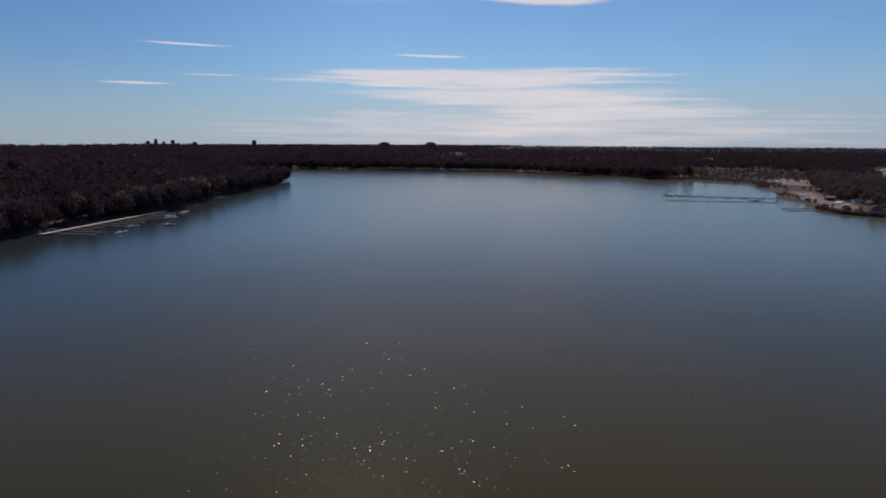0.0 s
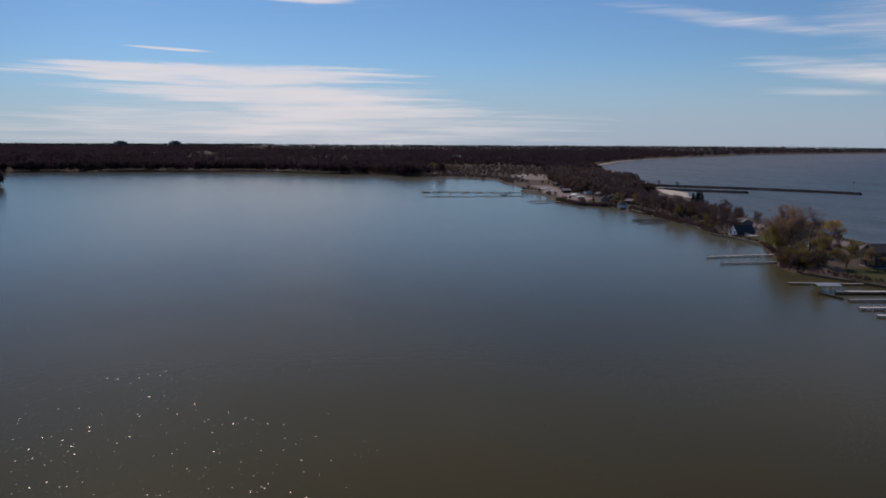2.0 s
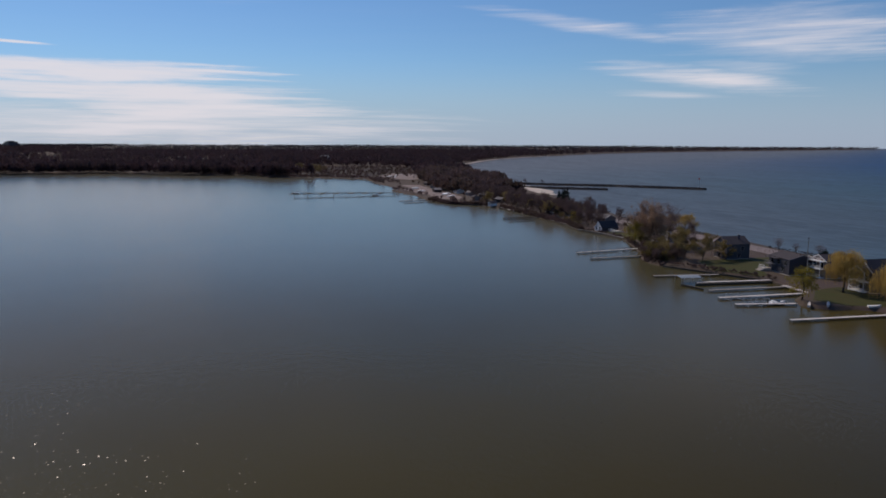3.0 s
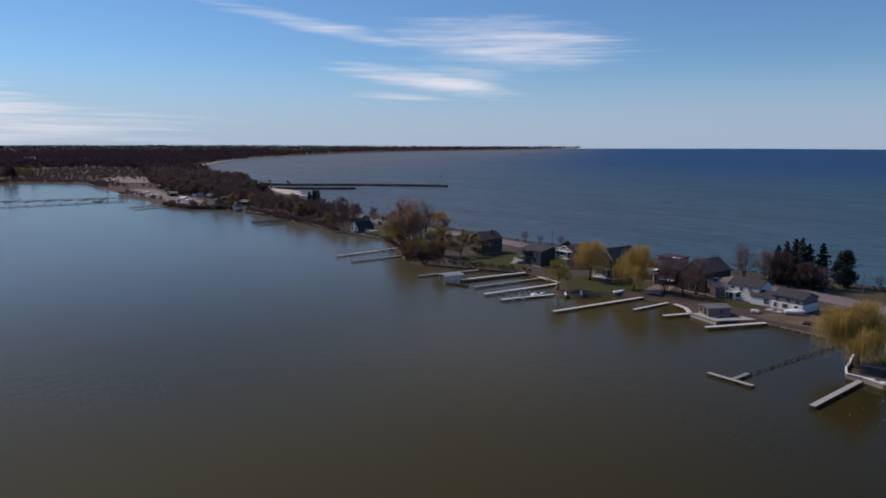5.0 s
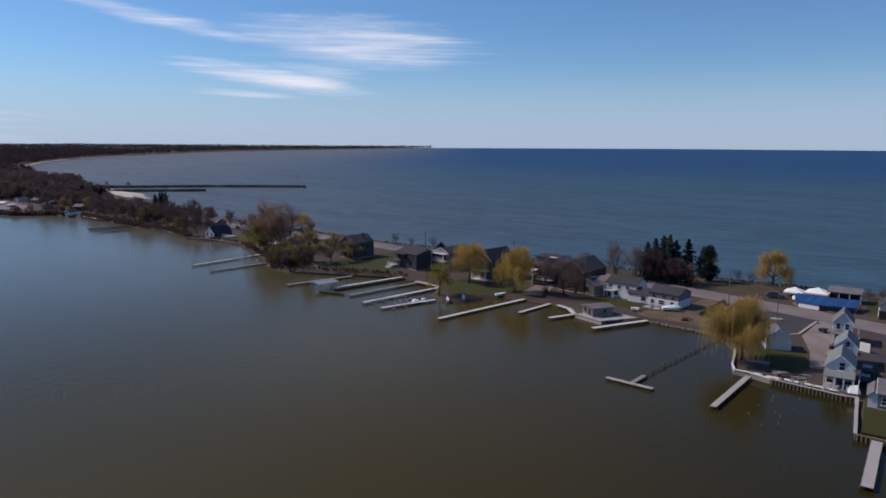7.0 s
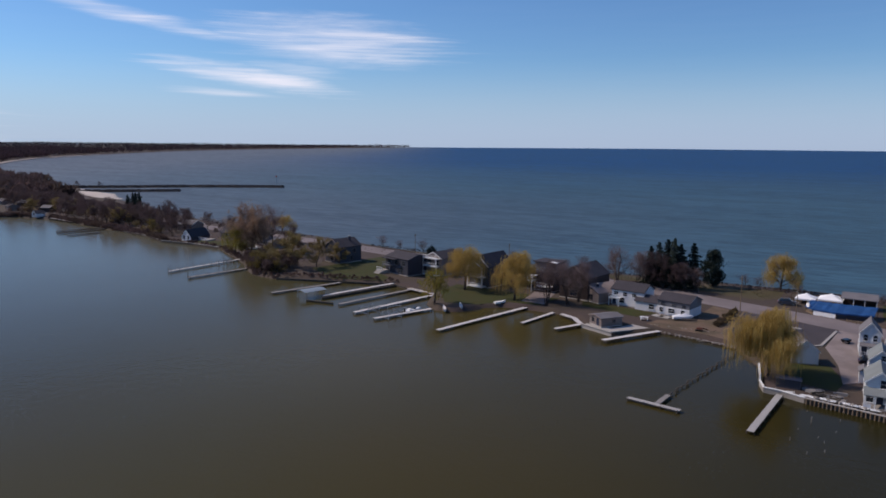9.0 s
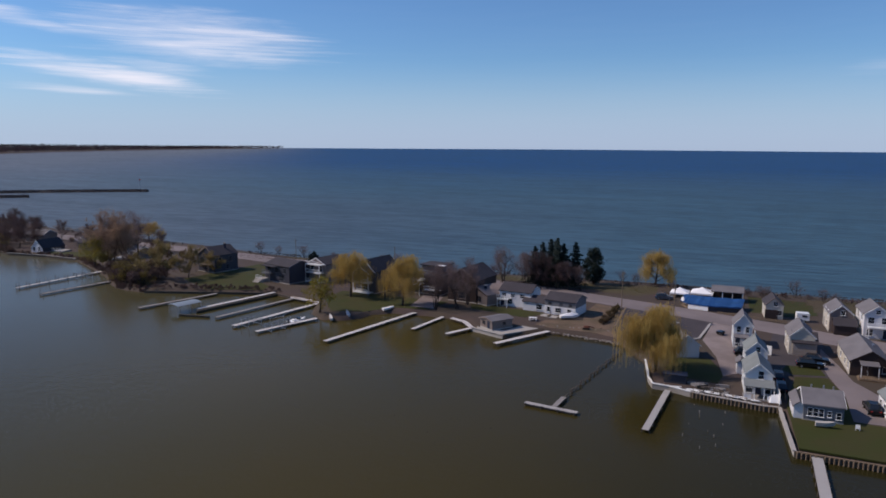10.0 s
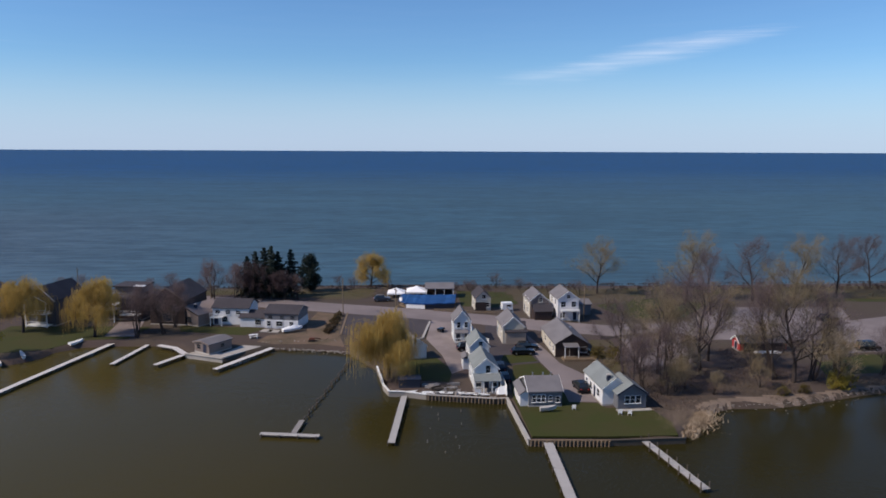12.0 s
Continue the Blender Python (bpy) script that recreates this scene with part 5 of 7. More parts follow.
def reeds():
    rng = random.Random(9)
    m = Mesh()
    for i in range(9000):
        t = rng.random()
        x = 33.2 + 7.0 * t + rng.gauss(0, 1.3)
        y = 99.5 + 6.5 * t + rng.gauss(0, 1.8)
        if y < 96.2 or (x < 33.5 and y < 102):
            continue
        h = rng.uniform(0.2, 0.85)
        dx, dy = rng.uniform(-1.5, 1.5), rng.uniform(-1.5, 1.5)
        w = 0.07
        m.add([(x - w, y, 0.2), (x + w, y, 0.2), (x + dx, y + dy, 0.3 + h)], [(0, 1, 2)])
    return tagged(part("reeds", m, REED), "matted tan dry reeds at the lawn's corner", "reeds", kind="stuff")


reeds()


def rough_grass():
    """Tufts of dry grass on the open ground of the spit."""
    rng = np.random.default_rng(12)
    P = np.vstack([np.column_stack([rng.uniform(28, 110, 30000), rng.uniform(106, 140, 30000)]),
                   np.column_stack([rng.uniform(-170, 150, 30000), rng.uniform(188, 206, 30000)]),
                   np.column_stack([rng.uniform(-36, -20, 260), rng.uniform(142, 168, 260)]),
                   np.column_stack([rng.uniform(-300, -130, 12000), rng.uniform(135, 200, 12000)])])
    z = ground_height(P)
    keep = (z > 0.35) & (z < 1.2) & (wobble(P, 7, 2.0) > -0.25)
    for x0, x1, y0, y1 in ((36.5, 55, 128, 149), (-150, -117, 140, 184), (78, 150, 136, 180), (70, 112, 123, 138)):
        keep &= ~((P[:, 0] > x0) & (P[:, 0] < x1) & (P[:, 1] > y0) & (P[:, 1] < y1))
    P, z = P[keep], z[keep]
    n = len(P)
    h, w = rng.uniform(0.08, 0.34, n), rng.uniform(0.03, 0.11, n)
    a = rng.uniform(0, math.pi, n)
    dx, dy = np.cos(a) * w, np.sin(a) * w
    V = np.stack([np.column_stack([P[:, 0] - dx, P[:, 1] - dy, z - 0.05]), np.column_stack([P[:, 0] + dx, P[:, 1] + dy, z - 0.05]),
                  np.column_stack([P[:, 0] + rng.uniform(-.25, .25, n), P[:, 1] + rng.uniform(-.25, .25, n), z + h])], 1).reshape(-1, 3)
    me = bpy.data.meshes.new("rough_grass")
    me.from_pydata(V.tolist(), [], np.arange(3 * n).reshape(-1, 3).tolist())
    me.materials.append(mat("dry_grass", (0.122, 0.088, 0.070), 0.95, var=0.35, big=0.1, small=2.0, other=(0.072, 0.058, 0.040)))
    return tagged(new("rough_grass", me), "tufts of dry tan and green grass", "grass", kind="stuff")


rough_grass()

# ---- houses ----


def opening(house, face, u, z, w, h, size, door=False, trim=WHITE, leaf=None):
    """A window or door on one face (f, b, l, r) of a house of size (w, d)."""
    W, D = size
    m = {"f": pose(u, -D / 2, z), "b": pose(u, D / 2, z, 0, 0, 180), "l": pose(-W / 2, u, z, 0, 0, -90), "r": pose(W / 2, u, z, 0, 0, 90)}[face]
    fr = Mesh()
    t = 0.045
    for x, zz, sx, sz in ((-w / 2 - t / 2, 0, t, h + t), (w / 2 + t / 2, 0, t, h + t), (0, h, w, t)):
        fr.box(x, -0.02, zz, sx, 0.10, sz)
    if not door:
        fr.box(0, -0.02, -t, w + 2 * t, 0.10, t)
        fr.box(0, -0.01, h * 0.5 - 0.025, w, 0.05, 0.05)
    ob = part("door" if door else "window", fr, trim, house)
    ob.matrix_local = m
    if door:
        part("door_leaf", Mesh().box(0, 0.0, 0, w, 0.05, h), leaf or DARK_CLOTH, ob)
    else:
        part("pane", Mesh().box(0, 0.005, 0, w, 0.03, h), GLASS, ob)
        part("sill", Mesh().box(0, -0.06, -t - 0.05, w + 0.3, 0.16, 0.05), trim, ob)
    return ob


def gable_walls(w, d, eave, peak, along_x=False):
    """A house body with gables; the ridge runs along y, or along x."""
    m = Mesh()
    if along_x:
        w, d = d, w
    vs = [(x, y, z) for y in (-d / 2, d / 2) for x, z in ((-w / 2, -0.3), (w / 2, -0.3), (w / 2, eave), (0, peak), (-w / 2, eave))]
    if along_x:
        vs = [(-y, x, z) for x, y, z in vs]
    m.add(vs, [(0, 1, 2, 3, 4), (9, 8, 7, 6, 5), (1, 6, 7, 2), (5, 0, 4, 9), (0, 5, 6, 1)])
    return m


def gable_roof(w, d, eave, peak, over=0.35, thick=0.18, along_x=False):
    m = Mesh()
    if along_x:
        w, d = d, w
    slope = (peak - eave) / (w / 2)
    e = w / 2 + over
    ze = eave - slope * over
    for s in (-1, 1):
        a = [(0, -d / 2 - over, peak), (s * e, -d / 2 - over, ze), (s * e, d / 2 + over, ze), (0, d / 2 + over, peak)]
        b = [(x, y, z + thick) for x, y, z in a]
        vs = a + b
        if along_x:
            vs = [(-y, x, z) for x, y, z in vs]
        m.add(vs, [(0, 1, 2, 3), (7, 6, 5, 4), (0, 4, 5, 1), (1, 5, 6, 2), (2, 6, 7, 3), (3, 7, 4, 0)])
    return m


def gable_trim(w, d, eave, peak, over=0.35, along_x=False, front=True):
    """Bent barge board along one gable."""
    m = Mesh()
    if along_x:
        w, d = d, w
    slope = (peak - eave) / (w / 2)
    e = w / 2 + over
    ze = eave - slope * over
    for y in ((-d / 2 - over - 0.03) if front else (d / 2 + over + 0.03),):
        for s in (-1, 1):
            p, q = Vector((0, y, peak + 0.16)), Vector((s * e, y, ze + 0.16))
            o = Vector((0, 0.03, 0))
            u = Vector((0, 0, -0.24))
            vs = [p - o, p + o, q + o, q - o, p - o + u, p + o + u, q + o + u, q - o + u]
            if along_x:
                vs = [Vector((-v.y, v.x, v.z)) for v in vs]
            m.add(vs, [(0, 1, 2, 3), (7, 6, 5, 4), (0, 4, 5, 1), (1, 5, 6, 2), (2, 6, 7, 3), (3, 7, 4, 0)])
    return m


def house(label, x, y, rz, w, d, eave, peak, wall, roof, windows=(), doors=(), along_x=False, trim=WHITE, chimney=None, over=0.22, name="house", category="house", blocks=(), z=GZ, rooftrim=None):
    """blocks: further wings (dx, dy, w, d, eave, peak, along_x, wall, roof) joined on."""
    ob = thing(name, label, category, pose(x, y, z, 0, 0, rz))
    part("wall", gable_walls(w, d, eave, peak, along_x), wall, ob)
    part("roof", gable_roof(w, d, eave, peak, over, along_x=along_x), roof, ob)
    for front in (True, False):
        part("barge_board", gable_trim(w, d, eave, peak, over, along_x, front), rooftrim or trim, ob)
    part("foundation", Mesh().box(0, 0, -0.3, w + 0.06, d + 0.06, 0.55), CONCRETE, ob)
    for f, u, zz, ww, hh in windows:
        opening(ob, f, u, zz, ww, hh, (w, d), trim=trim)
    for f, u, ww, hh in doors:
        opening(ob, f, u, 0.25, ww, hh, (w, d), True, trim)
    if chimney:
        cx, cy, top = chimney
        c = part("chimney", Mesh().box(cx, cy, eave - 0.5, 0.55, 0.55, top - eave + 0.5), DARK_CLOTH, ob)
        part("chimney_cap", Mesh().box(cx, cy, top, 0.7, 0.7, 0.12), CONCRETE, c)
    for dx, dy, bw, bd, be, bp, ax, bwall, broof in blocks:
        m = gable_walls(bw, bd, be, bp, ax)
        m.v = [(a + dx, b + dy, c) for a, b, c in m.v]
        wing = part("wing", m, bwall, ob)
        m = gable_roof(bw, bd, be, bp, 0.25, 0.15, ax)
        m.v = [(a + dx, b + dy, c) for a, b, c in m.v]
        part("wing_roof", m, broof, wing)
    return ob


def lean_to(ob, cx, y0, w, depth, z_in, z_out, roof, posts=3, rail=False, deck=True, post_mat=WHITE):
    """A porch against the front (towards -y) of a house from y0."""
    t = 0.12
    a = [(cx - w / 2, y0, z_in), (cx + w / 2, y0, z_in), (cx + w / 2, y0 - depth, z_out), (cx - w / 2, y0 - depth, z_out)]
    porch = part("porch", Mesh().add(a + [(p[0], p[1], p[2] + t) for p in a], [(0, 1, 2, 3), (7, 6, 5, 4), (0, 4, 5, 1), (1, 5, 6, 2), (2, 6, 7, 3), (3, 7, 4, 0)]), roof, ob)
    for i in range(posts):
        px = cx - w / 2 + 0.15 + (w - 0.3) * i / max(1, posts - 1)
        part("porch_post", Mesh().box(px, y0 - depth + 0.15, 0, 0.14, 0.14, z_out), post_mat, porch)
    if deck:
        part("porch_deck", Mesh().box(cx, y0 - depth / 2, 0.0, w, depth, 0.22), DOCK_GREY, porch)
    if rail:
        railing(porch, cx - w / 2, cx + w / 2, y0 - depth + 0.1, 0.22, post_mat)


def railing(ob, x0, x1, y, z, material, height=0.95):
    m = Mesh()
    m.bar((x0, y, z + height), (x1, y, z + height), 0.09, 0.08)
    m.bar((x0, y, z + 0.16), (x1, y, z + 0.16), 0.06, 0.06)
    n = max(2, int((x1 - x0) / 0.4))
    for i in range(n + 1):
        m.box(x0 + (x1 - x0) * i / n, y, z, 0.06, 0.05, height - 0.05)
    return part("railing", m, material, ob)


def balcony(ob, cx, y0, w, depth, z, material=WHITE, posts=True, to=0.0):
    b = part("balcony", Mesh().box(cx, y0 - depth / 2, z - 0.2, w, depth, 0.2), material, ob)
    railing(b, cx - w / 2, cx + w / 2, y0 - depth + 0.06, z, material)
    if posts:
        for s in (-1, 1):
            part("balcony_post", Mesh().box(cx + s * (w / 2 - 0.1), y0 - depth + 0.12, to, 0.16, 0.16, z - 0.2 - to), material, b)
    return b


def cottages():
    o = house("two-storey pale blue cottage with white trim and grey roof", 4.0, 147.2, 5, 3.5, 5.4, 4.6, 6.7, SIDE_BLUE, ROOF_GREY,
              [("f", -0.8, 3.1, 0.7, 1.2), ("f", 0.8, 3.1, 0.7, 1.2), ("l", -1.6, 3.1, 0.8, 1.2), ("l", 1.2, 3.4, 0.8, 1.2), ("l", 1.6, 0.9, 0.8, 1.2), ("f", 0.9, 0.9, 0.8, 1.2)], [("f", -0.9, 0.9, 2.0)])
    lean_to(o, -0.3, -2.7, 2.8, 1.4, 2.6, 2.2, ROOF_GREY, 3, True)
    o = house("pale blue two-storey cottage in a close row", 6.7, 130.2, 5, 3.6, 6.0, 4.1, 5.8, SIDE_BLUE, ROOF_GREEN,
              [("f", 0.2, 4.1, 0.7, 0.9), ("l", -2.2, 2.7, 0.8, 1.0), ("l", 1.0, 1.9, 0.8, 1.0), ("l", 2.6, 0.9, 0.8, 1.2)], [("l", 0.4, 0.9, 2.0)])
    part("entry_porch", Mesh().box(-2.5, -2.4, 0, 1.3, 2.8, 2.1), SIDE_WHITE, o)
    part("entry_roof", gable_roof(1.3, 2.8, 2.1, 2.6, 0.2, 0.12), ROOF_GREY, o).matrix_local = pose(-2.5, -2.4, 0)
    o = house("pale blue waterside cottage with an open front porch", 7.2, 118.9, 5, 4.1, 7.2, 3.7, 5.4, SIDE_BLUE, ROOF_GREEN,
              [("f", 0.3, 2.9, 0.8, 1.3), ("l", -2.4, 2.2, 0.8, 1.2), ("l", 0.2, 2.2, 0.8, 1.2), ("l", 2.6, 2.2, 0.8, 1.2), ("l", 1.2, 0.9, 0.8, 1.2)], [])
    lean_to(o, 0, -3.55, 4.6, 2.4, 2.75, 2.15, ROOF_GREEN, 4, False, True)
    # dark panes and door added to stand for the shade inside the porch
    for u in (-1.35, 1.35):
        opening(o, "f", u, 0.5, 1.0, 1.5, (4.1, 7.2))
    opening(o, "f", 0.0, 0.25, 0.9, 2.0, (4.1, 7.2), True)
    for u in (-1.7, 1.7):
        part("porch_wall", Mesh().box(u, -5.85, 0, 1.0, 0.1, 0.9), SIDE_WHITE, o)
    o = house("cream two-storey house with grey roofs", 14.6, 147.4, 4, 4.5, 8.2, 3.7, 5.7, SIDE_CREAM, ROOF_GREY,
              [("l", -2.6, 2.4, 0.8, 1.0), ("l", 1.6, 2.4, 0.8, 1.0), ("l", -1.0, 0.7, 0.9, 1.1), ("f", 1.2, 1.5, 0.9, 0.9)], [("l", 2.8, 0.9, 2.0)],
              blocks=[(0.5, -2.2, 4.2, 4.4, 2.7, 4.3, True, SIDE_TAN, ROOF_DARK)])
    part("roof_vent", Mesh().box(0.7, 1.5, 5.2, 0.35, 0.35, 0.7), METAL, o)
    o = house("single-storey cottage with dark brown gable and cream side", 25.0, 140.7, 4, 6.5, 13.0, 2.6, 4.6, SIDE_CREAM, ROOF_GREY,
              [("l", -5.0, 0.9, 0.9, 1.1), ("l", -2.0, 0.9, 0.9, 1.1), ("l", 2.5, 0.9, 0.9, 1.1), ("f", 2.4, 0.9, 1.2, 1.1)], [("f", -0.9, 0.9, 2.0)], rooftrim=SIDE_BROWN)
    g = gable_walls(6.52, 0.12, 2.6, 4.6)
    g.v = [(a, b - 6.5, c) for a, b, c in g.v]
    part("gable_cladding", g, SIDE_BROWN, o)
    lean_to(o, -0.4, -6.7, 3.0, 1.7, 2.8, 2.4, ROOF_GREY, 2, False)
    part("deck", Mesh().box(1.0, -8.4, 0, 6.4, 2.4, 0.3), TIMBER, o)
    railing(o, -2.2, 4.2, -9.5, 0.3, TIMBER, 0.7)
    part("skylight", Mesh().box(1.6, 2.0, 3.65, 0.7, 0.9, 0.2), METAL, o)
    o = house("white two-storey house with a front balcony", 29.4, 167.0, 5, 5.0, 8.2, 5.3, 7.1, SIDE_WHITE, ROOF_GREY,
              [("f", -1.2, 3.4, 1.1, 1.3), ("f", 1.3, 3.4, 1.1, 1.3), ("f", -1.3, 0.8, 1.1, 1.3), ("f", 0, 5.5, 0.8, 0.8), ("l", -2, 3.6, 0.9, 1.3), ("l", 1.6, 3.6, 0.9, 1.3), ("l", 0, 0.9, 0.9, 1.3)], [("f", 1.6, 0.9, 2.0)],
              blocks=[(4.7, 4.4, 5.0, 6.0, 2.7, 3.4, True, SIDE_GREY, ROOF_GREY)])
    balcony(o, 0.3, -4.1, 4.3, 1.5, 2.8)
    o = house("narrow grey house with cream side and low front wing", 23.0, 170.0, 5, 4.5, 7.8, 4.2, 6.0, SIDE_CREAM, ROOF_GREY,
              [("l", -2.0, 3.2, 0.8, 1.3), ("l", 1.0, 3.2, 0.8, 1.3), ("l", -1.0, 0.8, 0.9, 1.2)], [("l", 2.2, 0.9, 2.0)],
              blocks=[(0.5, -4.9, 4.2, 3.2, 2.2, 3.4, True, SIDE_BROWN, ROOF_DARK)])
    g = gable_walls(4.52, 0.12, 4.2, 6.0)
    g.v = [(a, b - 3.92, c) for a, b, c in g.v]
    part("gable_cladding", g, SIDE_TAUPE, o)
    opening(o, "f", 0.3, 3.9, 0.8, 1.0, (4.5, 7.98))
    o = house("tiny cream cottage with a dark brown roof", 9.9, 176.2, 6, 3.9, 6.4, 3.3, 5.1, SIDE_CREAM, ROOF_DARK,
          [("f", 0.2, 3.1, 0.9, 1.0), ("f", 1.2, 1.0, 0.8, 1.1), ("l", 0, 1.0, 0.8, 1.1)], [("f", -0.7, 0.9, 2.0)], rooftrim=ROOF_TAN)
    part("lower_cladding", Mesh().box(-0.6, -3.24, 0, 2.8, 0.14, 2.2), SIDE_BROWN, o)
    o = house("grey shingled cottage facing the lawn", 16.2, 110.8, 4, 5.3, 6.8, 2.5, 3.9, SIDE_GREY, ROOF_GREY,
              [("f", -1.8, 0.8, 0.6, 1.2), ("f", -1.05, 0.8, 0.6, 1.2), ("f", -0.3, 0.8, 0.6, 1.2), ("f", 0.8, 0.9, 0.45, 0.9), ("f", 2.0, 0.7, 0.6, 1.0)], [], along_x=True,
              blocks=[(-3.2, -0.2, 1.5, 5.6, 2.0, 2.6, False, SIDE_WHITE, ROOF_GREY)])
    for u in (-1.4, 0.3, 1.6):
        part("roof_vent", Mesh().tube((u, 0.3, 3.9), (u, 0.3, 4.5), 0.12, 0.12, 8), METAL, o)
    o = house("grey gabled shore cottage with white side", 27.2, 112.6, 7, 4.3, 9.0, 2.9, 4.5, SIDE_WHITE, ROOF_GREEN,
              [("l", -2.5, 0.9, 1.2, 1.2), ("l", 1.0, 0.9, 0.9, 1.2), ("l", 3.2, 0.9, 0.9, 1.2)], [("l", -0.8, 0.9, 2.0)], chimney=(-0.9, -3.6, 4.8))
    wing = part("wing", gable_walls(4.6, 5.6, 2.6, 4.1), SIDE_GREY, o)
    wing.matrix_local = pose(2.0, -3.6, 0)
    part("wing_roof", gable_roof(4.6, 5.6, 2.6, 4.1, 0.3, 0.16), ROOF_GREEN, wing)
    part("barge_board", gable_trim(4.6, 5.6, 2.6, 4.1, 0.3), DARK_CLOTH, wing)
    for u in (-0.8, 0.1, 1.0):
        opening(wing, "f", u, 1.0, 0.75, 1.2, (4.6, 5.6))
    part("stoop", Mesh().box(0.2, -3.3, -0.2, 5.6, 0.9, 0.3), CONCRETE, wing)
    # shed at the lot and a red barn-like shed in the park
    o = house("pale blue-grey gabled shed at the edge of the lot", -6.0, 134.0, 22, 4.6, 4.4, 2.6, 4.4, SIDE_BLUE, ROOF_GREY, [], [], name="shed", category="shed", over=0.2)
    # black panel painted as the shade inside the shed's open side
    part("bay_shade", Mesh().box(2.3, 0.2, 0.05, 0.10, 3.0, 2.2), CAR_BLACK, o)
    o = house("long red shed with white trim and a dark roof", 64.8, 139.8, 2, 9.6, 3.4, 1.9, 2.9, SIDE_RED, ROOF_DARK, [], [("l", 0, 1.2, 1.6)], True, name="shed", category="shed", over=0.25)
    # dark panel in place of the shade under the open front
    part("front_shade", Mesh().box(0.3, -1.73, 0.1, 8.6, 0.08, 1.6), SIDE_BROWN, o)
    part("leaning_boards", Mesh().box(0.6, -2.5, 0, 5.8, 0.6, 0.4, taper=0.8), WHITE, o)


def west_houses():
    o = house("white two-storey house with a grey roof", -48.3, 161.0, -4, 8.4, 6.6, 4.0, 5.5, SIDE_WHITE, ROOF_DARK,
              [("f", -3.0, 2.6, 1.1, 0.9), ("f", -0.6, 2.6, 1.1, 0.9), ("f", 1.8, 2.6, 1.1, 0.9), ("f", -1.4, 0.8, 1.3, 1.3), ("l", -1, 2.6, 0.9, 0.9), ("l", -1, 0.9, 0.9, 1.1)], [("f", -3.4, 1.0, 2.0)], along_x=True,
              blocks=[(5.6, -2.0, 6.0, 5.0, 2.2, 3.4, True, SIDE_WHITE, ROOF_DARK)], rooftrim=ROOF_DARK)
    balcony(o, -3.0, -3.3, 2.8, 1.3, 2.1)
    w = opening(o, "f", 6.8, 0.8, 1.4, 1.2, (9, 7))
    w.matrix_local = pose(6.8, -4.5, 0.6)
    o = house("white and grey split-level house", -35.8, 158.2, -8, 7.8, 6.8, 3.4, 4.7, SIDE_GREY, ROOF_DARK, [("f", -2.6, 2.25, 0.9, 0.7), ("f", 0.2, 2.25, 0.9, 0.7), ("f", 2.6, 2.25, 0.9, 0.7)], [], along_x=True, trim=SIDE_GREY)
    part("lower_wall", Mesh().box(0, -0.06, 0, 7.88, 6.9, 2.0), SIDE_WHITE, o)
    for u, ww in ((-2.9, 0.9), (-0.4, 1.5), (2.4, 0.9)):
        opening(o, "f", u, 0.6, ww, 1.1, (7.9, 7.05))
    o = house("low boathouse with grey boards and roof", -46.2, 138.0, -33, 4.4, 5.6, 2.0, 2.45, SIDE_TAUPE, ROOF_GREY, [("r", 0.5, 0.9, 0.9, 0.7)], [("f", 0.9, 1.0, 1.7)], name="boathouse", category="boathouse", over=0.25, trim=SIDE_TAUPE)
    opening(o, "f", -0.9, 0.8, 1.1, 0.9, (4.4, 5.6), trim=SIDE_TAUPE)
    o = house("low house with tan roof and brick-brown walls", -57.4, 161.5, -28, 9.0, 8.0, 2.7, 4.3, SIDE_TAUPE, ROOF_TAN, [("f", -2.5, 0.8, 1.4, 1.2), ("f", 1.5, 0.8, 1.4, 1.2)], [("f", -0.5, 0.9, 2.0)], chimney=(1.6, -2.0, 4.6), trim=SIDE_BROWN)
    o = house("tall dark brown gabled house behind bare trees", -62.4, 163.5, -6, 8.4, 11.5, 5.8, 8.7, SIDE_BROWN, ROOF_DARK, [("f", -2, 3.4, 1.2, 1.4), ("f", 1.6, 3.4, 1.2, 1.4), ("f", 0, 0.9, 2.2, 1.8)], [], trim=SIDE_TAUPE)
    o = house("brown flat-fronted house with stacked pale decks", -75.3, 167.0, -4, 10.0, 9.0, 5.0, 5.8, SIDE_BROWN, ROOF_DARK, [("f", -3, 3.3, 1.6, 1.5), ("f", 2.6, 3.3, 1.6, 1.5), ("f", -2.2, 0.6, 2.4, 1.7), ("f", 2.4, 0.6, 2.0, 1.7)], [], along_x=True, trim=SIDE_TAUPE)
    balcony(o, -2.6, -4.5, 4.6, 3.0, 3.0)
    balcony(o, 2.6, -4.5, 4.4, 1.8, 1.6, posts=False)
    part("upper_storey", Mesh().box(0.8, 0.4, 5.2, 6.6, 5.4, 2.3), SIDE_TAUPE, o)
    part("upper_roof", Mesh().box(0.8, 0.2, 7.5, 7.4, 6.2, 0.22), ROOF_DARK, o)
    railing(o, -4.6, 3.0, -4.3, 5.5, METAL)
    part("awning", Mesh().add([(-4.8, -4.6, 4.1), (-0.2, -4.6, 4.1), (-0.2, -7.2, 3.8), (-4.8, -7.2, 3.8), (-4.8, -4.6, 4.2), (-0.2, -4.6, 4.2), (-0.2, -7.2, 3.9), (-4.8, -7.2, 3.9)],
                              [(3, 2, 1, 0), (4, 5, 6, 7), (0, 1, 5, 4), (1, 2, 6, 5), (2, 3, 7, 6), (3, 0, 4, 7)]), CANVAS, o)
    part("roof_awning", Mesh().box(3.6, -2.4, 7.7, 2.4, 1.4, 0.14), CANVAS, o)
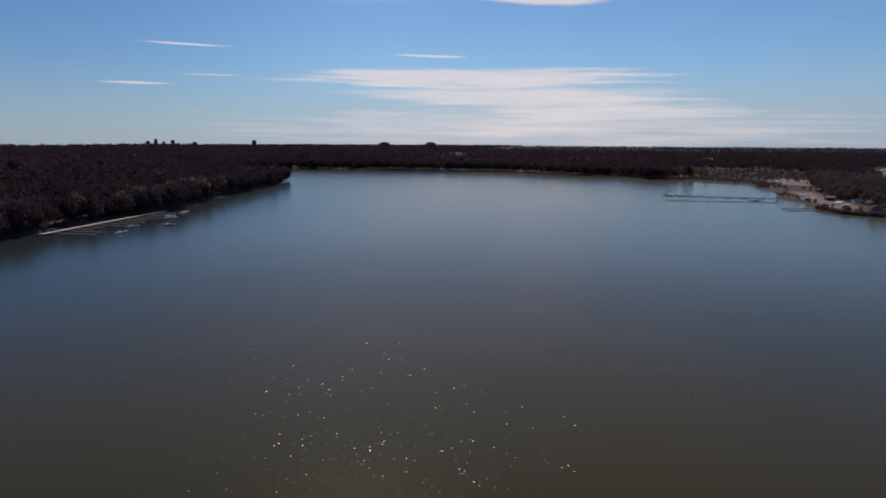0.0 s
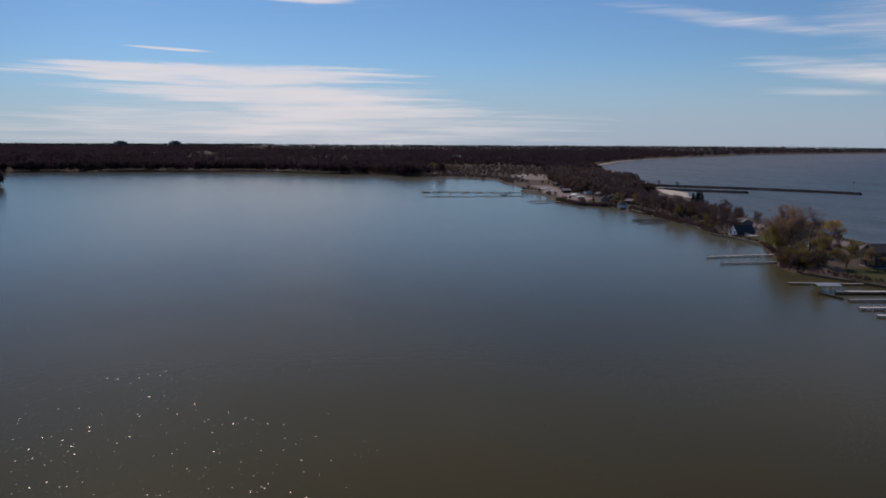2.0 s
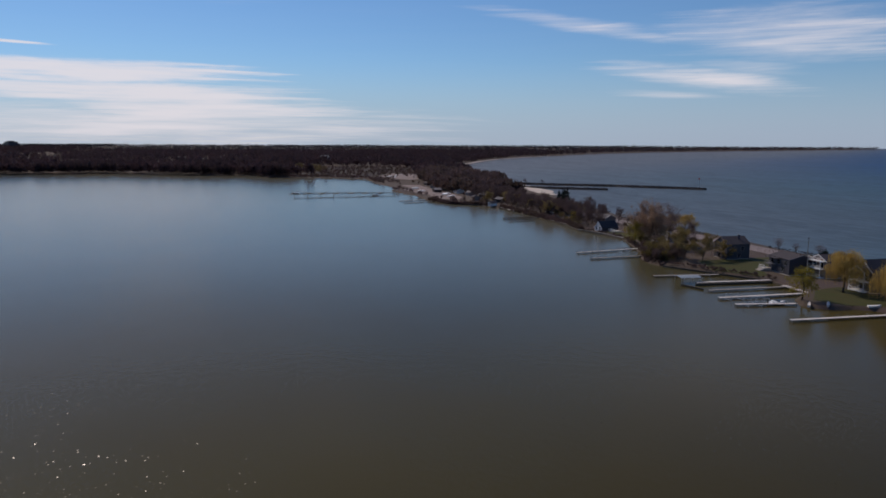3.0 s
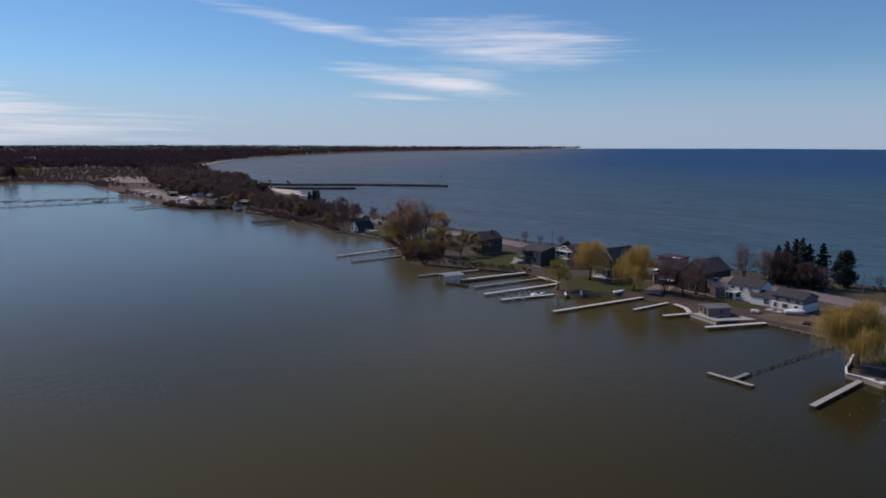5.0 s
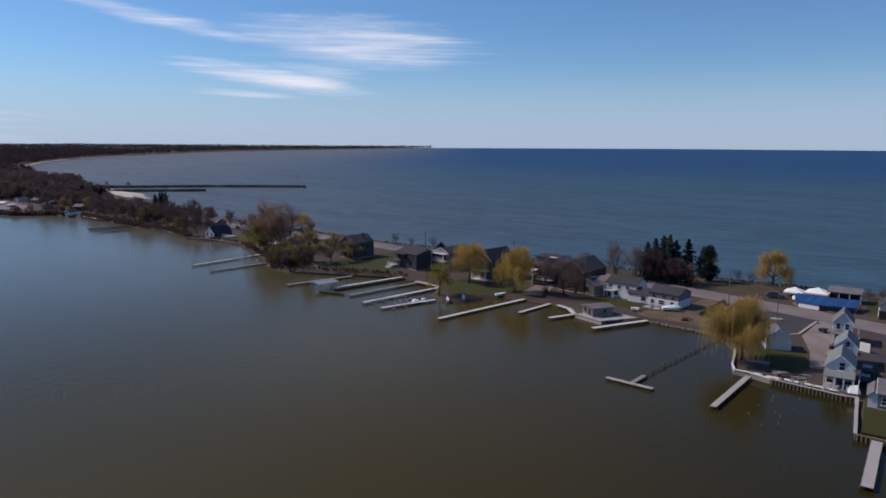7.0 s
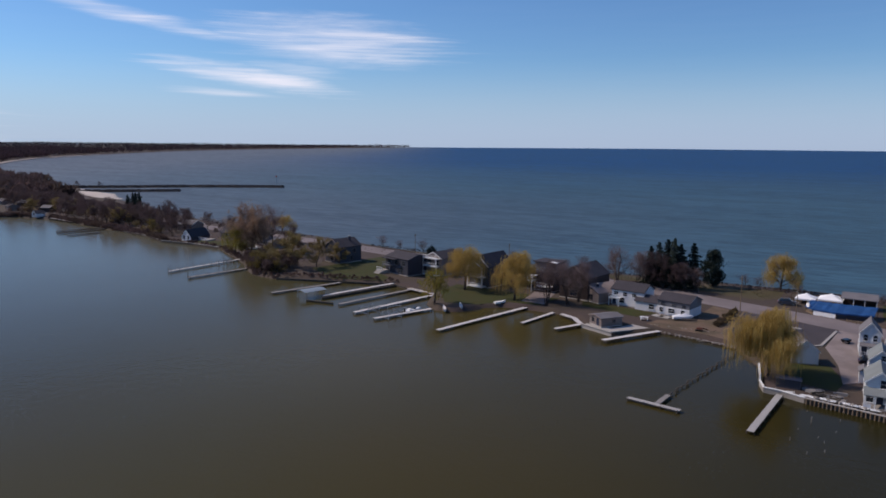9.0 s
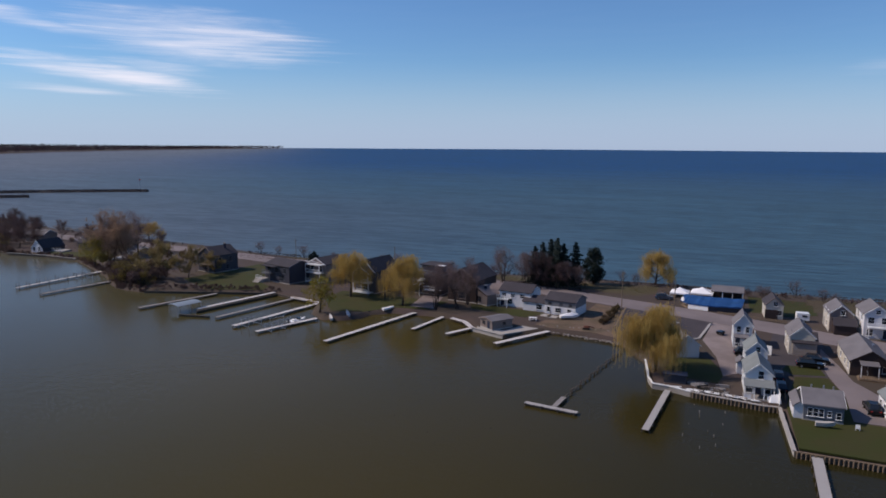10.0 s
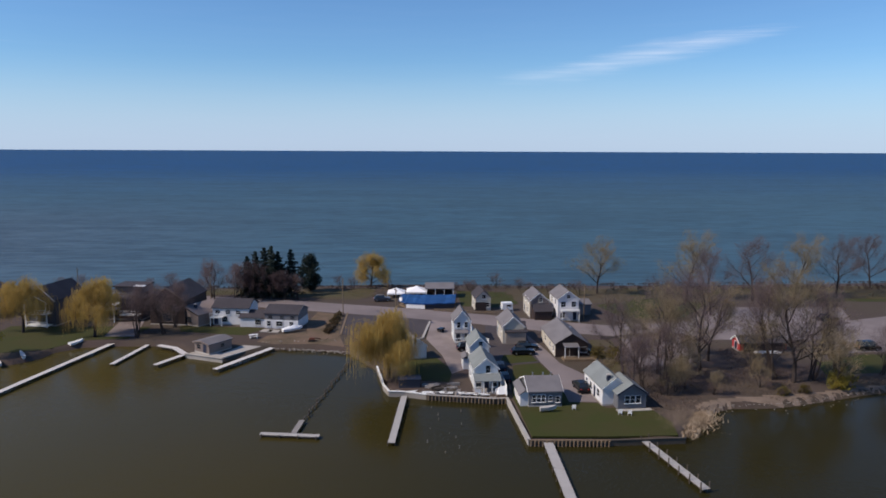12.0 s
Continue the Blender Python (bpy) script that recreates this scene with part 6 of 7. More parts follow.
    o = house("tall charcoal house with white double balconies", -90.4, 162.0, -8, 6.8, 11.0, 6.0, 9.0, SIDE_DARK, ROOF_DARK, [("f", -1.6, 3.5, 1.3, 1.6), ("f", 1.4, 3.5, 1.3, 1.6), ("f", 0, 0.7, 2.6, 1.8)], [])
    balcony(o, 0, -5.5, 5.4, 2.0, 3.2)
    balcony(o, 0, -5.5, 5.4, 2.0, 0.5, posts=False)
    for s in (-2.6, 2.6):
        part("balcony_post", Mesh().box(s, -7.4, 3.2, 0.16, 0.16, 2.6), WHITE, o)
    part("gable_beam", Mesh().bar((-2.8, -7.4, 5.9), (0, -7.4, 7.4), 0.14, 0.2).bar((2.8, -7.4, 5.9), (0, -7.4, 7.4), 0.14, 0.2), WHITE, o)
    o = house("dark-roofed house with white stacked balconies", -111.0, 168.0, -10, 7.2, 9.0, 5.3, 7.0, SIDE_TAUPE, ROOF_DARK, [("f", -1.6, 3.2, 1.4, 1.6), ("f", 1.6, 3.2, 1.4, 1.6)], [])
    for zz in (0.3, 3.0, 5.4):
        balcony(o, 0, -4.5, 5.8, 1.8, zz, posts=zz > 1)
    o = house("broad dark blue-grey house with a low roof", -120.5, 162.0, -12, 10.5, 9.0, 5.0, 6.3, SIDE_DARK, ROOF_DARK, [("f", -3.4, 3.0, 1.6, 1.4), ("f", 0, 3.0, 1.6, 1.4), ("f", 3.4, 3.0, 1.6, 1.4), ("f", 2.0, 0.8, 2.0, 1.5)], [], along_x=True, trim=SIDE_GREY)
    part("stair_deck", Mesh().box(-5.0, -5.9, 0, 3.0, 2.6, 1.0).box(-5.0, -7.5, 0, 2.6, 0.6, 0.66).box(-5.0, -8.1, 0, 2.6, 0.6, 0.33), CONCRETE, o)
    railing(o, -6.5, -3.6, -7.1, 1.0, WHITE)
    balcony(o, -3.4, -4.5, 3.6, 1.5, 2.7, SIDE_GREY)
    part("roof_edge", Mesh().box(-2.4, -5.2, 4.7, 6.0, 1.6, 0.18), ROOF_DARK, o)
    o = house("tall charcoal house beside olive trees", -151.0, 166.0, -10, 8.0, 9.0, 5.4, 7.8, SIDE_DARK, ROOF_DARK, [("l", -2, 3.2, 1.0, 1.4), ("l", 1.6, 3.2, 1.0, 1.4), ("f", -1.8, 3.2, 1.2, 1.4), ("f", 1.8, 3.2, 1.2, 1.4), ("f", 0, 0.8, 2.4, 1.7), ("r", -2.2, 3.2, 1.1, 1.4), ("r", 1.6, 3.2, 1.1, 1.4), ("r", 0.4, 0.9, 1.1, 1.2)], [], trim=SIDE_TAUPE, chimney=(1.4, 1.6, 8.6))
    balcony(o, 0, -4.5, 6.2, 1.8, 2.8, SIDE_TAUPE)
    house("pale house with a light grey roof behind trees", -194, 174, -15, 7.0, 6.0, 2.4, 3.8, SIDE_TAUPE, ROOF_GREY, [("f", -2, 1, 1.4, 1.2), ("f", 2, 1, 1.4, 1.2)], [], along_x=True)
    o = house("white-gabled waterside house with dark roof", -235.0, 169.0, 4, 5.4, 9.5, 1.7, 4.5, SIDE_DARK, ROOF_DARK, [], [])
    g = gable_walls(5.42, 0.12, 1.7, 4.5)
    g.v = [(a, b - 4.78, c) for a, b, c in g.v]
    part("gable_cladding", g, SIDE_WHITE, o)
    for u in (-1.3, 1.3):
        opening(o, "f", u, 0.7, 1.1, 1.4, (5.4, 9.7))
    part("deck", Mesh().box(5.4, 1.0, 0, 5.0, 4.6, 0.5), CONCRETE, o)
    railing(o, 3.0, 7.8, -1.2, 0.5, WHITE)
    house("dark-roofed house with a white gable", -226.0, 180, 10, 7.0, 5.5, 2.6, 4.4, SIDE_TAUPE, ROOF_DARK, [("f", 0, 1, 1.6, 1.4)], [], along_x=True)
    house("low house with a pale roof among trees", -262, 186, 8, 9.0, 7.0, 3.0, 4.6, SIDE_TAUPE, ROOF_GREY, [("f", 0, 1, 1.6, 1.2)], [], along_x=True)
    house("white boathouse at the water's edge far along", -373.0, 173.6, 10, 3.4, 5.0, 2.0, 3.2, SIDE_WHITE, ROOF_DARK, [("f", 0, 1, 1.4, 1.4)], [])
    rng = random.Random(5)
    far = [(-300, 190, SIDE_TAUPE), (-322, 190, SIDE_GREY), (-395, 190, SIDE_BROWN), (-420, 182, SIDE_TAUPE), (-438, 198, SIDE_BROWN), (-462, 196, SIDE_TAUPE), (-491, 198, SIDE_WHITE), (-505, 184, SIDE_BROWN),
           (-556, 202, SIDE_TAUPE), (-600, 210, SIDE_BROWN), (-640, 226, SIDE_TAUPE), (-580, 222, SIDE_GREY)]
    for x, y, s in far:
        house("small low house far along the spit", x, y, rng.uniform(-15, 25), rng.uniform(6, 9), rng.uniform(5, 6.5), 2.4, 3.7, s, rng.choice((ROOF_GREY, ROOF_DARK, ROOF_DARK)), [("f", -1.8, 0.9, 1.2, 1.1), ("f", 1.8, 0.9, 1.2, 1.1)], [], along_x=rng.random() < 0.6, trim=SIDE_TAUPE)
    for x, y, w, h, lab in ((-1298, 252, 16, 9, "bright white building far off among the woods"), (-1340, 360, 30, 6, "long pale building far off in the woods"), (-1240, 380, 26, 5, "long pale shed far off in the woods")):
        z = float(ground_height(np.array([[x, y]], float))[0])
        house(lab, x, y, 70, w, 14, h, h + 4, SIDE_WHITE, ROOF_GREY, [("f", -3, 2, 2, 2), ("f", 3, 2, 2, 2)], [], along_x=True, z=z)
    for x, y, lab in ((-690, -455, "pale house among the trees of the bluff"), (-1120, -800, "small white house far back on the bluff"), (-980, -690, "small white house among far woods")):
        z = float(ground_height(np.array([[x, y]], float))[0])
        house(lab, x, y, 40, 12, 9, 9, 14, SIDE_WHITE, ROOF_GREY, [("f", -3, 5, 2, 2), ("f", 3, 5, 2, 2)], [], along_x=True, z=z)
    # towers on the skyline
    for x, y, w, h in ((-2330, -1467, 16, 31), (-2345, -1445, 14, 22), (-2359, -1417, 20, 27), (-2316, -1490, 22, 23), (-2396, -1351, 22, 21), (-2490, -1160, 22, 28), (-2651, -693, 46, 22), (-2689, -515, 40, 22)):
        z = float(ground_height(np.array([[x, y]], float))[0])
        o = thing("tower_block", "dark tower block on the wooded skyline", "building", pose(x, y, z, 0, 0, 30), "towers on the skyline")
        part("wall", Mesh().box(0, 0, -1, w, w * 0.7, h + 1), SIDE_DARK, o)
        part("roof", Mesh().box(0, 0, h, w * 0.5, w * 0.4, 3), ROOF_DARK, o)
        for r in range(int(h / 4)):
            part("window_band", Mesh().box(0, -w * 0.35 - 0.05, 2 + r * 4, w * 0.86, 0.2, 1.6), GLASS, o)


cottages()
west_houses()


def waterfront_bar():
    """The building with a long blue tarpaulin fence and white tents by the lake."""
    o = thing("pavilion", "open pavilion with a flat grey roof near the lake", "pavilion", pose(-0.8, 190.0, GZ, 0, 0, 2))
    part("roof", Mesh().add([(-4, -2.6, 2.5), (4, -2.6, 2.5), (4, 2.6, 3.2), (-4, 2.6, 3.2), (-4, -2.6, 2.7), (4, -2.6, 2.7), (4, 2.6, 3.4), (-4, 2.6, 3.4)],
                            [(3, 2, 1, 0), (4, 5, 6, 7), (0, 1, 5, 4), (1, 2, 6, 5), (2, 3, 7, 6), (3, 0, 4, 7)]), ROOF_GREY, o)
    for sx in (-3.7, -1.2, 1.2, 3.7):
        part("post", Mesh().box(sx, -2.4, 0, 0.18, 0.18, 2.52), WHITE, o)
        part("post", Mesh().box(sx, 2.4, 0, 0.18, 0.18, 3.1), WHITE, o)
    part("counter", Mesh().box(0, 1.9, 0, 7.2, 0.6, 2.2), SIDE_BROWN, o)
    for k, (x, w, h) in enumerate(((-12.6, 4.8, 2.5), (-7.0, 5.6, 3.0))):
        t = thing("tent", "white peaked event tent", "tent", pose(x, 189.5, GZ), "white tents")
        r = []
        for i, (zz, kk) in enumerate(((h - 1.2, 1.0), (h - 0.8, 0.62), (h - 0.35, 0.25), (h, 0.03))):
            r.append([(a * w / 2 * kk, b * w / 2 * kk, zz) for a, b in ((-1, -1), (0, -1.02), (1, -1), (1.02, 0), (1, 1), (0, 1.02), (-1, 1), (-1.02, 0))])
        part("canopy", Mesh().loft(r), CANVAS, t, smooth=False)
        part("valance", Mesh().box(0, -w / 2 - 0.02, h - 1.5, w, 0.04, 0.35), CANVAS, t)
        for sx, sy in ((-1, -1), (1, -1), (1, 1), (-1, 1)):
            part("pole", Mesh().tube((sx * (w / 2 - .1), sy * (w / 2 - .1), 0), (sx * (w / 2 - .1), sy * (w / 2 - .1), h - 1.2), 0.06, 0.06, 6), WHITE, t)
    f = thing("blue_roofed_deck", "long deck bar under a bright blue tarpaulin roof", "deck bar", pose(0, 0, GZ))
    front = [(-11.4, 178.6), (-9.4, 175.4), (-4.4, 174.4), (3.2, 175.6)]
    back = [(-10.6, 182.4), (-8.8, 181.6), (-4.2, 181.2), (3.6, 181.8)]
    for i in range(3):
        m = Mesh()
        n = 6
        rows = []
        for k in range(n + 1):
            a, b = Vector(front[i]).lerp(Vector(front[i + 1]), k / n), Vector(back[i]).lerp(Vector(back[i + 1]), k / n)
            s = 0.07 * math.sin(k * 2.3 + i)
            rows.append([(a.x, a.y, 1.15), (a.x, a.y, 1.45 + s), (a.x * 0.6 + b.x * 0.4, a.y * 0.6 + b.y * 0.4, 1.85 + s * 1.6), (b.x, b.y, 2.3 + s), (b.x, b.y, 2.2), (a.x, a.y + 0.1, 1.35)])
        part("tarpaulin", m.loft(rows), BLUE_TARP, f)
    part("white_wall", Mesh().bar((-9.2, 175.5, 1.15), (-4.4, 174.55, 1.15), 0.1, 1.1), CANVAS, f)
    # charcoal strip stands for the shade in the opening below the tarpaulin
    part("opening_shade", Mesh().bar((-4.3, 174.7, 1.1), (3.2, 175.9, 1.1), 0.1, 1.1), SIDE_DARK, f)
    part("round_emblem", Mesh().tube((-10.6, 177.6, 1.9), (-10.75, 177.45, 1.9), 0.55, 0.55, 16), CANVAS, f)
    part("deck", Mesh().prism([(-11.2, 178.8), (-9.3, 175.7), (-4.3, 174.7), (3.0, 175.9), (3.4, 181.6), (-10.4, 182)], 0.0, 0.25), TIMBER, f)
    for x, y in front + back:
        part("post", Mesh().tube((x, y + 0.15, 0), (x, y + 0.15, 1.4), 0.08, 0.08, 7), TIMBER, f)


waterfront_bar()


# ---- vehicles, boats and small things ----
def car(label, x, y, rz, paint, van=False):
    ob = thing("car", label, "car", pose(x, y, GZ + 0.06, 0, 0, rz))
    L, W = 4.6, 1.8
    side = [(-2.3, 0.35), (-2.3, 0.85), (-2.1, 0.98), (-1.0, 1.05), (1.2, 1.05), (2.1, 0.95), (2.3, 0.75), (2.3, 0.35)]
    top = [(-1.95, 1.02), (-1.6, 1.62), (0.3, 1.66), (1.05, 1.05)] if not van else [(-2.2, 1.0), (-2.1, 1.9), (0.9, 1.95), (1.6, 1.05)]
    m = Mesh().loft([[(px, s * W / 2 * k, pz) for px, pz in side] for s, k in ((-1, 0.93), (-1, 1.0), (1, 1.0), (1, 0.93))])
    part("body", m, paint, ob, smooth=False)
    g = Mesh().loft([[(px, s * W / 2 * k, pz) for (px, pz), k in zip(top, (0.92, 0.76, 0.76, 0.92))] for s in (-1, 1)])
    part("cabin_glass", g, GLASS, ob)
    part("roof", Mesh().loft([[(px, s * W / 2 * 0.74, pz + dz) for px, pz, dz in ((top[1][0], top[1][1], 0), (top[2][0], top[2][1], 0), (top[2][0] - .1, top[2][1], 0.05), (top[1][0] + .1, top[1][1], 0.05))] for s in (-1, 1)]), paint, ob)
    for sx in (-1.4, 1.4):
        for s in (-1, 1):
            w = part("wheel", Mesh().tube((sx, s * 0.74, 0.32), (sx, s * 0.92, 0.32), 0.33, 0.33, 12), RUBBER, ob)
            part("rim", Mesh().tube((sx, s * 0.92, 0.32), (sx, s * 0.935, 0.32), 0.19, 0.19, 10), METAL, w)
    for s in (-1, 1):
        part("headlight", Mesh().box(2.28, s * 0.6, 0.68, 0.08, 0.35, 0.14), GELCOAT, ob)
        part("tail_light", Mesh().box(-2.28, s * 0.62, 0.72, 0.08, 0.28, 0.16), RED_PAINT, ob)
    return ob


for c in (("black estate car parked on the pale drive", 23.6, 115.2, 96, CAR_BLACK), ("black car parked beside the cream house", 16.0, 135.6, 4, CAR_BLACK),
          ("dark car parked below the blue cottage", 5.2, 138.2, 10, CAR_BLACK),
          ("dark car parked beside the cottages", 10.6, 125.5, 95, CAR_BLACK), ("black car in the drive", 10.9, 119.5, 95, CAR_BLACK),
          ("dark car parked by the lake road", -16.0, 183.5, 10, CAR_GREY), ("grey car under the house gable", 27.4, 135.6, 15, CAR_BLACK),
          ("dark car parked in the park lot", 98.5, 147, 175, CAR_GREY), ("dark car by the yellow-green trees", 92, 164, 5, CAR_BLACK),
          ("dark car on the cottage drive", 17.2, 138.9, 4, CAR_BLACK)):
    car(*c)
car("dark van parked at the edge of the park lot", 87.0, 139.6, 4, CAR_BLACK, True)


def boat(label, x, y, z, rz, L=5.5, hull=GELCOAT, cover=None, console=True, name="boat", beam=0.34):
    ob = thing(name, label, "boat", pose(x, y, z, 0, 0, rz))
    W = L * beam
    rings = []
    for u in (0, 0.25, 0.5, 0.72, 0.88, 0.97, 1.0):
        k = (1 - max(0, u - 0.4) ** 2 * 2.7) if u < 1 else 0.02
        k = max(k, 0.02)
        xx = -L / 2 + L * u
        zt = 0.75 + 0.30 * u * u
        rings.append([(xx, -W / 2 * k, zt), (xx, -W / 2 * k * 0.86, 0.30 + 0.25 * u ** 3), (xx, 0, 0.02 + 0.55 * u ** 4), (xx, W / 2 * k * 0.86, 0.30 + 0.25 * u ** 3), (xx, W / 2 * k, zt), (xx, 0, zt - 0.10)])
    part("hull", Mesh().loft(rings), hull, ob)
    if cover:
        part("cover", Mesh().loft([[(-L * .48, -W * .46, .78), (-L * .48, 0, 1.0), (-L * .48, W * .46, .78)], [(L * .1, -W * .48, .84), (L * .1, 0, 1.5), (L * .1, W * .48, .84)], [(L * .46, -W * .06, 1.02), (L * .46, 0, 1.06), (L * .46, W * .06, 1.02)]]), cover, ob)
    elif console:
        part("windscreen", Mesh().box(L * 0.08, 0, 0.75, 0.5, W * 0.7, 0.5, taper=0.8), GLASS, ob)
        part("seat", Mesh().box(-L * 0.2, 0, 0.68, 0.7, W * 0.6, 0.4), WHITE, ob)
        part("outboard_motor", Mesh().box(-L * 0.52, 0, 0.5, 0.35, 0.4, 0.75), CAR_BLACK, ob)
    return ob


boat("white motorboat on the gravel beside a house", -33.2, 152.2, GZ + 0.1, 30, 4.6, cover=CANVAS)
boat("white motorboat moored at the dock", -90.6, 125.0, -0.15, 75, 5.0)
boat("pale canoe drawn up on the bank", -84.5, 129.6, 0.3, 130, 3.8, DOCK_WHITE, console=False, name="canoe", beam=0.19)
boat("pale canoe on the lawn bank", -82.4, 133.8, 0.5, 130, 3.8, DOCK_WHITE, console=False, name="canoe", beam=0.19)
boat("white dinghy on the bank under the willow", -76.2, 142.6, 0.5, 60, 3.2, GELCOAT, console=False, name="dinghy")
boat("overturned pale skiff on the cottage lawn", 16.6, 105.2, GZ + 0.05, 5, 2.6, DOCK_PALE, console=False, name="skiff")
boat("white boat moored in the marina", -538, 73, -0.1, 40, 7)
boat("white boat moored by the far docks", -500, 130, -0.1, 40, 7)
for x, y, r in ((-470, 178, 20), (-478, 182, 60), (-452, 176, 100), (-515, 174, 40), (-548, 180, 80), (-770, 222, 30), (-745, 220, 70), (-790, 238, 10)):
    boat("white boat stored ashore at the marina", x, y, GZ + 0.3, r, 7, cover=CANVAS, name="stored_boat")
boat("white boat under a house at the shore", -194.5, 165.5, GZ, 20, 6.5, cover=CANVAS)


def lift(label, x, y, rz):
    """An empty boat lift of metal tubes."""
    ob = thing("boat_lift", label, "boat lift", pose(x, y, 0, 0, 0, rz), "boat lifts")
    for sx in (-1.3, 1.3):
        for sy in (-1.8, 1.8):
            part("post", Mesh().tube((sx, sy, -1), (sx, sy, 1.9), 0.06, 0.06, 6), METAL, ob)
        part("rail", Mesh().bar((sx, -2.0, 1.7), (sx, 2.0, 1.7), 0.1, 0.1), METAL, ob)
    for sy in (-1.8, 1.8):
        part("cross_bar", Mesh().bar((-1.3, sy, 0.4), (1.3, sy, 0.4), 0.1, 0.12), METAL, ob)


lift("empty metal boat lift beside a dock", -90.6, 116.8, -18)
lift("empty metal boat lift at the white dock", -97.9, 117.6, -10)
lift("empty metal boat lift near the dock end", -92.4, 121.0, -18)
lift("empty metal boat lift at the tall-posted dock", -180.0, 140.0, 0)


def boat_canopy():
    ob = thing("boat_canopy", "pale blue canopy over a boat slip", "canopy", pose(-122.5, 122.5, 0, 0, 0, -12))
    m = Mesh().loft([[(-2.2, y, 1.9), (-1.3, y, 2.1), (0, y, 2.2), (1.3, y, 2.1), (2.2, y, 1.9), (2.1, y, 1.82), (1.2, y, 2.0), (0, y, 2.1), (-1.2, y, 2.0), (-2.1, y, 1.82)] for y in (-3.4, 0, 3.4)])
    part("canvas", m, PALE_BLUE, ob)
    for sx in (-2.1, 2.1):
        for sy in (-3.1, 0, 3.1):
            part("post", Mesh().tube((sx, sy, -1), (sx, sy, 1.86), 0.06, 0.06, 6), METAL, ob)


boat_canopy()


def fence(label, pts, height, material, solid=True, name="fence", group=""):
    ob = thing(name, label, "fence", pose(0, 0, GZ), group)
    for p, q in zip(pts[:-1], pts[1:]):
        p, q = Vector(p), Vector(q)
        L = (q - p).length
        n = max(1, int(L / 1.8))
        for i in range(n):
            a, b = p.lerp(q, i / n), p.lerp(q, (i + 1) / n)
            if solid:
                part("panel", Mesh().bar((a.x, a.y, height), (b.x, b.y, height), 0.06, height - 0.08), material, ob)
            else:
                part("rail", Mesh().bar((a.x, a.y, height), (b.x, b.y, height), 0.08, 0.12).bar((a.x, a.y, height * 0.5), (b.x, b.y, height * 0.5), 0.08, 0.12), material, ob)
            part("post", Mesh().box(a.x, a.y, -0.2, 0.12, 0.12, height + 0.3), material, ob)


fence("tall white board fence beside the blue cottages", [(6.4, 152.0), (7.6, 141.5), (9.6, 140.6)], 1.9, WHITE)
fence("white board fence running down to the sea wall", [(10.2, 118.5), (10.7, 111.7)], 2.0, WHITE)
fence("low weathered fence beside the drive", [(11.2, 130), (11.6, 114)], 0.9, TIMBER, False)
fence("dark guard rail in front of the park lot", [(34, 146.5), (46, 150.5), (57, 146.5)], 0.6, POST, False)
fence("low white fence by a house on the lake road", [(-2.0, 172.2), (6.2, 170.2), (13.0, 169.6)], 0.7, TIMBER, False)


def kerb():
    m = Mesh()
    pts = [(-8.8, 146.3), (-5.6, 145.7), (-4.2, 147.2), (-2.9, 161.5)]
    for p, q in zip(pts[:-1], pts[1:]):
        m.bar((*p, GZ + 0.22), (*q, GZ + 0.22), 0.5, 0.3)
    setting("kerb", m, CONCRETE, "pale concrete kerb round the dark lot", "kerb")


kerb()
setting("kerb_island", Mesh().prism([(-10.7 + 1.5 * math.cos(k * 0.7), 158.5 + 0.8 * math.sin(k * 0.7)) for k in range(9)], GZ, GZ + 0.3), CONCRETE, "pale concrete island round a pole in the dark lot", "kerb")


def utility_pole(x, y, h=9.0, arms=True):
    ob = thing("utility_pole", "weathered timber utility pole with a cross-arm", "pole", pose(x, y, GZ - 0.1, 0, 0, 20), "utility poles")
    part("pole", Mesh().tube((0, 0, 0), (0, 0, h), 0.12, 0.08, 8), TIMBER, ob)
    if arms:
        part("cross_arm", Mesh().box(0, 0, h - 0.8, 0.12, 2.2, 0.14), POST, ob)
        for s in (-0.9, 0.9):
            part("insulator", Mesh().tube((0, s, h - 0.66), (0, s, h - 0.45), 0.06, 0.05, 6), METAL, ob)


POLES = [(-24.4, 169.5), (-10.7, 158.5), (33.6, 163.5), (-60, 179), (-96, 182.5), (-134, 184)]
for x, y in POLES:
    utility_pole(x, y)
for x, y in ((106, 147.5), (118, 168)):
    ob = thing("lamp_post", "slim grey lamp post in the park lot", "lamp post", pose(x, y, GZ), "lamp posts")
    part("pole", Mesh().tube((0, 0, 0), (0, 0, 6.5), 0.09, 0.06, 8), METAL, ob)
    part("lamp_head", Mesh().box(0.4, 0, 6.4, 0.9, 0.25, 0.15), METAL, ob)


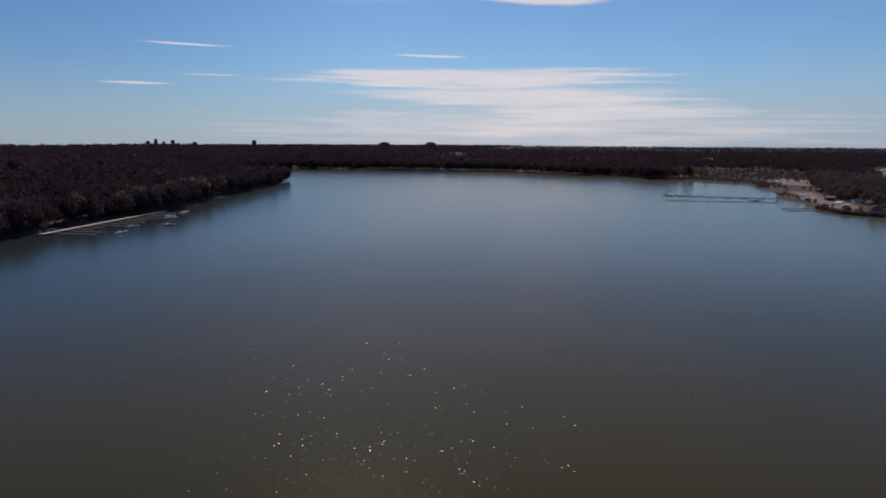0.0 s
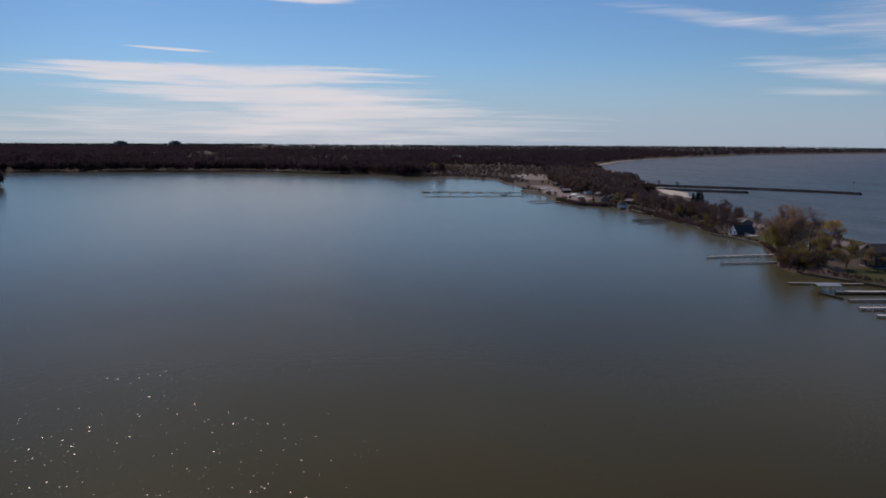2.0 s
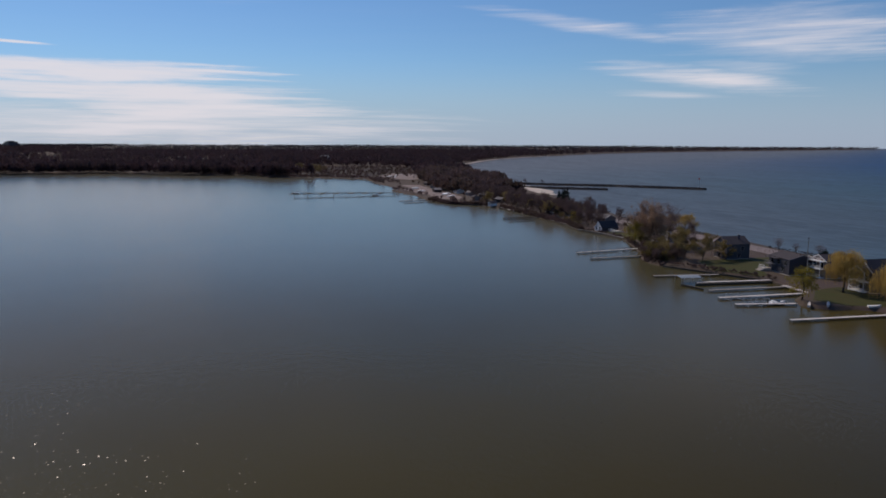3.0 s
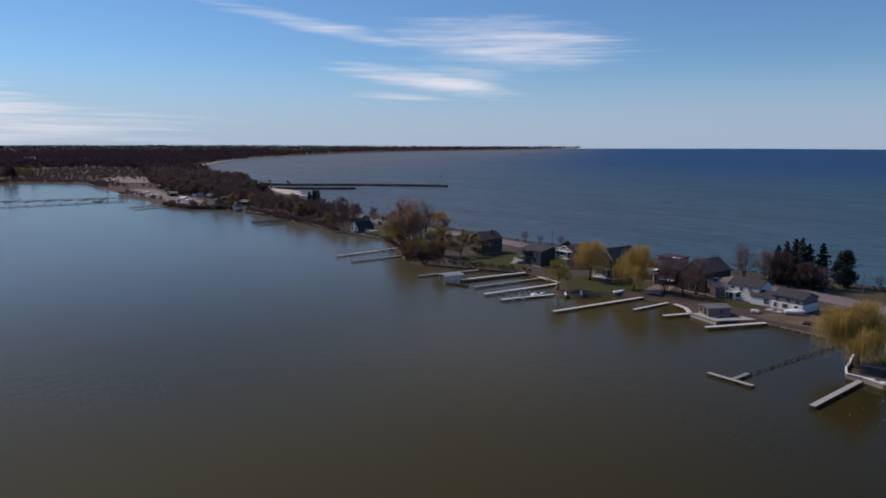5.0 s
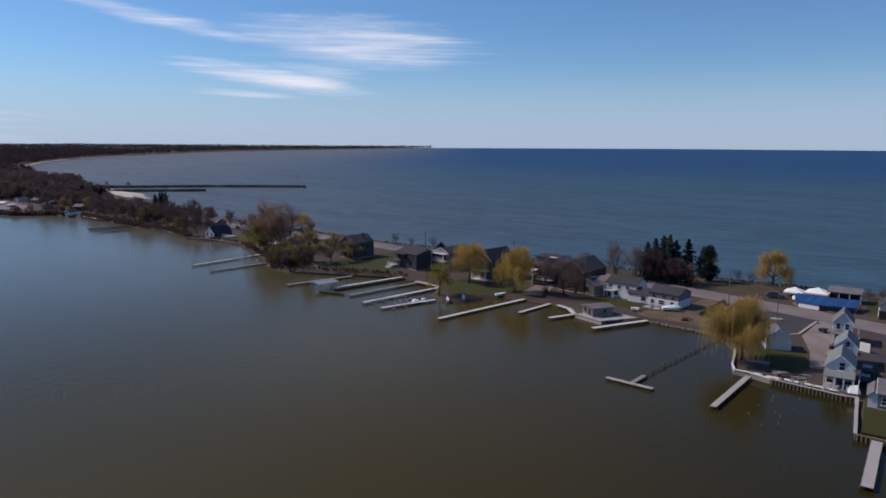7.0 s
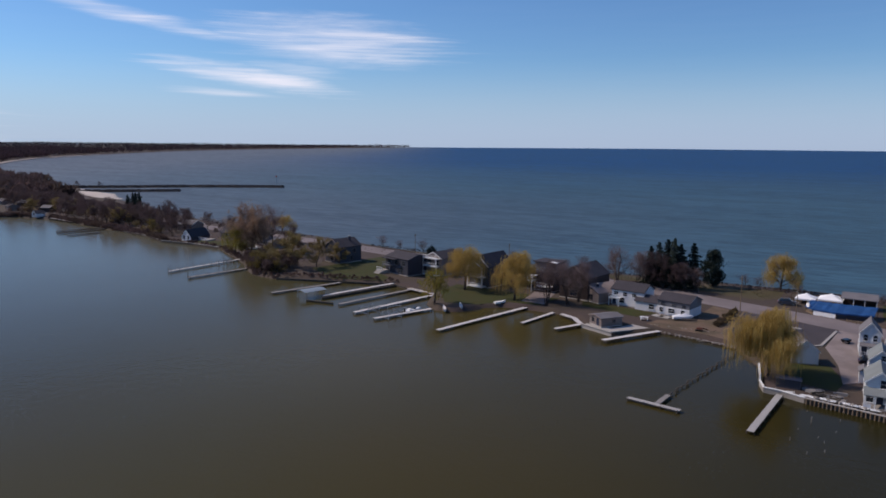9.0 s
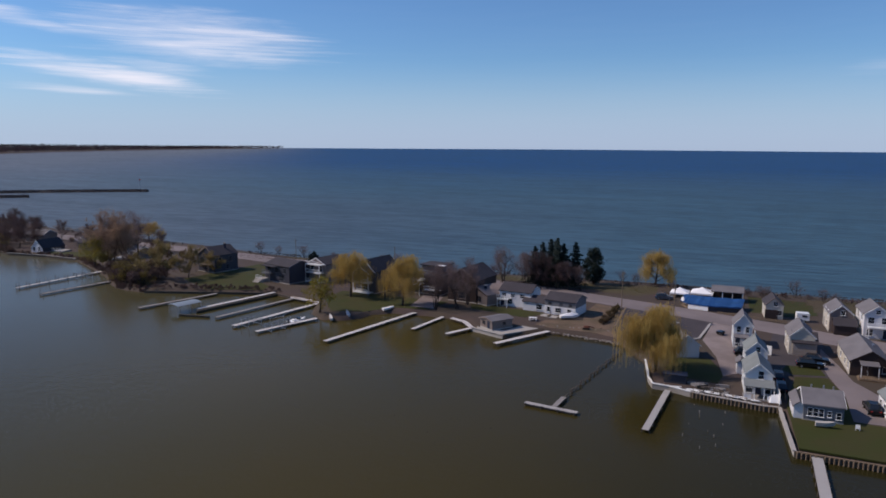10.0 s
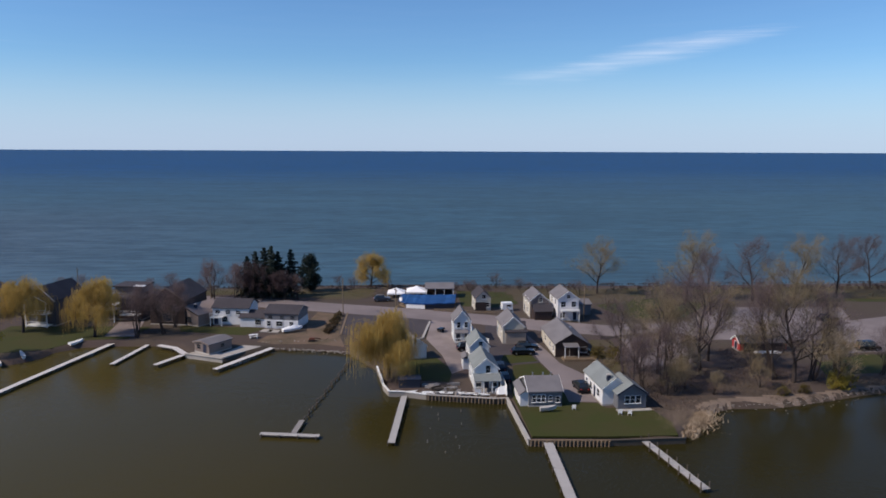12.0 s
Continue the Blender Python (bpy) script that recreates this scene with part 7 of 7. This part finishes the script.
def clutter():
    """Yard things beside the willow, on the raw bank and on the lawns."""
    o = thing("flat_shed", "low shed with a dark blue-grey flat roof", "shed", pose(-5.6, 116.8, GZ, 0, 0, 4))
    part("wall", Mesh().box(0, 0, 0, 3.6, 1.9, 1.5), SIDE_DARK, o)
    part("roof", Mesh().box(0, 0, 1.5, 4.0, 2.4, 0.12), DARK_CLOTH, o)
    rng = random.Random(3)
    for k in range(16):
        x, y = rng.uniform(-2.5, 4.0), rng.uniform(113.5, 118.0)
        o = thing("timber_stack", "pile of grey boards in the yard", "boards", pose(x, y, GZ, 0, 0, rng.uniform(-20, 50)), "yard timber")
        for i in range(4):
            part("board", Mesh().box(rng.uniform(-.2, .2), i * 0.24 - 0.4, 0, rng.uniform(1.0, 2.2), 0.18, rng.uniform(0.1, 0.5)), POST if k % 3 == 0 else DOCK_GREY, o)
    for k in range(6):
        x, y = -1.0 + 1.7 * k, 113.3 - 0.14 * k + 0.3 * (k % 2)
        o = thing("boulder", "pale boulder behind the sea wall", "stone", pose(x, y, GZ, 0, 0, 40 * k), "boulders")
        part("stone", Mesh().loft([[(math.cos(j) * r, math.sin(j) * r * 0.8, z) for j in (0, 1.1, 2.2, 3.3, 4.4, 5.4)] for z, r in ((0, 0.42), (0.2, 0.38), (0.34, 0.2))]), PALE_STONE, o)
    for k in range(9):
        x, y = -4.6 + 1.5 * k + rng.uniform(-.4, .4), 113.5 - 0.17 * k + rng.uniform(-.2, .3)
        o = thing("plank_pile", "white boards lying behind the sea wall", "boards", pose(x, y, GZ + 0.08, 0, 0, rng.uniform(-25, 20)), "white boards")
        for i in range(3):
            part("board", Mesh().box(rng.uniform(-.2, .2), i * 0.2, 0.05 * i, rng.uniform(0.7, 1.5), 0.17, 0.06), WHITE, o)
    o = thing("dinghy_rack", "white upturned hull leaning beside the cottage", "boat", pose(10.0, 113.2, GZ, 0, 0, 8))
    part("hull", Mesh().loft([[(-0.9, -0.5, 0), (-0.9, -0.1, 0.2), (-0.9, 0.3, 0)], [(-0.6, -0.7, 0.1), (-0.6, -0.2, 1.3), (-0.6, 0.4, 0.1)], [(0.5, -0.7, 0.1), (0.5, -0.2, 1.5), (0.5, 0.4, 0.1)], [(0.95, -0.5, 0), (0.95, -0.1, 0.5), (0.95, 0.3, 0)]]), GELCOAT, o)
    part("rail", Mesh().bar((-0.9, -0.66, 0.14), (0.9, -0.66, 0.14), 0.08, 0.1), TIMBER, o)
    for x, y, r in ((-27.5, 144.6, 10),):
        o = thing("digger_bucket", "small rusty brown machine part on the bare dirt", "machine", pose(x, y, GZ, 0, 0, r))
        part("body", Mesh().box(0, 0, 0.2, 1.4, 0.9, 0.6, taper=0.7), RUST, o)
        part("track", Mesh().box(0, -0.5, 0, 1.6, 0.25, 0.4), RUBBER, o)
        part("arm", Mesh().bar((0.6, 0, 0.8), (1.8, 0.2, 0.5), 0.15, 0.2), RUST, o)
    # unidentified small dark thing, given the made-up form of a trailer
    o = thing("utility_trailer", "small dark vehicle on the gravel lane, built as a trailer", "trailer", pose(-0.3, 152.5, GZ + 0.05, 0, 0, 60))
    part("bed", Mesh().box(0, 0, 0.45, 1.7, 1.1, 0.4), CAR_BLACK, o)
    for s in (-0.62, 0.62):
        part("wheel", Mesh().tube((0, s - 0.08, 0.3), (0, s + 0.08, 0.3), 0.3, 0.3, 12), RUBBER, o)
    part("drawbar", Mesh().bar((0.8, 0, 0.42), (1.9, 0, 0.35), 0.08, 0.08), METAL, o)
    o = thing("picnic_table", "white picnic table on the lawn", "table", pose(-40.5, 147.0, GZ, 0, 0, 20))
    part("tabletop", Mesh().box(0, 0, 0.72, 1.9, 0.75, 0.05), WHITE, o)
    for s in (-0.7, 0.7):
        part("bench", Mesh().box(0, s, 0.42, 1.9, 0.25, 0.05), WHITE, o)
        part("leg", Mesh().box(s, 0, 0, 0.1, 1.5, 0.72, taper=0.6), WHITE, o)
    for k in range(2):
        o = thing("paved_slab", "pale paving slab beside the split-level house", "paving", pose(-39.0 + 1.6 * k, 152.8 - 0.5 * k, GZ, 0, 0, -8), "paving slabs")
        part("slab", Mesh().box(0, 0, 0, 2.6, 2.0, 0.14), CONCRETE, o)
    for x, y in ((27.6, 104.3), (29.0, 104.0), (20.8, 106.2)):
        o = thing("lawn_chair", "low white garden chair on the lawn", "chair", pose(x, y, GZ + 0.02, 0, 0, 170), "lawn chairs")
        part("seat", Mesh().box(0, 0, 0.3, 0.6, 0.6, 0.06), WHITE, o)
        part("backrest", Mesh().box(0, 0.32, 0.3, 0.6, 0.06, 0.6), WHITE, o)
        for sx in (-.26, .26):
            for sy in (-.26, .26):
                part("leg", Mesh().box(sx, sy, 0, 0.06, 0.06, 0.3), WHITE, o)
    o = thing("camper", "small white camper on the grass behind the houses", "camper", pose(16.2, 173.5, GZ, 0, 0, 10))
    part("body", Mesh().box(0, 0, 0.4, 2.7, 1.9, 1.7, taper=0.96), GELCOAT, o)
    part("window", Mesh().box(0.3, -0.95, 1.2, 1.1, 0.06, 0.45), GLASS, o)
    for s in (-0.9, 0.9):
        part("wheel", Mesh().tube((0.2, s, 0.32), (0.2, s * 1.15, 0.32), 0.32, 0.32, 12), RUBBER, o)


clutter()


def bay_marina():
    """Docks and boats below the dark bluff across the bay."""
    dock("marina_dock", "long pale gangway dock of the bluff marina", (-219, -251), (-332, -256.5), 2.6, 1.0, DOCK_WHITE, 9, 0.4, "bluff marina docks")
    rng = random.Random(2)
    for k in range(13):
        x = -226 - 8.2 * k
        y = -250.5 - 5.5 * (k / 13)
        dock("finger_dock", "thin grey finger dock of the bluff marina", (x, y + 1.5), (x + 1.5, y + rng.uniform(10, 24)), 1.0, 0.6, DOCK_GREY, 8, 0.3, "bluff finger docks")
    for x, y, L in ((-268, -216, 9), (-300, -234, 8), (-332, -243, 8), (-236, -222, 7), (-258, -230, 6), (-310, -240, 7)):
        boat("white motorboat moored below the bluff", x, y, -0.1, rng.uniform(0, 180), L)


bay_marina()
